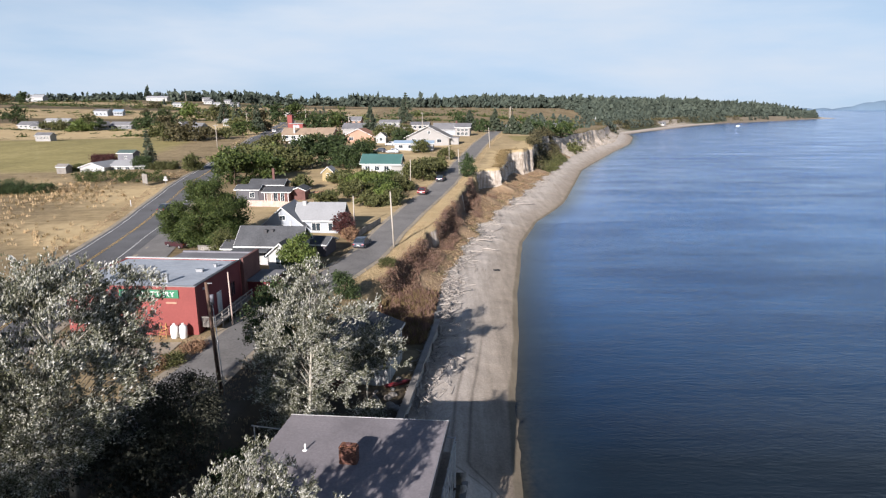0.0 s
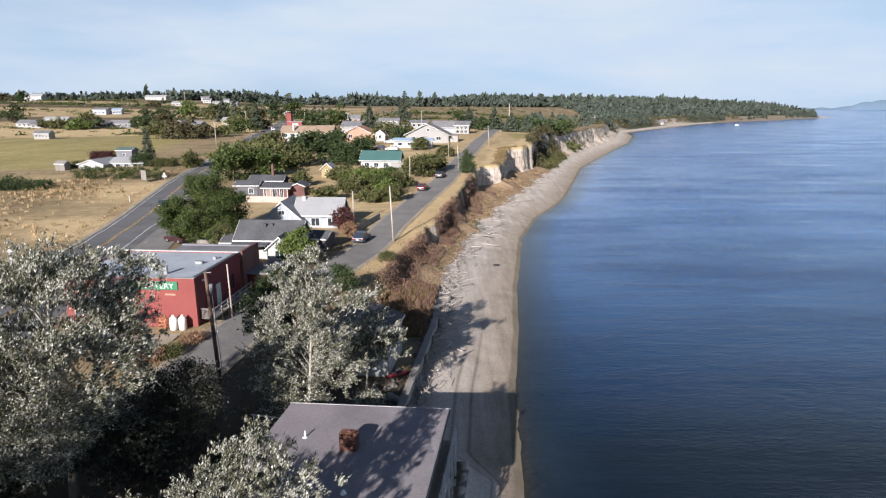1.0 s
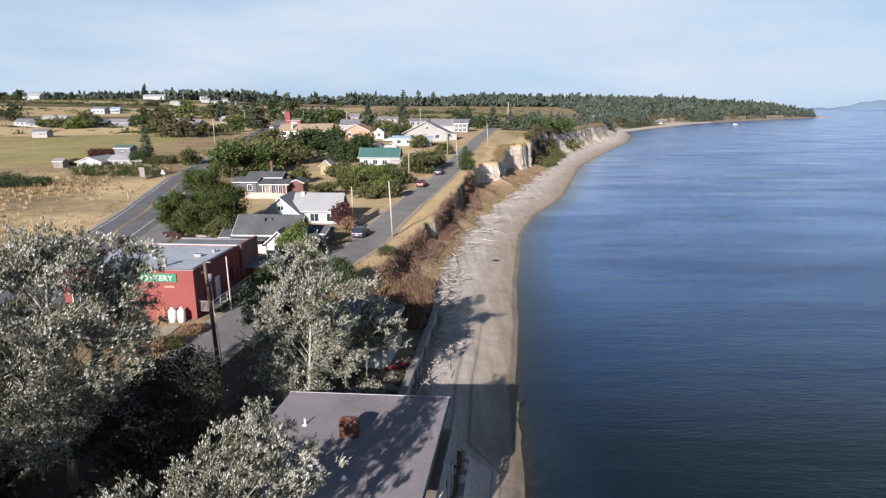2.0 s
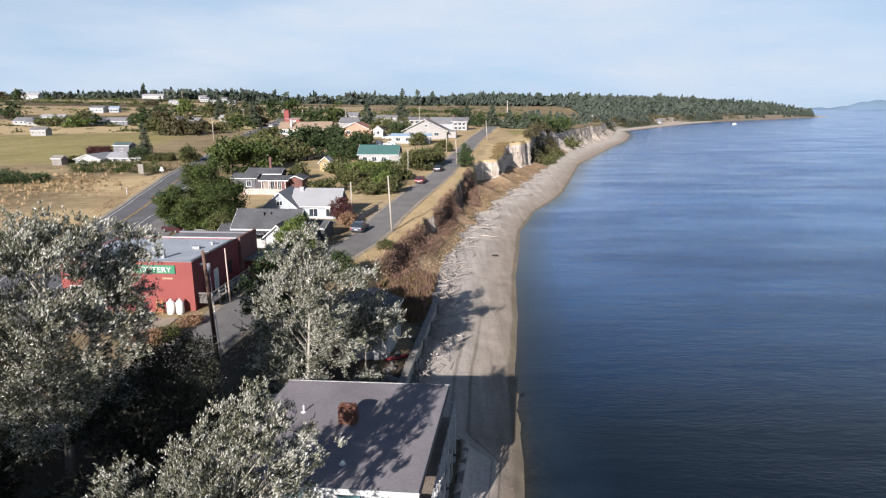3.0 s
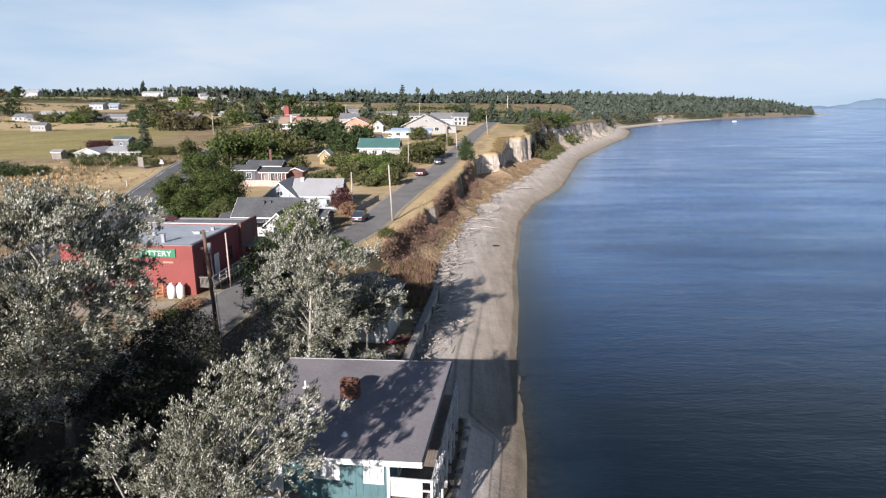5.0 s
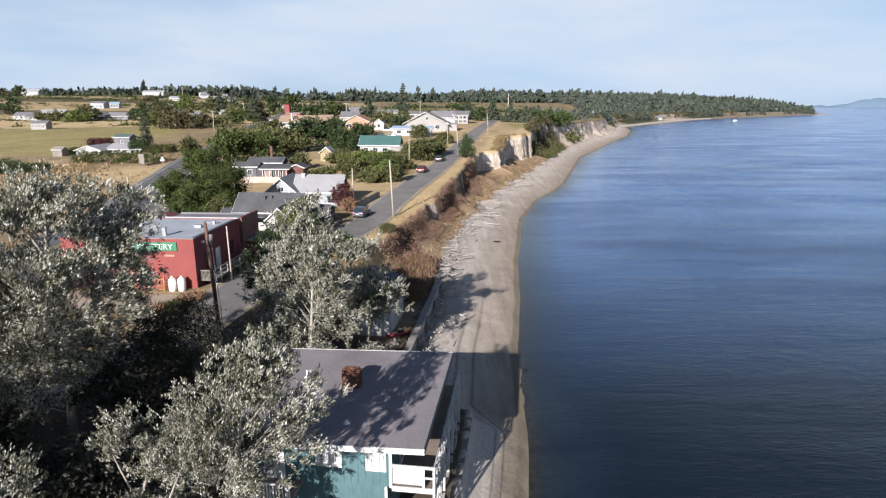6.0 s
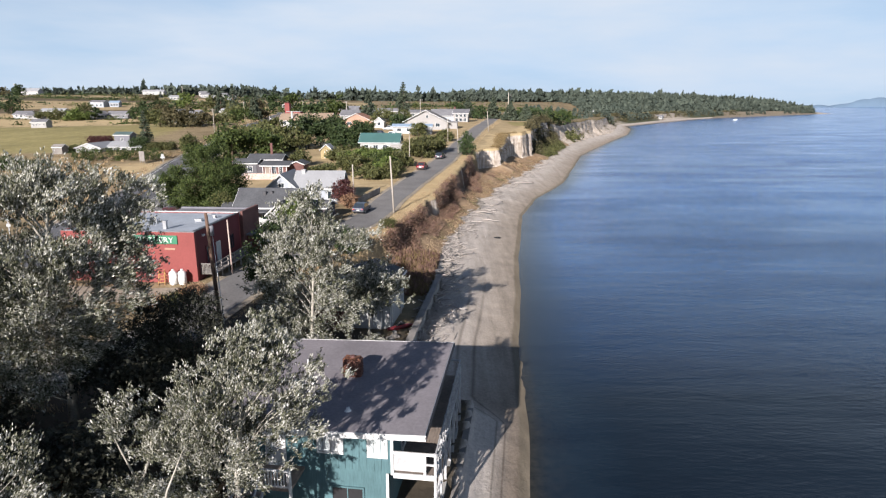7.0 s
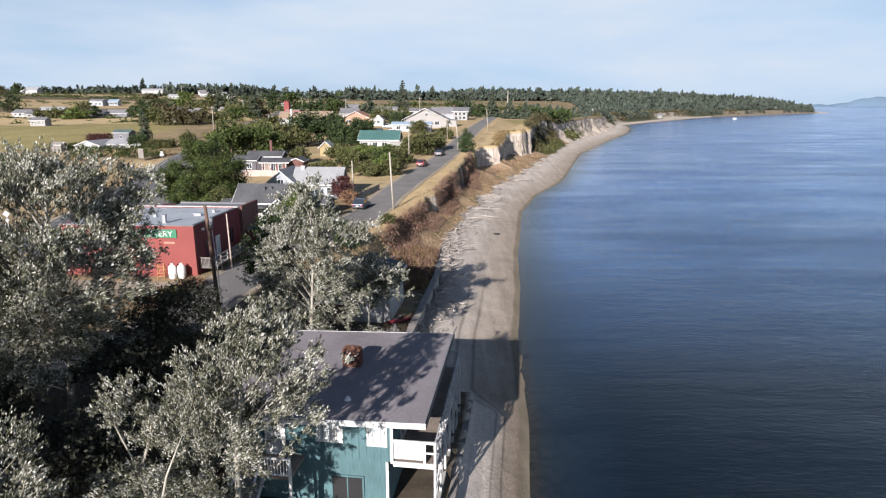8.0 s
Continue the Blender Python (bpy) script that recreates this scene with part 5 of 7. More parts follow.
# white house with dark roof, just behind the red building
h = house("house", -25, 82, -3, "white cottage with dark grey shingle roof beside the red building", z=5.5)
block(h, -3.4, 5.3, -0.7, 4.9, 2.9, 4.9, "x", "white_siding", "dark_shingle", 0.4)
block(h, 1.9, 5.1, -3.4, -0.75, 2.3, 3.7, "y", "white_siding", "dark_shingle", 0.3)
block(h, -5.7, -3.45, -0.2, 3.8, 2.2, 2.9, "x", "white_siding", "dark_shingle", 0.3)
part("porch_roof", box(-3.6, 1.6, -3.2, -1.12, 2.42, 2.55), M["dark_shingle"], h)
add_window(h, "f", -0.7, -2.6, 1.1, 1.0, 1.1)
add_window(h, "f", -0.7, -0.9, 0.1, 0.9, 2.0, "white_trim", "red_dark", "door")
add_window(h, "f", -3.4, 3.5, 0.9, 1.2, 1.0)
add_window(h, "f", -0.7, 0.8, 1.1, 1.0, 1.1)
add_window(h, "r", 5.3, 2.5, 1.0, 1.0, 1.1)
part("porch_rail", box(-3.2, 0.2, -3.1, -3.0, 0.0, 0.95), M["weathered_white"], h)
for px_ in (-3.1, -1.6, 0.1):
    part("porch_post", box(px_ - 0.06, px_ + 0.06, -3.12, -3.0, -0.6, 2.415), M["white_trim"], h)
for vx, vy in ((0.2, 1.0), (1.1, 1.2)):
    part("roof_vent", box(vx - 0.18, vx + 0.18, vy - 0.18, vy + 0.18, 3.6, 4.75), M["dark_metal"], h)
bm = tube([(3.2, 3.0, 2.5), (3.2, 3.0, 5.6)], 0.14, 8)
part("flue", bm, M["white_trim"], h)
# pale house with light roof and cross gable
h = house("house", -21.3, 102, -2, "pale grey house with light metal roof and cross gable", z=5.5)
block(h, -3.6, 4.1, -1.0, 5.0, 2.9, 5.2, "x", "pale_siding", "pale_roof", 0.45)
block(h, -8.8, -2.2, -2.4, 5.4, 2.2, 5.1, "y", "pale_siding", "pale_roof", 0.45)
add_window(h, "f", -1.0, -0.2, 0.9, 1.4, 1.3)
add_window(h, "f", -1.0, 2.6, 0.9, 1.3, 1.3)
add_window(h, "f", -2.4, -5.5, 3.0, 0.9, 0.7)
add_window(h, "f", -2.4, -6.0, 0.9, 1.2, 1.2)
add_window(h, "r", 3.9, 2.0, 1.0, 1.1, 1.2)
chimney(h, -2.6, 1.6, 4.2, 5.5, 0.6, "white_siding")
part("deck", box(-2.2, 3.8, -3.0, -1.05, -0.5, 0.15), M["grey_wood"], h)
# low dark outbuilding beside the lane
h = house("shed", -18.9, 88.6, -10, "dark timber shed with low grey roof beside the lane", "shed")
block(h, -2.2, 2.3, -2.2, 2.0, 1.8, 2.5, "x", "plum_siding", "dark_shingle", 0.3)
# grey and brick house with lean-to porch, behind its fence
h = house("house", -39, 129.5, 0, "grey and dark red house with low grey roofs", z=7.2)
block(h, -5.2, -0.4, -1.5, 3.4, 2.6, 3.3, "x", "slate_siding", "dark_shingle", 0.35)
block(h, -3.6, 3.6, 3.6, 8.6, 3.0, 3.9, "x", "plum_siding", "dark_shingle", 0.4)
block(h, 1.0, 6.4, -2.2, 3.4, 2.2, 2.8, "x", "brick_wall", "dark_shingle", 0.45)
block(h, 6.5, 9.4, -0.6, 4.4, 2.3, 2.9, "y", "brick_wall", "dark_shingle", 0.3)
part("lean_to", box(-0.2, 0.98, -1.9, 3.2, -0.6, 2.4), M["plum_siding"], h)
for px_ in (1.2, 3.0, 4.6, 6.2):
    part("porch_post", box(px_ - 0.06, px_ + 0.06, -2.6, -2.48, -0.4, 2.1), M["white_trim"], h)
add_window(h, "f", -1.5, -1.8, 0.9, 0.9, 1.1)
add_window(h, "f", -2.2, 2.1, 0.1, 0.9, 2.0, "white_trim", "deck_wood", "door")
add_window(h, "f", -2.2, 3.5, 0.2, 0.7, 1.8)
add_window(h, "f", -2.2, 4.9, 0.2, 0.7, 1.8)
chimney(h, 1.0, 6.0, 3.8, 6.3, 0.5)
# yellow garden hut
h = house("garden_hut", -29.0, 155, -8, "small yellow garden hut with pale roof", "hut", z=gz(-29, 155))
block(h, -1.5, 1.5, -1.5, 1.5, 2.1, 3.4, "y", "yellow_siding", "pale_roof", 0.35)
add_window(h, "f", -1.5, 0, 0.1, 0.8, 1.7, "white_trim", "yellow_siding", "door")
# green-roofed house
h = house("house", -16.6, 168, -4, "white house with green metal roof among shrubs", z=9.2)
block(h, -5.2, 5.2, -3.6, 3.8, 2.9, 5.0, "x", "white_siding", "green_roof", 0.5)
flat_block(h, 3.4, 7.4, -6.2, -3.0, 2.4, "cream_siding", "white_siding")
for u in (-3.6, -1.0, 1.6):
    add_window(h, "f", -3.6, u, 1.0, 1.2, 1.1)
add_window(h, "r", 5.2, 0.0, 1.0, 1.2, 1.2)
# long low white building with blue-grey roof
h = house("outbuilding", -10.5, 222, -3, "long low white building with blue-grey metal roof", "building", z=11.6)
block(h, -6.8, 7.2, -2.6, 2.6, 2.6, 3.4, "x", "white_siding", "blue_roof", 0.4)
for u in (-4.5, -1.0, 2.0):
    add_window(h, "f", -2.6, u, 1.0, 1.4, 1.0)
add_window(h, "f", -2.6, 4.5, 0.1, 1.0, 2.0, "white_trim", "glass", "door")
# big cream gabled house
h = house("house", -5.6, 240, -4, "large cream house with broad gable and grey roof", z=12.8)
block(h, -8.2, 8.2, -4.5, 11, 2.9, 6.9, "y", "cream_siding", "dun_roof", 0.9)
add_window(h, "f", -4.5, 0.6, 4.2, 0.9, 0.9)
for u in (-5.2, -1.8, 4.6):
    add_window(h, "f", -4.5, u, 0.9, 1.6, 1.2)
add_window(h, "r", 8.2, 0, 0.9, 1.8, 1.3)
flat_block(h, 8.2, 12.0, -2.0, 4.0, 2.5, "cream_siding", "grey_shingle")
# two-storey house with grey hipped roofs behind it
h = house("house", 7, 276, -6, "two-storey white house with grey roofs beside the lane", z=14.2)
block(h, -11.0, 0.0, -2, 6, 3.0, 5.6, "x", "pale_siding", "grey_shingle", 0.5)
block(h, -1.0, 5.4, -4, 6, 4.0, 5.6, "x", "cream_siding", "grey_shingle", 0.5)
for u in (0.4, 2.2, 4.0):
    add_window(h, "f", -4, u, 2.4, 1.1, 1.1)
    add_window(h, "f", -4, u, 0.6, 1.1, 1.2)
chimney(h, -1.0, 2.0, 4.6, 6.6, 0.8)
# village houses further off
h = house("house", -33.5, 250, -8, "terracotta house with broad low gable", z=13.2)
block(h, -6.4, 6.4, -4, 6, 2.3, 5.2, "y", "tan_siding", "orange_roof", 0.6)
add_window(h, "f", -4, -3, 0.8, 1.6, 1.1)
h = house("house", -24.6, 246, -5, "small white gabled cottage", z=13)
block(h, -2.0, 2.0, -2, 3, 2.4, 4.0, "y", "white_siding", "grey_shingle", 0.3)
add_window(h, "f", -2, 0, 0.9, 1.0, 1.1)
h = house("house", -57, 262, -4, "low white house with broad tan shingle roof", z=13.1)
block(h, -11, 6, -4, 6, 2.4, 5.0, "x", "white_siding", "tan_roof", 0.6)
block(h, 4, 11, -6, 5, 2.4, 5.2, "x", "tan_siding", "tan_roof", 0.5)
for u in (-9, -6, 0):
    add_window(h, "f", -4, u, 0.9, 1.5, 1.1)
part("flue", box(-6.2, -5.5, -3.2, -2.5, 2.4, 6.2), M["white_siding"], h)
h = house("house", -38, 292, -6, "low house with grey roof among trees", z=14.4)
block(h, -9, 9, -4, 5, 2.6, 5.0, "x", "cream_siding", "grey_shingle", 0.5)
add_window(h, "f", -4, -2, 0.9, 1.6, 1.1)
h = house("house", -22, 282, -6, "low white house with pale roof", z=14.4)
block(h, -6, 6, -3.5, 4, 2.6, 4.2, "x", "white_siding", "dun_roof", 0.5)
add_window(h, "f", -3.5, 1, 0.9, 1.6, 1.1)
# red fire-hall with hose tower
h = house("fire_hall", -81, 337, -4, "red hall with square tower beside the highway", "hall", z=14.2)
flat_block(h, -2.4, 5.0, -4, 6, 3.8, "red_wall", "pale_roof", 0.3, 0.15)
flat_block(h, -4.6, -2.0, 0, 2.6, 8.4, "red_wall", "red_dark", 0.3, 0.15)
add_window(h, "f", -4, 1.5, 0.1, 3.0, 3.0, "white_trim", "pale_siding", "door")
# pale two-storey house left of the highway
h = house("house", -128, 309, -20, "pale two-storey house with grey roof on the hillside", z=12.7)
block(h, -5.5, 1.5, -4, 6, 4.8, 6.9, "y", "cream_siding", "grey_shingle", 0.4)
block(h, 1.5, 8.0, -2, 5, 4.2, 6.4, "x", "pale_siding", "grey_shingle", 0.4)
add_window(h, "f", -4, -1.0, 2.6, 1.6, 1.5)
add_window(h, "f", -4, -3.5, 0.6, 1.2, 1.2)
# long white farmhouse in the fields
h = house("farmhouse", -100.2, 184, -4, "long low white farmhouse with pale grey roof", z=7.3)
block(h, -8.2, -0.6, -4.2, 6, 2.1, 3.4, "y", "white_siding", "pale_roof", 0.4)
block(h, -0.6, 9.6, -0.5, 6, 2.3, 3.6, "x", "white_siding", "pale_roof", 0.5)
for u in (1.8, 4.4, 7.2):
    add_window(h, "f", -0.5, u, 0.7, 1.3, 1.2)
add_window(h, "f", -4.2, -4.6, 0.0, 4.6, 2.0, "white_trim", "white_siding", "door")
h = house("shed", -103.2, 199, -4, "tall grey shed with green roof behind the farmhouse", "shed", z=8.4)
block(h, -2.6, 2.6, -2, 2, 4.0, 4.8, "x", "grey_wall", "sage_roof", 0.3)
add_window(h, "f", -2, 0, 2.2, 0.8, 0.8)
h = house("shed", -186.5, 286, -2, "small pale field shed with grey roof", "shed")
block(h, -3.6, 3.6, -2.2, 2.2, 2.6, 3.8, "x", "cream_siding", "grey_shingle", 0.3)
for u in (-2.4, -0.8, 0.8, 2.4):
    add_window(h, "f", -2.2, u, 1.0, 0.7, 0.9)
h = house("shed", -112.5, 179, -6, "small weathered field shed", "shed")
block(h, -1.5, 1.5, -1.3, 1.3, 1.9, 2.6, "x", "grey_wood", "grey_wood", 0.2)
FAR = ((-268, 397, -8, 14, 10, 2.8, 5.6, "white_siding", "grey_shingle"), (-258, 392, 20, 11, 9, 2.6, 5.0, "white_siding", "grey_shingle"), (-265, 423, -4, 21, 9, 3.2, 5.6, "white_siding", "pale_roof"), (-216, 388, 60, 10, 9, 3.0, 6.0, "white_siding", "grey_shingle"), (-204, 391, -3, 17, 9, 2.8, 5.6, "grey_siding", "grey_shingle"), (-284, 514, -6, 15, 10, 4.6, 6.8, "pale_siding", "grey_shingle"), (-273, 518, 10, 9, 9, 3.8, 6.0, "pale_siding", "blue_roof"),
       (-560, 850, 0, 30, 14, 7, 12, "white_siding", "pale_roof"), (-398, 862, 0, 36, 12, 5, 8.5, "white_siding", "pale_roof"), (-290, 678, 0, 15, 10, 3.5, 6, "white_siding", "pale_roof"), (-337, 880, 0, 13, 9, 5, 8, "white_siding", "grey_shingle"), (-264, 727, 0, 14, 9, 3.4, 6, "white_siding", "pale_roof"), (-248, 735, 0, 12, 9, 3.4, 6, "pale_siding", "grey_shingle"), (-300, 790, 0, 13, 9, 4, 7, "white_siding", "grey_shingle"), (-290, 830, 0, 11, 9, 4, 7, "white_siding", "grey_shingle"), (-138, 402, -10, 13, 8, 3, 5.2, "white_siding", "pale_roof"),
       (-128, 520, 0, 14, 9, 4, 6.5, "cream_siding", "tan_roof"), (-30, 350, -6, 14, 8, 3, 5, "white_siding", "grey_shingle"), (-12, 330, -6, 12, 8, 3, 5, "cream_siding", "grey_shingle"), (-58, 390, -6, 16, 9, 3, 6, "tan_siding", "grey_shingle"), (40, 345, -20, 10, 7, 3, 5, "pale_siding", "pale_roof"), (52, 372, -20, 9, 7, 3, 5, "white_siding", "grey_shingle"), (74, 420, -25, 10, 8, 3, 5, "white_siding", "grey_shingle"),
       (178, 690, -30, 14, 9, 4, 7, "white_siding", "pale_roof"), (290, 810, -35, 10, 8, 3, 5.5, "white_siding", "grey_shingle"), (640, 1290, -40, 16, 10, 4, 7, "white_siding", "grey_shingle"), (720, 1345, -40, 16, 10, 4, 7, "white_siding", "grey_shingle"), (800, 1410, -40, 16, 10, 4, 7, "white_siding", "grey_shingle"), (836, 1436, -40, 10, 8, 3, 5, "cream_siding", "grey_shingle"))
LOOKS = {"white_siding": "white", "pale_siding": "pale blue-grey", "grey_siding": "grey", "cream_siding": "cream", "tan_siding": "tan"}
for fx, fy, fr, fl, fw, fe, fg, fm, rm in FAR:
    fl, fw, fe, fg = fl * 0.8, fw * 0.8, fe * 0.85, fg * 0.8
    h = house("house", fx, fy, fr, LOOKS[fm] + " house with pitched roof on the far slope", group="distant houses")
    block(h, -fl / 2, fl / 2, -fw / 2, fw / 2, fe, fg, "x", fm, rm, 0.5)
    for u in (-0.28, 0.02, 0.3):
        add_window(h, "f", -fw / 2, u * fl, 0.9, 1.5, 1.3)

# ---- the teal beach house, close below the camera ----
bh = thing("beach_house", -0.94, 24.3, 2.4, -8.0, "two-storey teal beach house with flat roof and white deck", "house")
part("wall", box(-10.1, -1.6, 0.45, 10.7, 2.55, 4.75), M["teal_siding"], bh)
part("lower_wall", box(-10.1, -1.85, 0.5, 10.6, -0.6, 2.55), M["teal_siding"], bh)
bm = bmesh.new()
for k in range(24):
    bx = -10.0 + k * 0.355
    add_box(bm, bx - 0.02, bx + 0.02, 0.43, 0.452, 2.6, 4.7)
part("batten_siding", bm, M["teal_siding"], bh)
roof = part("roof", box(-10.6, 0.0, 0.0, 11.1, 4.76, 4.95, 0.02), M["roll_roof"], bh)
part("fascia", box(-10.66, 0.06, -0.05, -0.004, 4.68, 4.97), M["white_trim"], roof)
part("fascia", box(-10.66, 0.06, 11.104, 11.15, 4.72, 4.97), M["weathered_white"], roof)
part("gutter", box(0.004, 0.10, -0.05, 11.15, 4.74, 4.93, 0.02), M["dark_metal"], roof)
part("drip_edge", box(0.0, 0.03, 0.0, 11.1, 4.953, 4.985), M["metal"], roof)
for ob in bh.children_recursive:  # the roof falls slightly towards the lane
    for v in ob.data.vertices:
        if v.co.z > 4.2:
            v.co.z += 0.032 * v.co.x
# brick chimney, course by course
ch = part("chimney", box(-5.56, -4.64, 5.78, 6.32, 4.9, 5.98), M["mortar"], bh, "weathered orange brick chimney")
rb = random.Random(5)
brick_long = bmesh.new()
add_box(brick_long, -0.105, 0.105, -0.05, 0.05, -0.034, 0.034, 0.008)
long_me = bpy.data.meshes.new("brick")
brick_long.to_mesh(long_me)
brick_long.free()
long_me.materials.append(M["brick"])
for c in range(13):
    zz = 5.0 + c * 0.078
    for side in range(4):
        if side in (0, 1):
            n, y0 = 4, (5.77, 6.33)[side]
            for i in range(n):
                u = -5.49 + (i + 0.5 * (c % 2)) * 0.225
                if u > -4.65:
                    continue
                b = new("brick", long_me)
                b.parent = ch
                b.matrix_basis = pose(u + 0.02, y0 + rb.uniform(-0.012, 0.012), zz, 0, 0, rb.uniform(-2, 2))
        else:
            x0 = (-5.57, -4.63)[side - 2]
            for i in range(2):
                b = new("brick", long_me)
                b.parent = ch
                b.matrix_basis = pose(x0 + rb.uniform(-0.012, 0.012), 5.9 + i * 0.25 + 0.04 * (c % 2), zz, 0, 0, 90 + rb.uniform(-2, 2))
part("cap", box(-5.52, -4.68, 5.82, 6.28, 5.98, 6.05), M["mortar"], ch)
part("flue", tube([(-5.1, 6.05, 5.9), (-5.1, 6.05, 6.12)], 0.14, 10), M["brick_wall"], ch)
ch.location.z = -0.16
for vx, vy, r_, h_ in ((-8.1, 7.0, 0.05, 0.42), (-4.2, 2.0, 0.10, 0.16), (-7.2, 2.6, 0.06, 0.3)):
    bm = tube([(vx, vy, 4.9), (vx, vy, 4.95 + h_)], r_, 8)
    add_tube(bm, [(vx, vy, 4.94), (vx, vy, 4.99)], [0.2, r_ + 0.02], 10)
    part("vent_pipe", bm, M["white_plastic"], roof).location.z = 0.032 * vx
# windows and door on the front wall
add_window(bh, "f", 0.45, -2.35, 3.45, 0.82, 0.95, "white_trim", "pale_glass")
add_window(bh, "f", 0.45, -4.35, 3.5, 0.5, 0.85, "white_trim", "white_trim")
add_window(bh, "f", 0.45, -4.95, 3.5, 0.55, 0.85, "white_trim", "pale_glass")
add_window(bh, "f", 0.45, -7.4, 2.6, 0.85, 1.95, "white_trim", "white_trim", "door")
add_window(bh, "f", 0.45, -9.2, 3.4, 0.9, 0.9, "white_trim", "pale_glass")
add_window(bh, "f", 0.5, -3.9, 0.2, 1.5, 1.35, "teal_siding", "black")
for u in (3.0, 6.0, 8.8):
    add_window(bh, "r", -1.6, u, 2.7, 1.5, 1.7, "white_trim", "glass")
part("corner_board", box(-1.72, -1.58, 0.40, 0.448, 2.5, 4.72), M["white_trim"], bh)
part("corner_board", box(-1.97, -1.84, 0.45, 0.498, -0.5, 2.5), M["white_trim"], bh)
# seaward deck with posts and rails
deck = part("deck", box(-1.58, 0.42, 0.5, 11.3, 2.42, 2.56), M["deck_wood"], bh)
for k in range(13):
    part("deck_board", box(-1.56 + k * 0.152, -1.42 + k * 0.152, 0.5, 11.3, 2.565, 2.59), M["deck_wood"], deck)
part("deck_beam", box(-1.6, 0.46, 0.42, 0.495, 2.34, 2.6), M["white_trim"], bh)
part("deck_beam", box(0.425, 0.48, 0.42, 11.35, 2.34, 2.6), M["weathered_white"], bh)
part("front_panel", box(-1.56, -0.12, 0.44, 0.48, 2.75, 3.62), M["weathered_white"], bh)
part("front_rail", box(-1.6, 0.46, 0.41, 0.49, 3.63, 3.76), M["white_trim"], bh)
part("front_rail", box(-0.12, 0.46, 0.42, 0.48, 3.12, 3.2), M["white_trim"], bh)
part("front_post", box(-0.14, -0.02, 0.40, 0.5, 2.6, 3.63), M["white_trim"], bh)
for k in range(7):
    py = 0.45 + k * 1.81
    part("deck_post", box(0.36, 0.48, py - 0.06, py + 0.06, -1.0, 3.78 if k < 6 else 3.4), M["weathered_white"], bh)
for zz in (3.66, 3.2, 2.78):
    part("side_rail", box(0.385, 0.455, 0.5, 11.3, zz, zz + 0.09), M["weathered_white"], bh)
for k in range(6):
    y0 = 0.45 + k * 1.81
    part("baluster", box(0.39, 0.45, y0 + 0.86, y0 + 0.95, 2.6, 3.66), M["weathered_white"], bh)
    part("brace", tube([(0.42, y0 + 0.1, 0.2), (0.42, y0 + 1.7, 2.3)], 0.045, 4), M["weathered_white"], bh)
    if k % 2 == 0:
        part("brace", tube([(0.43, y0 + 1.7, 0.2), (0.43, y0 + 0.1, 2.3)], 0.045, 4), M["weathered_white"], bh)
part("lower_rail", box(0.39, 0.45, 0.5, 11.3, 1.1, 1.2), M["weathered_white"], bh)
part("back_rail", box(-1.5, 0.46, 11.28, 11.34, 3.6, 3.7), M["weathered_white"], bh)
part("patio", box(-1.9, 0.5, -2.5, 11.2, -0.35, -0.05), M["concrete"], bh)
# landing with white pickets on the front, and its stair
land = part("landing", box(-9.0, -6.0, -1.35, 0.44, 2.40, 2.55), M["deck_wood"], bh)
for ra, rb_end in ((-9.05, -8.3), (-7.3, -5.95)):
    part("landing_rail", box(ra, rb_end, -1.42, -1.34, 3.42, 3.52), M["white_trim"], land)
    part("landing_rail", box(ra, rb_end, -1.41, -1.35, 2.62, 2.7), M["white_trim"], land)
for k in (*range(5), *range(12, 21)):
    part("picket", box(-9.0 + k * 0.15, -8.95 + k * 0.15, -1.40, -1.36, 2.66, 3.45), M["white_trim"], land)
for lx in (-9.0, -6.0):
    part("landing_post", box(lx - 0.06, lx + 0.06, -1.44, -1.32, -0.6, 3.6), M["white_trim"], land)
for k in range(12):
    part("stair_tread", box(-8.25, -7.35, -1.7 - k * 0.26, -1.42 - k * 0.26, 2.3 - k * 0.2, 2.35 - k * 0.2), M["grey_wood"], bh)
for sx_ in (-8.3, -7.3):
    part("stair_string", tube([(sx_, -1.36, 2.42), (sx_, -4.55, 0.0)], 0.08, 4), M["white_trim"], bh)
    part("stair_rail", tube([(sx_, -1.36, 3.5), (sx_, -4.55, 1.0)], 0.05, 4), M["white_trim"], bh)

# ---- red pottery building ----
rbz = 5.3
rb_ = thing("shop_building", -23.5, 55.1, rbz, -4.4, "red flat-roofed pottery shop with green sign", "building")
part("front_wall", box(-13.2, 0, 0, 0.3, -0.6, 5.0), M["red_wall"], rb_)
# seaward wall turned from the sun, its shade put into the darker red
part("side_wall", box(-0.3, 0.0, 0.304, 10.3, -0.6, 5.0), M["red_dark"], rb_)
part("side_wall", box(-13.2, -12.9, 0.304, 10.3, -0.6, 5.0), M["red_wall"], rb_)
part("back_wall", box(-13.2, 0.0, 10.3, 10.6, -0.6, 5.06), M["red_wall"], rb_)
rroof = part("roof_deck", box(-12.88, -0.32, 0.32, 10.28, 4.5, 4.82), M["membrane"], rb_)
part("parapet_cap", box(-13.24, 0.04, -0.04, 0.34, 5.004, 5.05), M["pale_roof"], rb_)
part("parapet_cap", box(-0.34, 0.04, 0.345, 10.25, 5.004, 5.05), M["dark_metal"], rb_)
part("parapet_cap", box(-13.24, 0.04, 10.26, 10.64, 5.064, 5.12), M["white_trim"], rb_)
part("annex_wall", box(-9.0, 0.35, 10.65, 15.4, -0.6, 4.55), M["brick_wall"], rb_)
part("annex_roof", box(-9.0, 0.3, 10.7, 15.35, 4.56, 4.62), M["grey_shingle"], rb_)
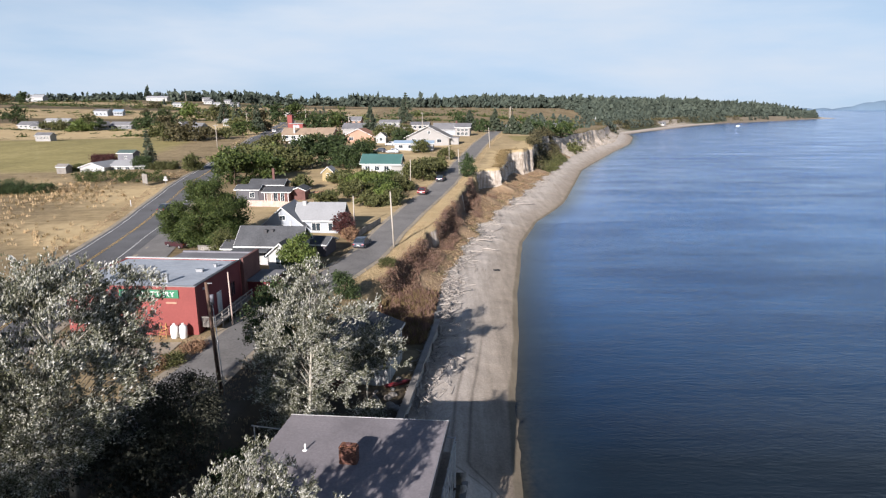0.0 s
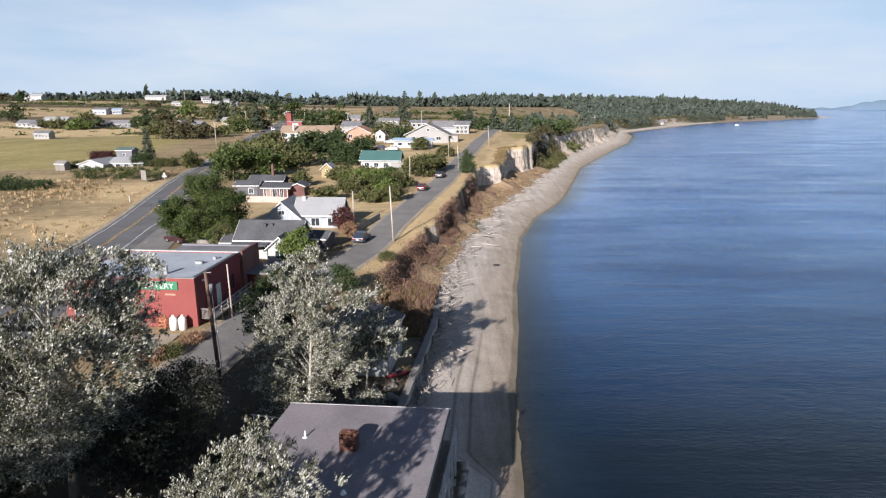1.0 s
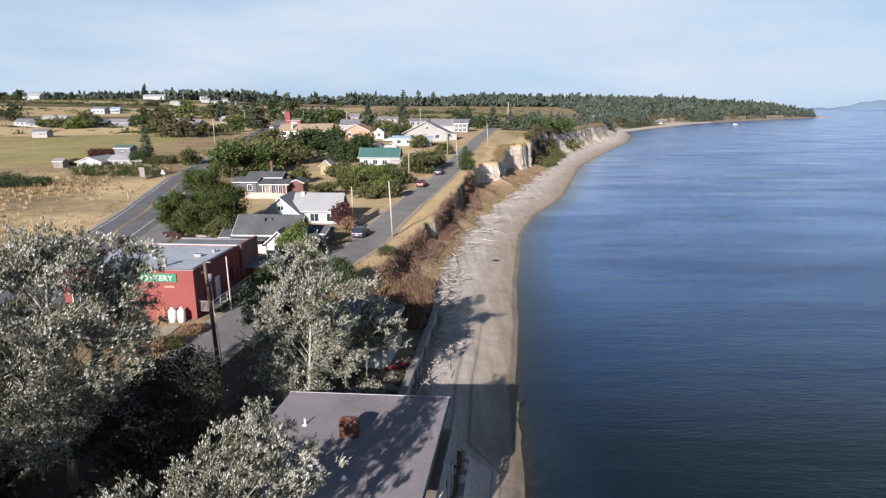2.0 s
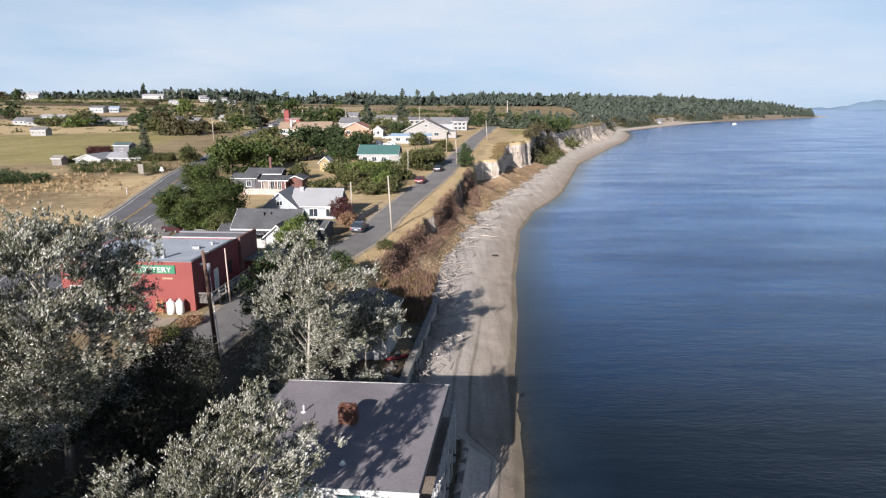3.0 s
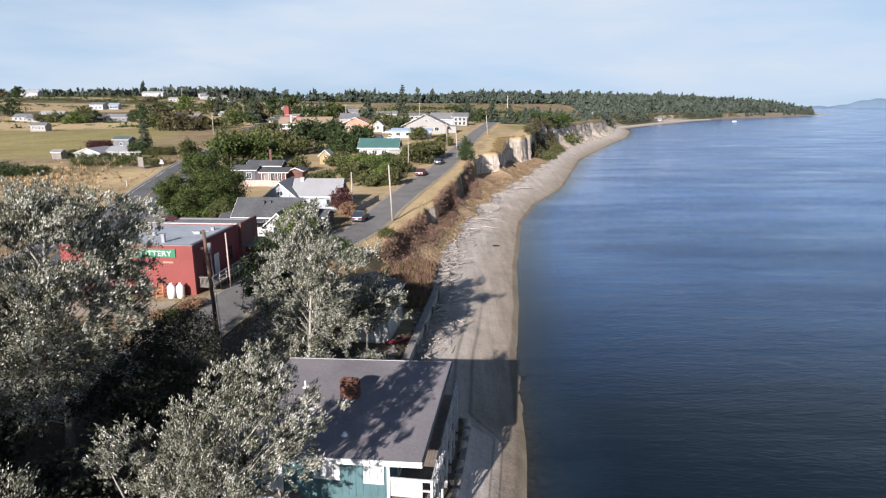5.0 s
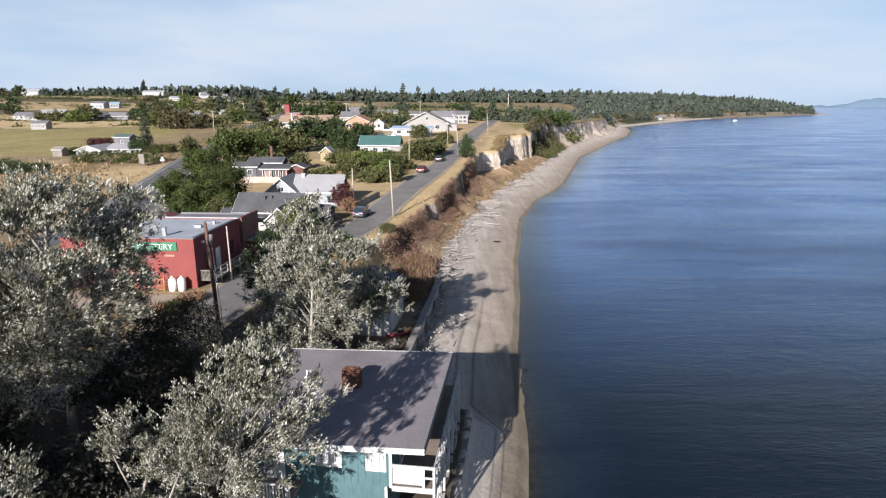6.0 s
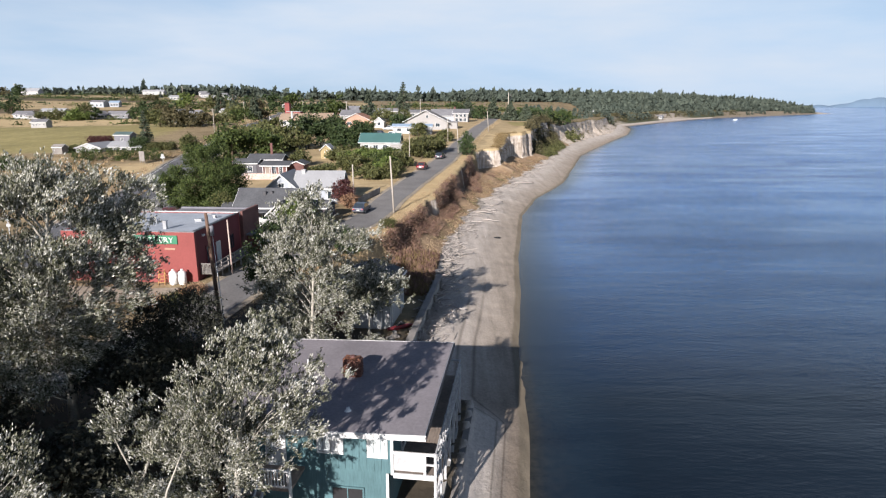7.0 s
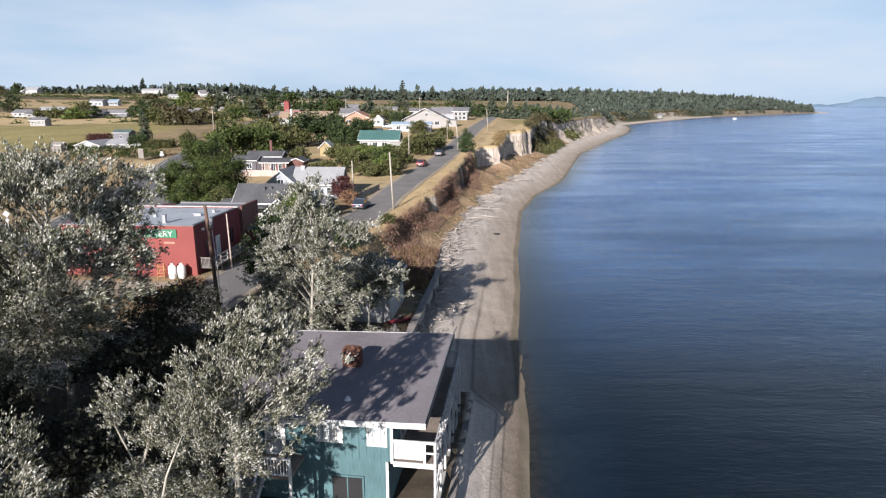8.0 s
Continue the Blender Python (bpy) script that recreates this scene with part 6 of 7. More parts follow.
part("annex_parapet", box(0.06, 0.36, 10.65, 15.4, 4.56, 5.15), M["brick_wall"], rb_)
part("annex_parapet", box(-9.0, 0.05, 15.1, 15.4, 4.56, 4.8), M["grey_wall"], rb_)
part("lean_to", box(0.37, 2.9, 11.5, 15.6, -0.6, 2.3), M["red_dark"], rb_)
part("lean_to_roof", box(0.4, 3.3, 11.1, 16.0, 2.305, 2.45), M["grey_shingle"], rb_)
for vx, vy, hh, ww in ((-3.6, 1.6, 0.75, 0.32), (-6.2, 4.6, 0.3, 0.3), (-2.2, 5.6, 0.22, 0.7), (-1.4, 7.6, 0.25, 0.25), (-8.6, 6.0, 0.4, 0.35)):
    bm = box(vx - ww / 2, vx + ww / 2, vy - 0.16, vy + 0.16, 4.8, 4.82 + hh)
    add_box(bm, vx - ww / 2 - 0.05, vx + ww / 2 + 0.05, vy - 0.21, vy + 0.21, 4.82 + hh, 4.9 + hh)
    part("roof_vent", bm, M["metal"], rroof)
rroof.location.z = 0.14
part("skylight", box(-9.9, -7.2, 2.2, 3.4, 4.83, 5.05, 0.03), M["glass"], rroof)
bm = bmesh.new()
for k in range(1, 7):
    add_box(bm, -12.8, -0.35, k * 1.55 - 0.02, k * 1.55 + 0.02, 4.821, 4.826)
part("roof_seams", bm, M["pale_roof"], rroof)
add_window(rb_, "r", 0.0, 2.6, 1.5, 0.9, 1.6, "red_dark", "glass")
add_window(rb_, "r", 0.0, 4.8, 0.9, 0.8, 2.1, "white_trim", "pale_glass", "door")
add_window(rb_, "r", 0.0, 8.2, 1.6, 0.9, 1.5, "red_dark", "glass")
add_window(rb_, "f", 0.0, -9.6, 0.1, 1.0, 2.1, "white_trim", "glass", "door")
add_window(rb_, "f", 0.0, -11.6, 1.1, 1.4, 1.3)
part("signboard", box(-7.6, -1.65, -0.1, -0.004, 3.85, 4.68, 0.02), M["sign_green"], rb_, "dark green signboard with white letters")


def lettering(text, size, parent, x, y, z, material):
    cu = bpy.data.curves.new("lettering", "FONT")
    cu.body, cu.size, cu.align_x, cu.extrude = text, size, "RIGHT", 0.01
    ob = bpy.data.objects.new("lettering", cu)
    scene.collection.objects.link(ob)
    bpy.context.view_layer.update()
    me = bpy.data.meshes.new_from_object(ob.evaluated_get(bpy.context.evaluated_depsgraph_get()))
    bpy.data.objects.remove(ob)
    me.materials.clear()
    me.materials.append(material)
    k = new("lettering", me)
    k.parent = parent
    k.matrix_basis = pose(x, y, z, 90, 0, 0) @ Matrix.Diagonal((1.12, 1, 1, 1))


lettering("OVE POTTERY", 0.74, rb_, -2.0, -0.125, 4.0, M["paint_white"])
part("small_plate", box(-3.0, -1.95, -0.03, -0.004, 3.28, 3.46), M["tan_siding"], rb_)
for lx in (-5.8, -4.4, -3.0):
    part("sign_lamp", tube([(lx, 0.0, 4.95), (lx, -0.35, 5.2), (lx, -0.45, 4.95)], [0.025, 0.025, 0.07], 6), M["dark_metal"], rb_)
part("flood_lamp", box(0.0, 0.22, 1.5, 1.8, 4.3, 4.5, 0.03), M["white_plastic"], rb_)
ramp_ = part("walkway", box(0.05, 1.5, 0.6, 10.0, 0.75, 0.9), M["grey_wood"], rb_)
for k in range(7):
    part("walkway_post", box(1.40, 1.50, 0.6 + k * 1.52, 0.7 + k * 1.52, -0.6, 1.85), M["grey_wood"], ramp_)
for zz in (1.75, 1.35):
    part("walkway_rail", box(1.41, 1.49, 0.6, 10.0, zz, zz + 0.08), M["grey_wood"], ramp_)
part("landing_rail", box(0.05, 1.5, 0.52, 0.58, 1.75, 1.85), M["grey_wood"], ramp_)
for k in range(11):
    part("picket", box(0.1 + k * 0.13, 0.15 + k * 0.13, 0.53, 0.57, 0.8, 1.75), M["grey_wood"], ramp_)
BASE = rb_.matrix_world


def by_shop(x, y):
    v = BASE @ Vector((x, y, 0))
    return v.x, v.y


for k, lx in enumerate((-2.05, -1.15)):
    tx, ty = by_shop(lx, -0.75)
    tank = thing("propane_tank", tx, ty, gz(tx, ty), 0, "white upright propane tank against the red wall", "tank", "tanks by the shop")
    bm = tube([(0, 0, 0), (0, 0, 0.05), (0, 0, 0.12), (0, 0, 1.15), (0, 0, 1.3), (0, 0, 1.36)], [0.28, 0.28, 0.37, 0.37, 0.25, 0.12], 16)
    part("body", bm, M["white_plastic"], tank)
    part("valve_collar", tube([(0, 0, 1.33), (0, 0, 1.5)], 0.12, 10), M["white_plastic"], tank)
lx, ly = by_shop(-3.2, -0.6)
lad = thing("stepladder", lx, ly, gz(lx, ly), 4, "orange wooden stepladder leaning by the wall", "ladder")
for s in (-0.3, 0.3):
    part("rail", tube([(s, -0.35, 0), (s * 0.8, 0, 1.5)], 0.045, 4), M["rust_wood"], lad)
    part("rail", tube([(s, 0.35, 0), (s * 0.8, 0, 1.5)], 0.035, 4), M["rust_wood"], lad)
for k in range(4):
    part("tread", box(-0.27, 0.27, -0.33 + k * 0.08, -0.2 + k * 0.08, 0.25 + k * 0.3, 0.29 + k * 0.3), M["rust_wood"], lad)

# ---- small cottage and yard behind the poplar ----
cot = thing("cottage", -7.2, 53.5, gz(-6, 53) - 0.2, -8, "small white cottage with grey roof above the bulkhead", "house")
block(cot, -2.6, 2.9, -2.8, 3.4, 3.9, 4.9, "y", "white_siding", "dark_shingle", 0.25)
for u in (-1.8, 0.2, 2.2):
    add_window(cot, "r", 2.9, u, 2.2, 0.8, 1.1)
add_window(cot, "f", -2.8, -0.6, 2.0, 1.1, 1.1)
add_window(cot, "f", -2.8, 1.6, 0.2, 0.9, 2.0, "white_trim", "weathered_white", "door")
for py in (-2.4, 1.4):
    part("downpipe", tube([(3.02, py, -0.4), (3.02, py, 3.7)], 0.04, 6), M["white_trim"], cot)
sh = thing("shed", -10.0, 52.0, gz(-10, 52), -12, "rust brown timber shed under the poplar", "shed")
block(sh, -1.4, 1.4, -1.6, 1.6, 2.0, 2.6, "x", "brick_wall", "dark_shingle", 0.2)
kay = thing("kayak", -3.9, 50.6, gz(-3.9, 50.6) + 0.05, 30, "red plastic kayak lying by the bulkhead", "kayak")
M["red_plastic"] = surface("red_plastic", (0.12, 0.014, 0.018), 0.35, 0.1, 5, 0.8, 0.02)
part("hull", tube([(-1.3, 0, 0.16), (-1.1, 0, 0.1), (-0.4, 0, 0.06), (0.4, 0, 0.06), (1.1, 0, 0.1), (1.3, 0, 0.16)], [0.03, 0.15, 0.25, 0.25, 0.15, 0.03], 10), M["red_plastic"], kay)
part("seat_rim", tube([(-0.4, 0, 0.33), (0.4, 0, 0.33)], [0.14, 0.14], 8), M["black"], kay)
rd = random.Random(9)
for k in range(22):
    jx, jy = -4.6 + rd.uniform(-1.2, 1.5), 47.5 + rd.uniform(-2, 4.5)
    st = thing("boulder", jx, jy, gz(jx, jy) + 0.08, rd.uniform(0, 360), "rounded garden boulder in the yard", "rock", "boulders in the yard")
    bm = bmesh.new()
    bmesh.ops.create_icosphere(bm, subdivisions=2, radius=rd.uniform(0.15, 0.4))
    for v in bm.verts:
        v.co *= 1 + 0.25 * noise.noise(v.co * 3 + Vector((k, 0, 0)))
        v.co.z *= 0.7
    part("stone", bm, M["rock"], st)
tab = thing("picnic_table", -13.0, 44.2, gz(-13.0, 44.2), 20, "weathered grey picnic table in the shade", "table")
part("tabletop", box(-0.9, 0.9, -0.38, 0.38, 0.7, 0.76), M["grey_wood"], tab)
for s in (-1, 1):
    part("bench", box(-0.9, 0.9, s * 0.72 - 0.13, s * 0.72 + 0.13, 0.42, 0.47), M["grey_wood"], tab)
    part("leg", tube([(s * 0.6, -0.75, 0), (s * 0.6, 0.2, 0.7)], 0.05, 4), M["grey_wood"], tab)
    part("leg", tube([(s * 0.6, 0.75, 0), (s * 0.6, -0.2, 0.7)], 0.05, 4), M["grey_wood"], tab)
rail = thing("handrail", -13.2, 38.3, gz(-12.5, 38.3), -6, "white pipe handrail of the garden path", "handrail")
hz = 1.3
part("rail", tube([(0, 0, hz + 0.9), (4.2, -0.3, hz + 0.75)], 0.05, 6), M["white_trim"], rail)
for k in range(3):
    part("post", tube([(0.2 + k * 1.9, -0.02 - k * 0.14, -1.0), (0.2 + k * 1.9, -0.02 - k * 0.14, hz + 0.87)], 0.045, 6), M["white_trim"], rail)

# ---- bulkheads ----
bw = tagged(new("bulkhead"), "grey timber and concrete bulkhead above the beach", "bulkhead")
P0, P1 = Vector((-3.3, 43.5, 0)), Vector((-0.35, 67.0, 0))
ang = math.degrees(math.atan2((P1 - P0).y, (P1 - P0).x))
bw.matrix_world = pose(P0.x, P0.y, 0, 0, 0, ang)
ln_ = (P1 - P0).length
part("wall", box(0, ln_, -0.18, 0.22, 0.2, 2.55, 0.03), M["concrete"], bw)
part("cap_log", box(-0.1, ln_ + 0.1, -0.34, 0.32, 2.555, 2.78, 0.06), M["grey_wood"], bw)
for k in range(5):
    part("pile", tube([(1.6 + k * 5.2, -0.38, 0.2), (1.6 + k * 5.2, -0.36, 2.3 + 0.2 * rd.random())], [0.17, 0.14], 8), M["grey_wood"], bw)
bw2 = tagged(new("bulkhead"), "low grey concrete seawall below the deck", "bulkhead")
bw2.matrix_world = pose(-0.94, 24.3, 0, 0, 0, -8.0)
part("wall", box(0.85, 1.15, -14, 12.6, -0.2, 1.95, 0.03), M["concrete"], bw2)
part("cap", box(0.80, 1.2, -14, 12.6, 1.954, 2.06, 0.02), M["grey_wood"], bw2)

# ---- driftwood ----
LOGS = []
for seed in range(6):
    r3 = random.Random(40 + seed)
    bm = bmesh.new()
    n = 6
    pts = [(-0.5 + i / (n - 1), r3.uniform(-0.025, 0.025), r3.uniform(-0.015, 0.015)) for i in range(n)]
    add_tube(bm, pts, [0.036 * (1.1 - 0.5 * i / (n - 1)) * r3.uniform(0.85, 1.1) for i in range(n)], 8)
    if seed % 2:
        add_tube(bm, [pts[3], (0.2, 0.12, 0.06)], [0.018, 0.008], 5)
    if seed == 2:
        for a in range(5):
            add_tube(bm, [pts[0], (-0.56, 0.09 * math.cos(a * 1.3), 0.09 * math.sin(a * 1.3))], [0.03, 0.01], 5)
    me = bpy.data.meshes.new("driftwood_log")
    bm.to_mesh(me)
    bm.free()
    me.materials.append(M["drift"])
    LOGS.append(me)
rl = random.Random(17)


def drift_log(x, y, length, turn, lift=0.0):
    ob = new("driftwood_log", rl.choice(LOGS))
    k = length * rl.uniform(0.7, 1.3) if length < 3 else length
    ob.matrix_world = pose(x, y, gz(x, y) + 0.03 * k * 0.8 + lift, rl.uniform(0, 360), rl.uniform(-4, 4), turn) @ Matrix.Diagonal((length, k, k, 1))
    tagged(ob, "bleached grey driftwood log on the upper beach", "driftwood", "driftwood along the bluff")


for k in range(140):
    ly = rl.uniform(46, 84)
    lx = float(bluff_foot(ly)) + abs(rl.gauss(0, 1.2)) + 0.1
    drift_log(lx, ly, rl.uniform(0.6, 2.5), rl.choice((78, 70, 95, 40, 120)) + rl.gauss(0, 16), rl.uniform(0, 0.3))
for k in range(150):
    ly = 84 + 150 * rl.random() ** 1.4
    lx = float(bluff_foot(ly)) + abs(rl.gauss(0, 1.6)) - 0.4
    drift_log(lx, ly, rl.uniform(0.9, 2.8), 66 + rl.gauss(0, 24), rl.uniform(0, 0.15))
for lx, ly, ll, tt in ((7.6, 116, 5.2, -22), (9.2, 110, 3.0, -12), (6.2, 107.5, 2.6, -5), (0.6, 74, 4.6, 68), (-0.8, 70, 4.2, 62), (1.4, 60, 2.4, -40), (7.4, 122, 4.5, 40), (22.5, 163, 6.0, 20), (12, 128, 5.0, 55)):
    drift_log(lx, ly, ll, tt, 0.1)

# ---- poles and wires ----


def pole(x, y, h_, r_, mat, label, lean=(0.0, 0.0), arm=False, can=False, group="utility poles"):
    z = gz(x, y)
    t = thing("utility_pole", x, y, z, 0, label, "pole", group)
    part("shaft", tube([(0, 0, -0.4), (lean[0] * 0.5, lean[1] * 0.5, h_ * 0.5), (lean[0], lean[1], h_)], [r_, r_ * 0.85, r_ * 0.7], 10), M[mat], t)
    if arm:
        part("crossarm", box(lean[0] - 1.0, lean[0] + 1.0, lean[1] - 0.14, lean[1] - 0.03, h_ - 0.55, h_ - 0.42), M["grey_wood"], t)
        for k in (-0.85, -0.3, 0.85):
            part("insulator", tube([(lean[0] + k, lean[1] - 0.08, h_ - 0.42), (lean[0] + k, lean[1] - 0.08, h_ - 0.24)], [0.05, 0.03], 6), M["white_plastic"], t)
    if can:
        part("transformer", tube([(lean[0] + 0.38, lean[1] - 0.1, h_ - 1.7), (lean[0] + 0.38, lean[1] - 0.1, h_ - 0.95)], 0.14, 12), M["grey_wall"], t)
        part("conduit", tube([(lean[0] * 0.9 + 0.3, lean[1], h_ - 1.8), (0.25, -0.02, 1.0), (0.23, 0, 0)], 0.035, 6), M["metal"], t)
        part("bracket", box(lean[0] + 0.05, lean[0] + 0.45, lean[1] - 0.05, lean[1] + 0.05, h_ - 0.1, h_ - 0.04), M["metal"], t)
    return t


pole(-17.0, 43.0, 9.0, 0.17, "pole_wood", "dark wooden utility pole with transformer beside the lane", (-0.55, 0.4), False, True)
pole(-21.2, 58.0, 5.6, 0.09, "fence_wood", "slim wooden pole beside the red shop", (-0.1, 0))
pole(-7.5, 92.2, 8.7, 0.15, "pale_pole", "pale wooden utility pole at the lane's edge", (-0.45, 0.1))
pole(-15.4, 104.0, 5.8, 0.14, "pale_pole", "short pale wooden pole by the pale house", (-0.05, 0))
pole(4.7, 165, 6.8, 0.14, "pale_pole", "pale wooden pole at the bluff edge", (-0.4, 0))
pole(-7.7, 146, 6.5, 0.12, "pale_pole", "pale wooden pole beside the lane", (0, 0))
pole(2.2, 195, 7.2, 0.14, "pale_pole", "pale wooden pole beside the lane", (-0.15, 0))
pole(17.7, 227, 7.4, 0.15, "pale_pole", "pale wooden pole at the lane's edge", (-0.6, 0))
pole(32.0, 292, 13.0, 0.22, "pale_pole", "tall pale pole at the end of the lane", (0, 0))
pole(33.6, 296, 12.0, 0.16, "grey_wood", "tall grey pole at the end of the lane", (0, 0))
pole(-88, 237, 9.0, 0.16, "pale_pole", "wooden utility pole beside the highway", (0, 0), True)
pole(-111, 347, 9.8, 0.17, "pale_pole", "wooden utility pole beside the highway", (0, 0), True)
pole(-122, 405, 10, 0.18, "pale_pole", "wooden utility pole beside the highway", (0, 0), True)
pole(-94, 420, 9, 0.18, "pale_pole", "wooden utility pole beside the highway", (0, 0), True)
pole(-10, 300, 10, 0.18, "pale_pole", "wooden utility pole among the houses", (0, 0), True)
pole(-46, 300, 9, 0.18, "pale_pole", "wooden utility pole among the houses", (0, 0), True)
pole(-480, 700, 14, 0.3, "pale_pole", "wooden utility pole on the far field", (0, 0), True)
pole(-300, 720, 14, 0.3, "pale_pole", "wooden utility pole on the far field", (0, 0), True)

# ---- vehicles ----
PAINTS = {n: glassy("paint_" + n, c, 0.28) for n, c in (("blue", (0.035, 0.045, 0.07)), ("red", (0.16, 0.015, 0.018)), ("dark", (0.03, 0.035, 0.05)), ("silver", (0.42, 0.43, 0.45)), ("white", (0.7, 0.7, 0.7)), ("maroon", (0.045, 0.014, 0.018)))}
LAMP_RED = glassy("lamp_red", (0.4, 0.01, 0.01), 0.2)


def vehicle(x, y, heading, paint, label, length=4.5, tall=1.5, kind="car"):
    """A car whose nose points along the heading, in degrees from +y to the left."""
    c = thing("car", x, y, gz(x, y) + 0.07, heading, label, "car", "parked cars")
    L, W = length / 2, 0.88
    if kind == "pickup":
        prof = [(-L, 0.35), (L, 0.35), (L, 0.85), (L - 0.1, 1.0), (L * 0.42, 1.08), (L * 0.2, tall), (-L * 0.12, tall), (-L * 0.18, 1.0), (-L, 1.0)]
        glass = [(L * 0.40, 1.10), (L * 0.2, tall - 0.08), (-L * 0.10, tall - 0.08), (-L * 0.12, 1.10)]
    else:
        prof = [(-L, 0.38), (-L + 0.1, 0.28), (L - 0.1, 0.28), (L, 0.42), (L - 0.02, 0.72), (L - 0.25, 0.82), (L * 0.42, 0.95), (L * 0.1, tall), (-L * 0.5, tall), (-L * 0.86, 0.98), (-L + 0.02, 0.88)]
        glass = [(L * 0.38, 0.98), (L * 0.09, tall - 0.07), (-L * 0.48, tall - 0.07), (-L * 0.80, 0.99)]
    turn = Matrix(((0, 1, 0, 0), (1, 0, 0, 0), (0, 0, 1, 0), (0, 0, 0, 1)))

    def shell(pr, w, mat, nm):
        bm = bmesh.new()
        add_prism(bm, pr, -w, w)
        for v in bm.verts:
            if v.co.z > 1.0:
                v.co.y *= 0.84
        bmesh.ops.transform(bm, matrix=turn, verts=bm.verts[:])
        bmesh.ops.recalc_face_normals(bm, faces=bm.faces[:])
        bmesh.ops.bevel(bm, geom=bm.edges[:], offset=0.045, segments=2, affect="EDGES", profile=0.6)
        return part(nm, bm, mat, c)
    shell(prof, W, PAINTS[paint], "body")
    side = bmesh.new()
    for s in (-1, 1):
        vs = [side.verts.new((s * (W * (0.86 if z > 1.2 else 0.985) + 0.012), yy, z)) for yy, z in glass]
        side.faces.new(vs if s > 0 else vs[::-1])
    part("side_glass", side, M["glass"], c)
    (ax, az), (bx, bz) = (prof[4], prof[5]) if kind == "pickup" else (prof[6], prof[7])
    (cx, cz), (dx, dz) = (prof[6], prof[7]) if kind == "pickup" else (prof[8], prof[9])
    for nm, (p, q), s in (("windscreen", ((ax, az), (bx, bz)), 1), ("rear_glass", ((dx, dz), (cx, cz)), -1)):
        bm = bmesh.new()
        e, f = (p[0] * 0.9 + q[0] * 0.1, p[1] * 0.9 + q[1] * 0.1), (p[0] * 0.1 + q[0] * 0.9, p[1] * 0.1 + q[1] * 0.9)
        vs = [bm.verts.new((sx, yy + 0.02 * s, z + 0.02)) for sx, (yy, z) in ((-0.72, e), (0.72, e), (0.64, f), (-0.64, f))]
        bm.faces.new(vs)
        part(nm, bm, M["glass"], c)
    for s in (-1, 1):
        part("tail_lamp", box(s * 0.72 - 0.12, s * 0.72 + 0.12, -L - 0.012, -L + 0.05, 0.68, 0.84, 0.01), LAMP_RED, c)
        part("headlamp", box(s * 0.66 - 0.16, s * 0.66 + 0.16, L - 0.1, L + 0.006, 0.6, 0.72, 0.01), M["white_plastic"], c)
        for f in (-0.6, 0.62):
            wh = part("wheel", tube([(s * 0.70, f * L, 0.32), (s * 0.90, f * L, 0.32)], 0.32, 16), M["tyre"], c)
            part("rim", tube([(s * 0.895, f * L, 0.32), (s * 0.91, f * L, 0.32)], 0.2, 12), M["metal"], wh)
    part("rear_bumper", box(-0.8, 0.8, -L - 0.03, -L + 0.06, 0.36, 0.52, 0.02), M["dark_metal"], c)
    part("number_plate", box(-0.22, 0.22, -L - 0.04, -L - 0.031, 0.56, 0.68), M["white_plastic"], c)
    return c


vehicle(-12.5, 92.2, -9, "blue", "dark blue hatchback parked on the lane", 4.4, 1.55)
vehicle(-4.3, 135.8, -12, "red", "red hatchback parked beside the lane", 4.3, 1.55)
vehicle(-0.3, 153.0, -12, "dark", "dark blue car parked beside the lane", 4.6, 1.5)
vehicle(-41.6, 92.5, 60, "maroon", "dark maroon car parked under the round tree", 4.4, 1.5)
vehicle(-55.2, 119.5, -12, "dark", "dark blue car standing on the highway", 4.6, 1.6)
for k, (vx, vy, vh, vp, lab) in enumerate(((-22.0, 214, 70, "dark", "dark car parked by the low white building"), (-17.5, 212, 80, "silver", "silver car parked by the low white building"), (-29, 238, 80, "white", "white car parked among the houses"), (-20, 235, 60, "white", "white car parked among the houses"), (-60, 246, 85, "white", "white van parked by the tan-roofed house"), (-83, 318, 20, "silver", "silver car parked by the red hall"), (-90, 325, 20, "white", "white car parked by the red hall"), (48, 330, 70, "white", "white car parked on the bluff"))):
    vehicle(vx, vy, vh, vp, lab, 4.6, 1.6)

# ---- fences, signs and small things ----


def fence(x0, y0, x1, y1, h_, mat, label, boards=True, step=2.4):
    a, b = Vector((x0, y0, 0)), Vector((x1, y1, 0))
    n = max(1, int((b - a).length / step))
    root = tagged(new("fence"), label, "fence", "fences")
    root.matrix_world = pose(x0, y0, gz(x0, y0), 0, 0, math.degrees(math.atan2(y1 - y0, x1 - x0)))
    d = (b - a).length / n
    zs = [gz(*(a + (b - a) * (i / n)).xy) - gz(x0, y0) for i in range(n + 1)]
    for i in range(n + 1):
        part("post", box(i * d - 0.06, i * d + 0.06, -0.06, 0.06, zs[i] - 0.4, zs[i] + h_ + 0.08), M[mat], root)
    for i in range(n):
        for zz in (0.25, h_ - 0.12):
            part("rail", tube([(i * d, 0.05, zs[i] + zz), ((i + 1) * d, 0.05, zs[i + 1] + zz)], 0.04, 4), M[mat], root)
        if boards:
            m_ = int(d / 0.3)
            for k in range(m_):
                u = (k + 0.5) / m_
                zz = zs[i] + (zs[i + 1] - zs[i]) * u
                part("board", box(i * d + u * d - 0.135, i * d + u * d + 0.135, -0.03, 0.0, zz + 0.04, zz + h_), M[mat], root)
    return root


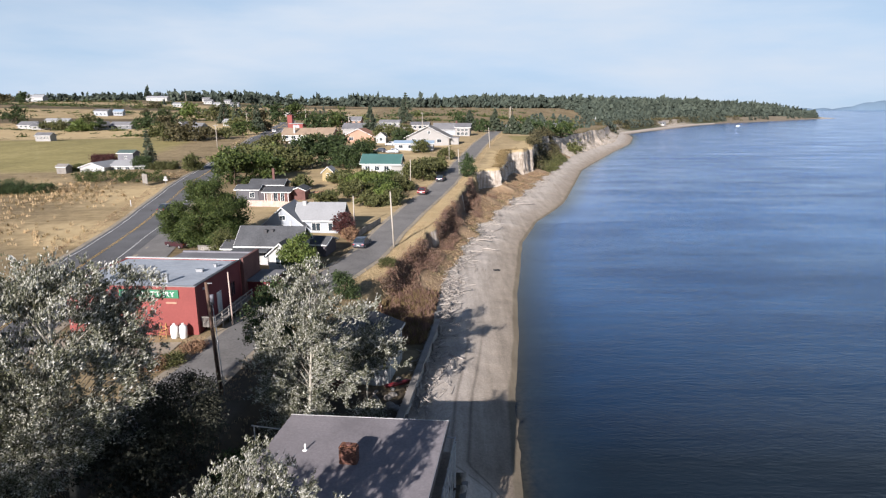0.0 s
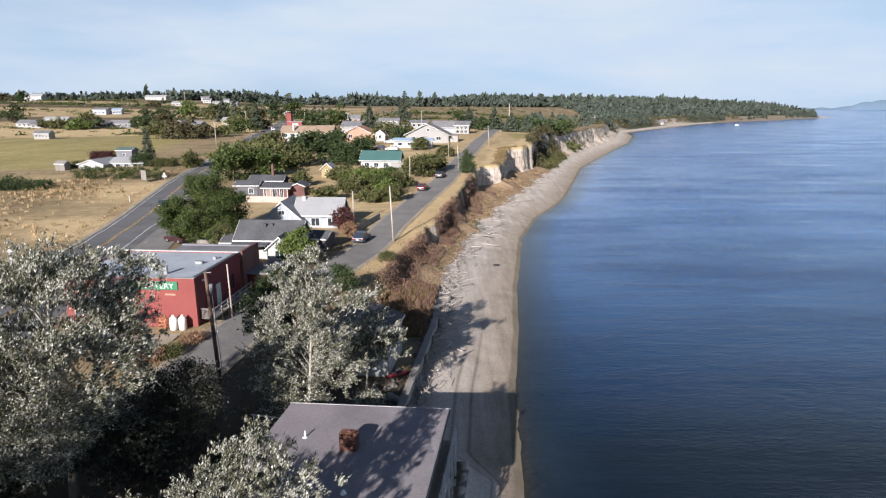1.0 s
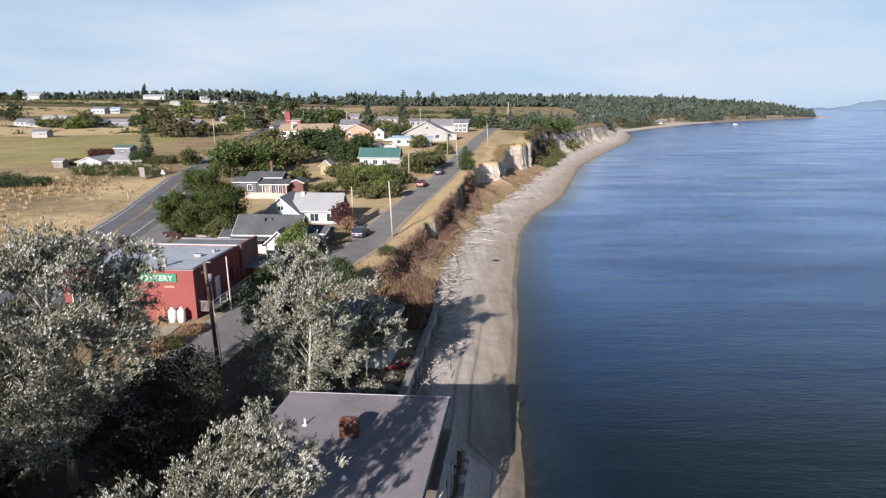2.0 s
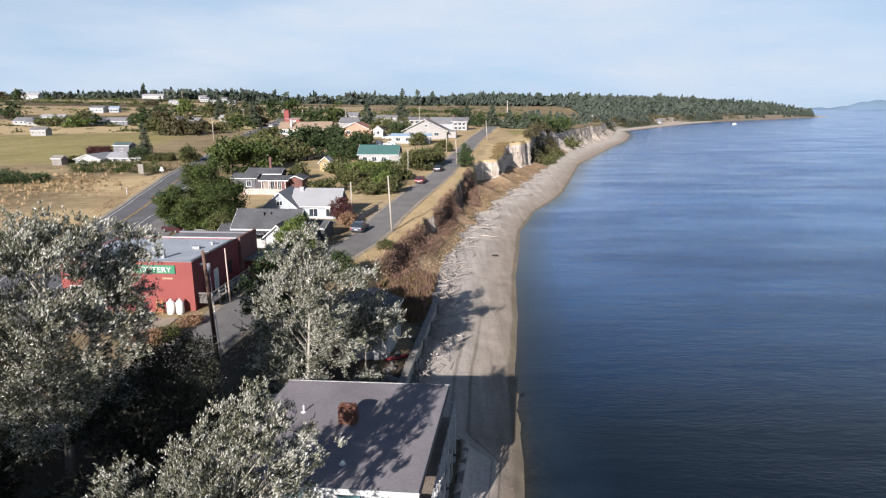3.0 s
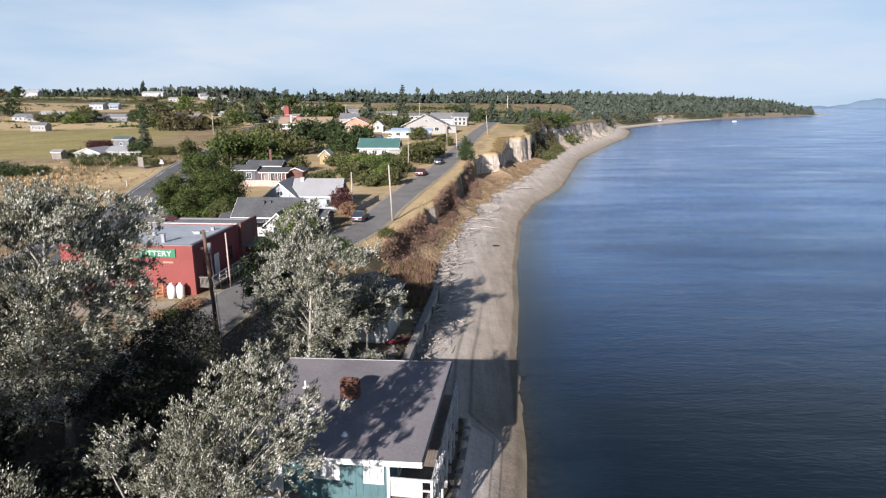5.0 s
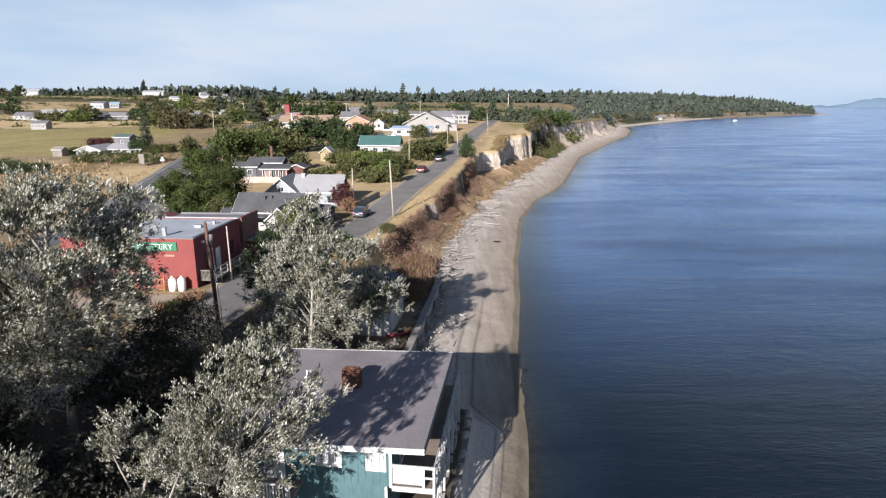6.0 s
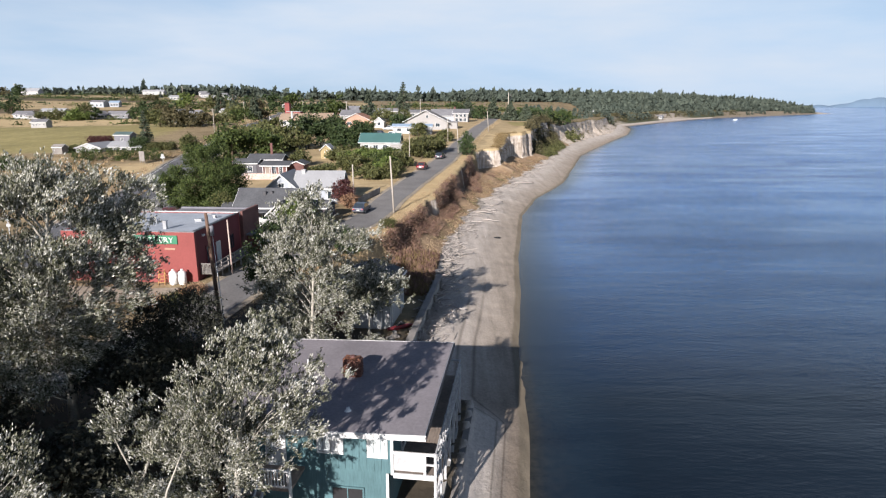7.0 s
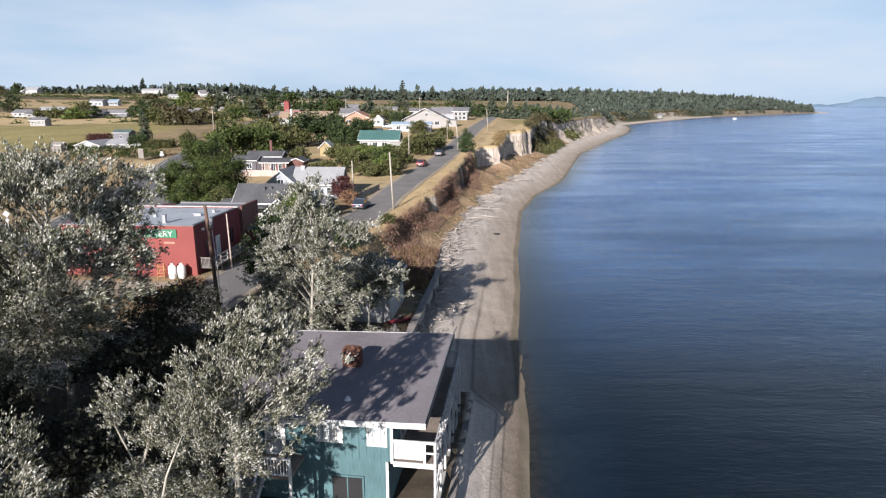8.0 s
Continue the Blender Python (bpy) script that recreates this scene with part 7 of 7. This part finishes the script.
fence(-40.5, 123.0, -28.5, 120.5, 1.3, "fence_wood", "pinkish board fence before the grey house")
fence(-13.9, 98.2, -11.2, 107.5, 1.1, "grey_wood", "dark grey timber fence along the lane")
fence(-32.6, 87.5, -36.5, 87.8, 1.3, "grey_wood", "grey timber fence beside the parked car")
sb = thing("sign_board", -74.9, 151.0, gz(-74.9, 151), -38, "large weathered back of a roadside sign", "sign")
part("panel", box(-1.3, 1.3, -0.05, 0.05, 0.6, 3.0), M["grey_wood"], sb)
for k in (-1.1, 0, 1.1):
    part("post", box(k - 0.06, k + 0.06, 0.055, 0.16, -0.4, 3.0), M["grey_wood"], sb)
sg = thing("road_sign", -57.2, 77.5, gz(-57.2, 77.5), 10, "white diamond road sign on a post, seen from behind", "sign")
part("post", box(-0.05, 0.05, -0.03, 0.03, -0.3, 2.7), M["metal"], sg)
bm = box(-0.33, 0.33, -0.05, -0.035, -0.33, 0.33)
bmesh.ops.transform(bm, matrix=Matrix.Translation((0, 0, 2.45)) @ Matrix.Rotation(radians(45), 4, "Y"), verts=bm.verts[:])
part("plate", bm, M["weathered_white"], sg)
part("small_plate", box(-0.25, 0.25, -0.05, -0.035, 1.35, 1.75), M["weathered_white"], sg)
s2 = thing("road_sign", -70.4, 152.5, gz(-70.4, 152.5), 10, "white arrow board beside the highway", "sign")
part("post", box(-0.05, 0.05, -0.03, 0.03, -0.3, 1.4), M["metal"], s2)
part("plate", box(-0.5, 0.5, -0.06, -0.035, 0.9, 1.35), M["weathered_white"], s2)
part("plate", box(-0.3, 0.3, -0.06, -0.035, 1.42, 2.0), M["weathered_white"], s2)
mk = thing("marker_post", -66.0, 126, gz(-66, 126), 0, "white marker post in the dry verge", "post")
part("post", box(-0.07, 0.07, -0.06, 0.06, -0.2, 1.3), M["weathered_white"], mk)
cart = thing("garden_cart", -27.6, 134, gz(-27.6, 134), 20, "orange garden trailer on dry ground", "trailer")
part("tray", box(-1.3, 1.3, -0.7, 0.7, 0.5, 0.95, 0.04), M["orange_roof"], cart)
for s in (-0.75, 0.75):
    part("wheel", tube([(0, s, 0.3), (0, s + 0.12, 0.3)], 0.3, 12), M["tyre"], cart)
part("drawbar", tube([(1.3, 0, 0.55), (2.3, 0, 0.45)], 0.05, 5), M["dark_metal"], cart)
boat = thing("motor_boat", 420, 870, 0.1, -60, "small white motor boat on the water", "boat")
part("hull", tube([(0, -4, 0.5), (0, -3.6, 0.4), (0, 0, 0.3), (0, 3, 0.45), (0, 4.5, 0.8)], [0.9, 1.1, 1.2, 0.8, 0.05], 10), M["white_plastic"], boat)
part("cabin", box(-0.7, 0.7, -1.2, 0.6, 1.1, 1.7, 0.15), M["white_plastic"], boat)
st = thing("seaweed_clump", 9.05, 97.0, gz(9.05, 97) - 0.02, 15, "dark seaweed clump on the gravel", "seaweed")
bm = bmesh.new()
bmesh.ops.create_icosphere(bm, subdivisions=3, radius=0.5)
for v in bm.verts:
    v.co *= 1 + 0.5 * noise.noise(v.co * 4)
    v.co = Vector((v.co.x * 1.6, v.co.y * 0.8, max(-0.05, v.co.z * 0.35)))
part("heap", bm, M["black"], st)
# far shore across the water, its blue haze put into the base colour
HAZE = surface("haze_land", (0.10, 0.15, 0.21), 1.0, 0.06, 0.01, 0.002, 0)
n = 160
xs = np.linspace(2750, 5200, n)
top = 10 + 42 * smooth(2950, 3350, xs) + 14 * np.sin(xs * 0.006) * smooth(2900, 3200, xs) + 9 * np.abs(np.sin(xs * 0.021))
V = np.stack((np.stack((xs, np.full(n, 4700.0), np.full(n, -2.0)), -1), np.stack((xs, np.full(n, 4720.0), top), -1), np.stack((xs, np.full(n, 4860.0), top * 0.3), -1)))
tagged(new("backdrop_shore", grid_mesh("backdrop_shore", V, HAZE)), "hazy blue far shore across the water", "far shore", kind="structure")

# ---- far woods, bluff brush, grass ----
def scatter(name, template, places, material, label, category, kind="stuff"):
    """One joined mesh of many small copies of quads (n x 4 x 3), at rows of x, y, z, scale, height scale, turn."""
    P = np.asarray(places, float)
    c, s = np.cos(P[:, 5]), np.sin(P[:, 5])
    T = template.reshape(-1, 3)
    X = P[:, 0, None] + P[:, 3, None] * (c[:, None] * T[None, :, 0] - s[:, None] * T[None, :, 1])
    Y = P[:, 1, None] + P[:, 3, None] * (s[:, None] * T[None, :, 0] + c[:, None] * T[None, :, 1])
    Z = P[:, 2, None] + P[:, 4, None] * T[None, :, 2]
    Q = np.stack((X, Y, Z), -1).reshape(-1, 4, 3)
    return tagged(new(name, leaf_mesh(name, Q, material)), label, category, kind=kind)


RNG = np.random.default_rng(77)


def fir_template(rng, n=24):
    """A unit fir: pointed sprays round a thin stem, narrowing upward."""
    f = rng.uniform(0.06, 1, n) ** 0.9
    a = rng.uniform(0, 6.283, n)
    r = 0.34 * (1 - f) ** 0.6 * rng.uniform(0.45, 1.1, n)
    C = np.stack((np.cos(a) * r, np.sin(a) * r, f), -1)
    return leaf_quads(C, 0.46 if n < 50 else 0.38, rng, 0, 0.5)


def bush_template(rng, n=90, leaf=0.3, slim=0.3):
    d = rng.normal(size=(n, 3))
    d /= np.linalg.norm(d, axis=1)[:, None]
    C = d * rng.uniform(0.3, 1.2, n)[:, None] * (1 + 0.35 * np.sin(5 * d[:, :1] + 3 * d[:, 1:2]))
    C[:, 2] = np.abs(C[:, 2]) * rng.uniform(0.5, 1.3, n)
    return leaf_quads(C, leaf, rng, slim=slim)


def wood(n, xr, yr, hr, keep):
    x, y = RNG.uniform(*xr, n), RNG.uniform(*yr, n)
    k = keep(x, y)
    x, y = x[k], y[k]
    h = RNG.uniform(*hr, len(x)) * (1 + 0.15 * RNG.normal(size=len(x)))
    return np.stack((x, y, height(x, y) - 0.5, h * RNG.uniform(0.8, 1.2, len(x)), h, RNG.uniform(0, 6.28, len(x))), -1)


def coast_gap(x, y, d):
    return x < bluff_top(y) - d


near_fir = fir_template(RNG, 64)
firs = [fir_template(RNG) for _ in range(3)]
FOREST = np.concatenate((
    wood(9000, (-330, 945), (860, 1490), (9.0, 15), lambda x, y: coast_gap(x, y, 6) & (y > 930 - 0.9 * np.abs(x)) & (x > -350 + (y - 860) * 0.30) & (y > 900 - 0.5 * np.clip(x, 0, 400)) & (x > (y - 1500) * 1.2 - 100)),
    wood(1900, (-1100, -260), (900, 1050), (5, 11), lambda x, y: np.sin(x * 0.02) + np.sin(x * 0.047 + 1) > -1.2),
    wood(150, (-430, -250), (880, 1000), (9, 16), lambda x, y: np.sin(x * 0.06) > -0.5),
    wood(60, (-330, -170), (700, 860), (4, 8), lambda x, y: np.sin(x * 0.05) + np.sin(y * 0.03) > 0.1),
    wood(30, (-240, -100), (480, 660), (3, 6), lambda x, y: x < -100)))
for i in range(3):
    scatter("far_wood", firs[i], FOREST[i::3], M["hazy_needle"], "distant dark conifer forest on the hills", "forest")
GROVES = np.concatenate((
    wood(700, (160, 420), (600, 900), (7, 13), lambda x, y: coast_gap(x, y, 8) & (x > bluff_top(y) - 150)),
    wood(200, (30, 190), (400, 660), (3, 6.5), lambda x, y: coast_gap(x, y, 12) & (x > bluff_top(y) - 70))))
scatter("far_wood", near_fir, GROVES, M["hazy_needle"], "dark conifers behind the bluff", "forest")
HEDGES = []
for hx0, hy0, hx1, hy1, n, lo, hi in ((-500, 560, -210, 540, 60, 2, 3.6), (-600, 690, -260, 640, 110, 2.4, 4.2), (-420, 640, -200, 600, 70, 2, 4), (-330, 395, -140, 372, 60, 1.5, 3.2), (-300, 310, -130, 306, 40, 0.6, 1.4), (-160, 322, -100, 300, 26, 2, 4.5), (-720, 800, -320, 760, 90, 2.5, 5), (-120, 400, -95, 560, 40, 2.5, 5), (-75, 340, -60, 480, 40, 2.5, 5.5), (-60, 430, 60, 440, 60, 2, 4.5), (-40, 520, 130, 560, 60, 3, 6)):
    t_ = RNG.uniform(0, 1, n)
    bx, by = hx0 + (hx1 - hx0) * t_ + RNG.normal(0, 3, n), hy0 + (hy1 - hy0) * t_ + RNG.normal(0, 4, n)
    hh = RNG.uniform(lo, hi, n)
    HEDGES.append(np.stack((bx, by, height(bx, by) - 0.3, hh * 1.3, hh, RNG.uniform(0, 6.28, n)), -1))
bushes = [bush_template(RNG, 60, 0.36) for _ in range(3)]
FARBUSH = np.concatenate((*HEDGES,
    wood(260, (-420, -60), (330, 800), (2.0, 5), lambda x, y: (np.sin(x * 0.031 + 1) + np.sin(y * 0.027) > 0.2) & (np.abs(x - np.interp(y, (300, 470), (-88, -118))) > 9)),
    wood(80, (-60, 160), (340, 760), (2, 4.5), lambda x, y: coast_gap(x, y, 6)),
    wood(220, (150, 880), (700, 1480), (3, 7), lambda x, y: coast_gap(x, y, 2) & (x > bluff_top(y) - 22))))
FARBUSH[:, 4] *= 0.75
for i, (mt, lab) in enumerate((("olive_leaf", "olive hedges and brush across the far fields"), ("dark_leaf", "dark hedges and brush across the far fields"), ("green_leaf", "green garden trees among the far houses"))):
    scatter("far_brush", bushes[i], FARBUSH[i::3], M[mt], lab, "brush")


def on_bluff(n, y0, y1, s0, s1):
    y = RNG.uniform(y0, y1, n)
    xt, xf = bluff_top(y), bluff_foot(y)
    x = xt + (xf - xt) * RNG.uniform(s0, s1, n)
    return x, y


def rows_at(x, y, lo, hi, flat=0.8):
    s = RNG.uniform(lo, hi, len(x))
    return np.stack((x, y, height(x, y) - 0.1 * s, s, s * flat * RNG.uniform(0.7, 1.3, len(x)), RNG.uniform(0, 6.28, len(x))), -1)


x1, y1 = on_bluff(640, 560, 1480, -0.6, 0.55)
kp = np.sin(y1 * 0.031 + 1.3 * np.sin(y1 * 0.011)) < 0.1
scatter("far_wood", near_fir[::2], rows_at(x1[kp], y1[kp], 4.0, 8.5, 1.0), M["hazy_needle"], "distant conifers growing down to the shore", "forest")
small = bush_template(RNG, 42, 0.40)
x1, y1 = on_bluff(520, 560, 1100, -0.9, 0.42)
scatter("far_brush", small, rows_at(x1, y1, 1.8, 4.2, 0.9), M["heath_leaf"], "dark scrub above the distant pale shore", "brush")
wispy = bush_template(RNG, 32, 0.36, 0.17)
leafy = bush_template(RNG, 80, 0.32)
x1, y1 = on_bluff(7600, 72, 166, -0.02, 0.60)
kp = np.sin(x1 * 0.9 + 1) + np.sin(y1 * 0.42) + np.sin(y1 * 0.17 + x1 * 0.3) > -1.0 + 1.2 * smooth(110, 140, y1) + 0.9 * smooth(0.3, 0.55, (x1 - bluff_top(y1)) / np.maximum(bluff_foot(y1) - bluff_top(y1), 0.5))
x1, y1 = x1[kp], y1[kp]
scatter("bluff_brush", wispy, rows_at(x1[::3], y1[::3], 0.25, 0.9, 1.1), M["plum_brush"], "dark purplish brown brush on the bluff face", "brush")
scatter("bluff_brush", wispy, rows_at(x1[1::3], y1[1::3], 0.2, 0.7, 1.1), M["brown_leaf"], "dry brown brush covering the bluff slope", "brush")
scatter("bluff_brush", wispy, rows_at(x1[2::3], y1[2::3], 0.25, 0.75, 1.1), M["dark_brush"], "dark grey-brown tangle on the bluff face", "brush")
x1, y1 = on_bluff(1500, 84, 232, 0.30, 0.92)
kp = (np.sin(y1 * 0.31) + np.sin(y1 * 0.13 + 2) + np.sin(x1 * 0.8) > -0.9) & (y1 > 84 + 40 * RNG.random(len(y1)))
x1, y1 = x1[kp], y1[kp]
scatter("bluff_brush", wispy, rows_at(x1[::2], y1[::2], 0.35, 0.9), M["reed"], "reddish dry scrub below the sandy cliff", "brush")
scatter("bluff_brush", wispy, rows_at(x1[1::2], y1[1::2], 0.3, 0.7), M["straw"], "straw coloured scrub below the sandy cliff", "brush")
x1, y1 = on_bluff(330, 180, 224, -0.28, 0.05)
scatter("bluff_brush", wispy, rows_at(x1, y1, 0.4, 1.1), M["olive_brush"], "olive brown brush hanging over the cliff's lip", "brush")
x1, y1 = on_bluff(420, 160, 264, -0.08, 0.03)
scatter("bluff_brush", wispy, rows_at(x1, y1, 0.2, 0.6), M["olive_brush"], "dry fringe of grass and brush along the cliff's lip", "brush")
x1, y1 = on_bluff(160, 86, 240, 0.6, 0.97)
scatter("bluff_brush", wispy, rows_at(x1, y1, 0.3, 0.8), M["olive_leaf"], "olive scrub at the foot of the bluff", "brush")
x1, y1 = on_bluff(190, 240, 300, 0.4, 0.95)
scatter("bluff_brush", leafy, rows_at(x1, y1, 1.0, 2.2), M["olive_leaf"], "olive green scrub on the lower bluff", "brush")
x1, y1 = on_bluff(420, 240, 302, -0.2, 0.5)
scatter("bluff_brush", leafy, rows_at(x1, y1, 0.9, 2.6), M["heath_leaf"], "dark scrub along the bluff edge", "brush")
x1, y1 = on_bluff(150, 320, 480, -0.15, 0.6)
kp = np.sin(y1 * 0.07) + np.sin(y1 * 0.19 + 1) > -0.5
scatter("bluff_brush", small, rows_at(x1[kp], y1[kp], 0.5, 1.4), M["heath_leaf"], "dark scrub on the far pale cliff", "brush")
x1, y1 = on_bluff(26, 330, 350, 0.2, 0.9)
scatter("bluff_brush", small, rows_at(x1, y1, 1.6, 2.8, 1.3), M["olive_leaf"], "yellowish shrub against the pale cliff", "brush")


def tuft_template(rng, n=9, wide=0.09):
    C = np.stack((rng.normal(0, 0.35, n), rng.normal(0, 0.35, n), rng.uniform(0.2, 0.7, n)), -1)
    a = np.array((0, 0, 0.5)) + rng.normal(size=(n, 3)) * 0.14
    b = rng.normal(size=(n, 3)) * np.array((wide, wide, 0))
    return np.stack((C - a, C + b, C + a, C - b), 1)


fine_tuft = tuft_template(RNG, 18, 0.04)


x1, y1 = RNG.uniform(-7.5, -0.6, 2800), RNG.uniform(60, 80, 2800)
kp = (x1 < bluff_foot(y1) - 0.3) & (x1 > bluff_top(y1) + 1.2)
scatter("dry_reeds", fine_tuft, rows_at(x1[kp][::2], y1[kp][::2], 0.3, 0.65, 1.2), M["plum_brush"], "tall purplish brown reeds behind the driftwood", "reeds")
scatter("dry_reeds", fine_tuft, rows_at(x1[kp][1::2], y1[kp][1::2], 0.3, 0.6, 1.2), M["olive_brush"], "tall dry tan reeds behind the driftwood", "reeds")
def along(line, lo, hi, n):
    P = np.array([(p.x, p.y) for p in line])
    D = np.gradient(P, axis=0)
    D /= np.linalg.norm(D, axis=1)[:, None]
    i = RNG.integers(0, len(P), n)
    o = RNG.uniform(lo, hi, n)
    q = P[i] + D[i] * RNG.uniform(-1.5, 1.5, n)[:, None] + np.stack((D[i, 1], -D[i, 0]), -1) * o[:, None]
    return q[:, 0], q[:, 1]


def stick_template():
    q = []
    for k in range(3):
        a, b = 2.094 * k, 2.094 * (k + 1)
        q.append([(-0.5, 0.02 * math.cos(a), 0.02 * math.sin(a)), (-0.5, 0.02 * math.cos(b), 0.02 * math.sin(b)), (0.5, 0.014 * math.cos(b), 0.014 * math.sin(b) + 0.01), (0.5, 0.014 * math.cos(a), 0.014 * math.sin(a) + 0.01)])
    return np.array(q)


y1 = np.concatenate((RNG.uniform(44, 90, 1500), RNG.uniform(90, 260, 1500)))
x1 = bluff_foot(y1) + np.abs(RNG.normal(0, 1.5, len(y1))) - 0.2
ln1 = RNG.uniform(0.4, 1.7, len(y1))
scatter("driftwood_litter", stick_template(), np.stack((x1, y1, height(x1, y1) + RNG.uniform(0.02, 0.16, len(y1)), ln1, ln1 * 1.6, RNG.normal(1.3, 0.55, len(y1))), -1), M["drift"], "bleached sticks and bark littering the upper beach", "driftwood")
# low brush across the dry field
x1, y1 = RNG.uniform(-125, -62, 700), RNG.uniform(76, 162, 700)
kp = np.sin(x1 * 0.17 + 4) + np.sin(y1 * 0.23) > 1.25
scatter("field_clumps", wispy, rows_at(x1[kp], y1[kp], 0.4, 1.0, 0.5), M["olive_brush"], "low brown brush in the dry field", "brush")
x1, y1 = RNG.uniform(-140, -60, 9000), RNG.uniform(84, 172, 9000)
kp = (np.sin(x1 * 0.13 + 1) + np.sin(y1 * 0.19 + 1.5 * np.sin(x1 * 0.07)) + 0.9 * RNG.normal(size=len(x1)) > 0.7) & (x1 < np.interp(y1, (80, 133, 205), (-58, -68, -80)))
scatter("field_grass", fine_tuft, rows_at(x1[kp][::2], y1[kp][::2], 0.25, 0.75, 1.1), M["straw"], "tall bleached dry grass standing in the field", "grass")
scatter("field_grass", fine_tuft, rows_at(x1[kp][1::2], y1[kp][1::2], 0.25, 0.7, 1.0), M["olive_brush"], "tall brown dry grass standing in the field", "grass")
x1, y1 = along(HIGHWAY[10:60], -8.5, -6.0, 260)
scatter("field_clumps", wispy, rows_at(x1, y1, 0.25, 0.7, 0.7), M["reed"], "dry brown weeds along the highway ditch", "brush")
TUFTS = []
for line, lo, hi, n, a, b in ((BLUFF_ROAD, 2.6, 5.2, 2600, 0.10, 0.28), (BLUFF_ROAD, -4.2, -2.9, 1300, 0.10, 0.25), (HIGHWAY, -9, -5.2, 2200, 0.15, 0.45), (BLUFF_ROAD[:40], 3.4, 9.0, 1300, 0.15, 0.4)):
    tx, ty = along(line, lo, hi, n)
    TUFTS.append(rows_at(tx, ty, a, b, 1.0))
tx, ty = on_bluff(3400, 66, 200, -0.5, 0.2)
TUFTS.append(rows_at(tx, ty, 0.06, 0.14, 1.1))
tx, ty = on_bluff(2000, 80, 200, 0.6, 1.0)
TUFTS.append(rows_at(tx, ty, 0.1, 0.3, 1.0))
scatter("dry_grass", tuft_template(RNG, 6, 0.055), np.concatenate(TUFTS), M["straw"], "tufts of dry straw grass along the roads and bluff", "grass")
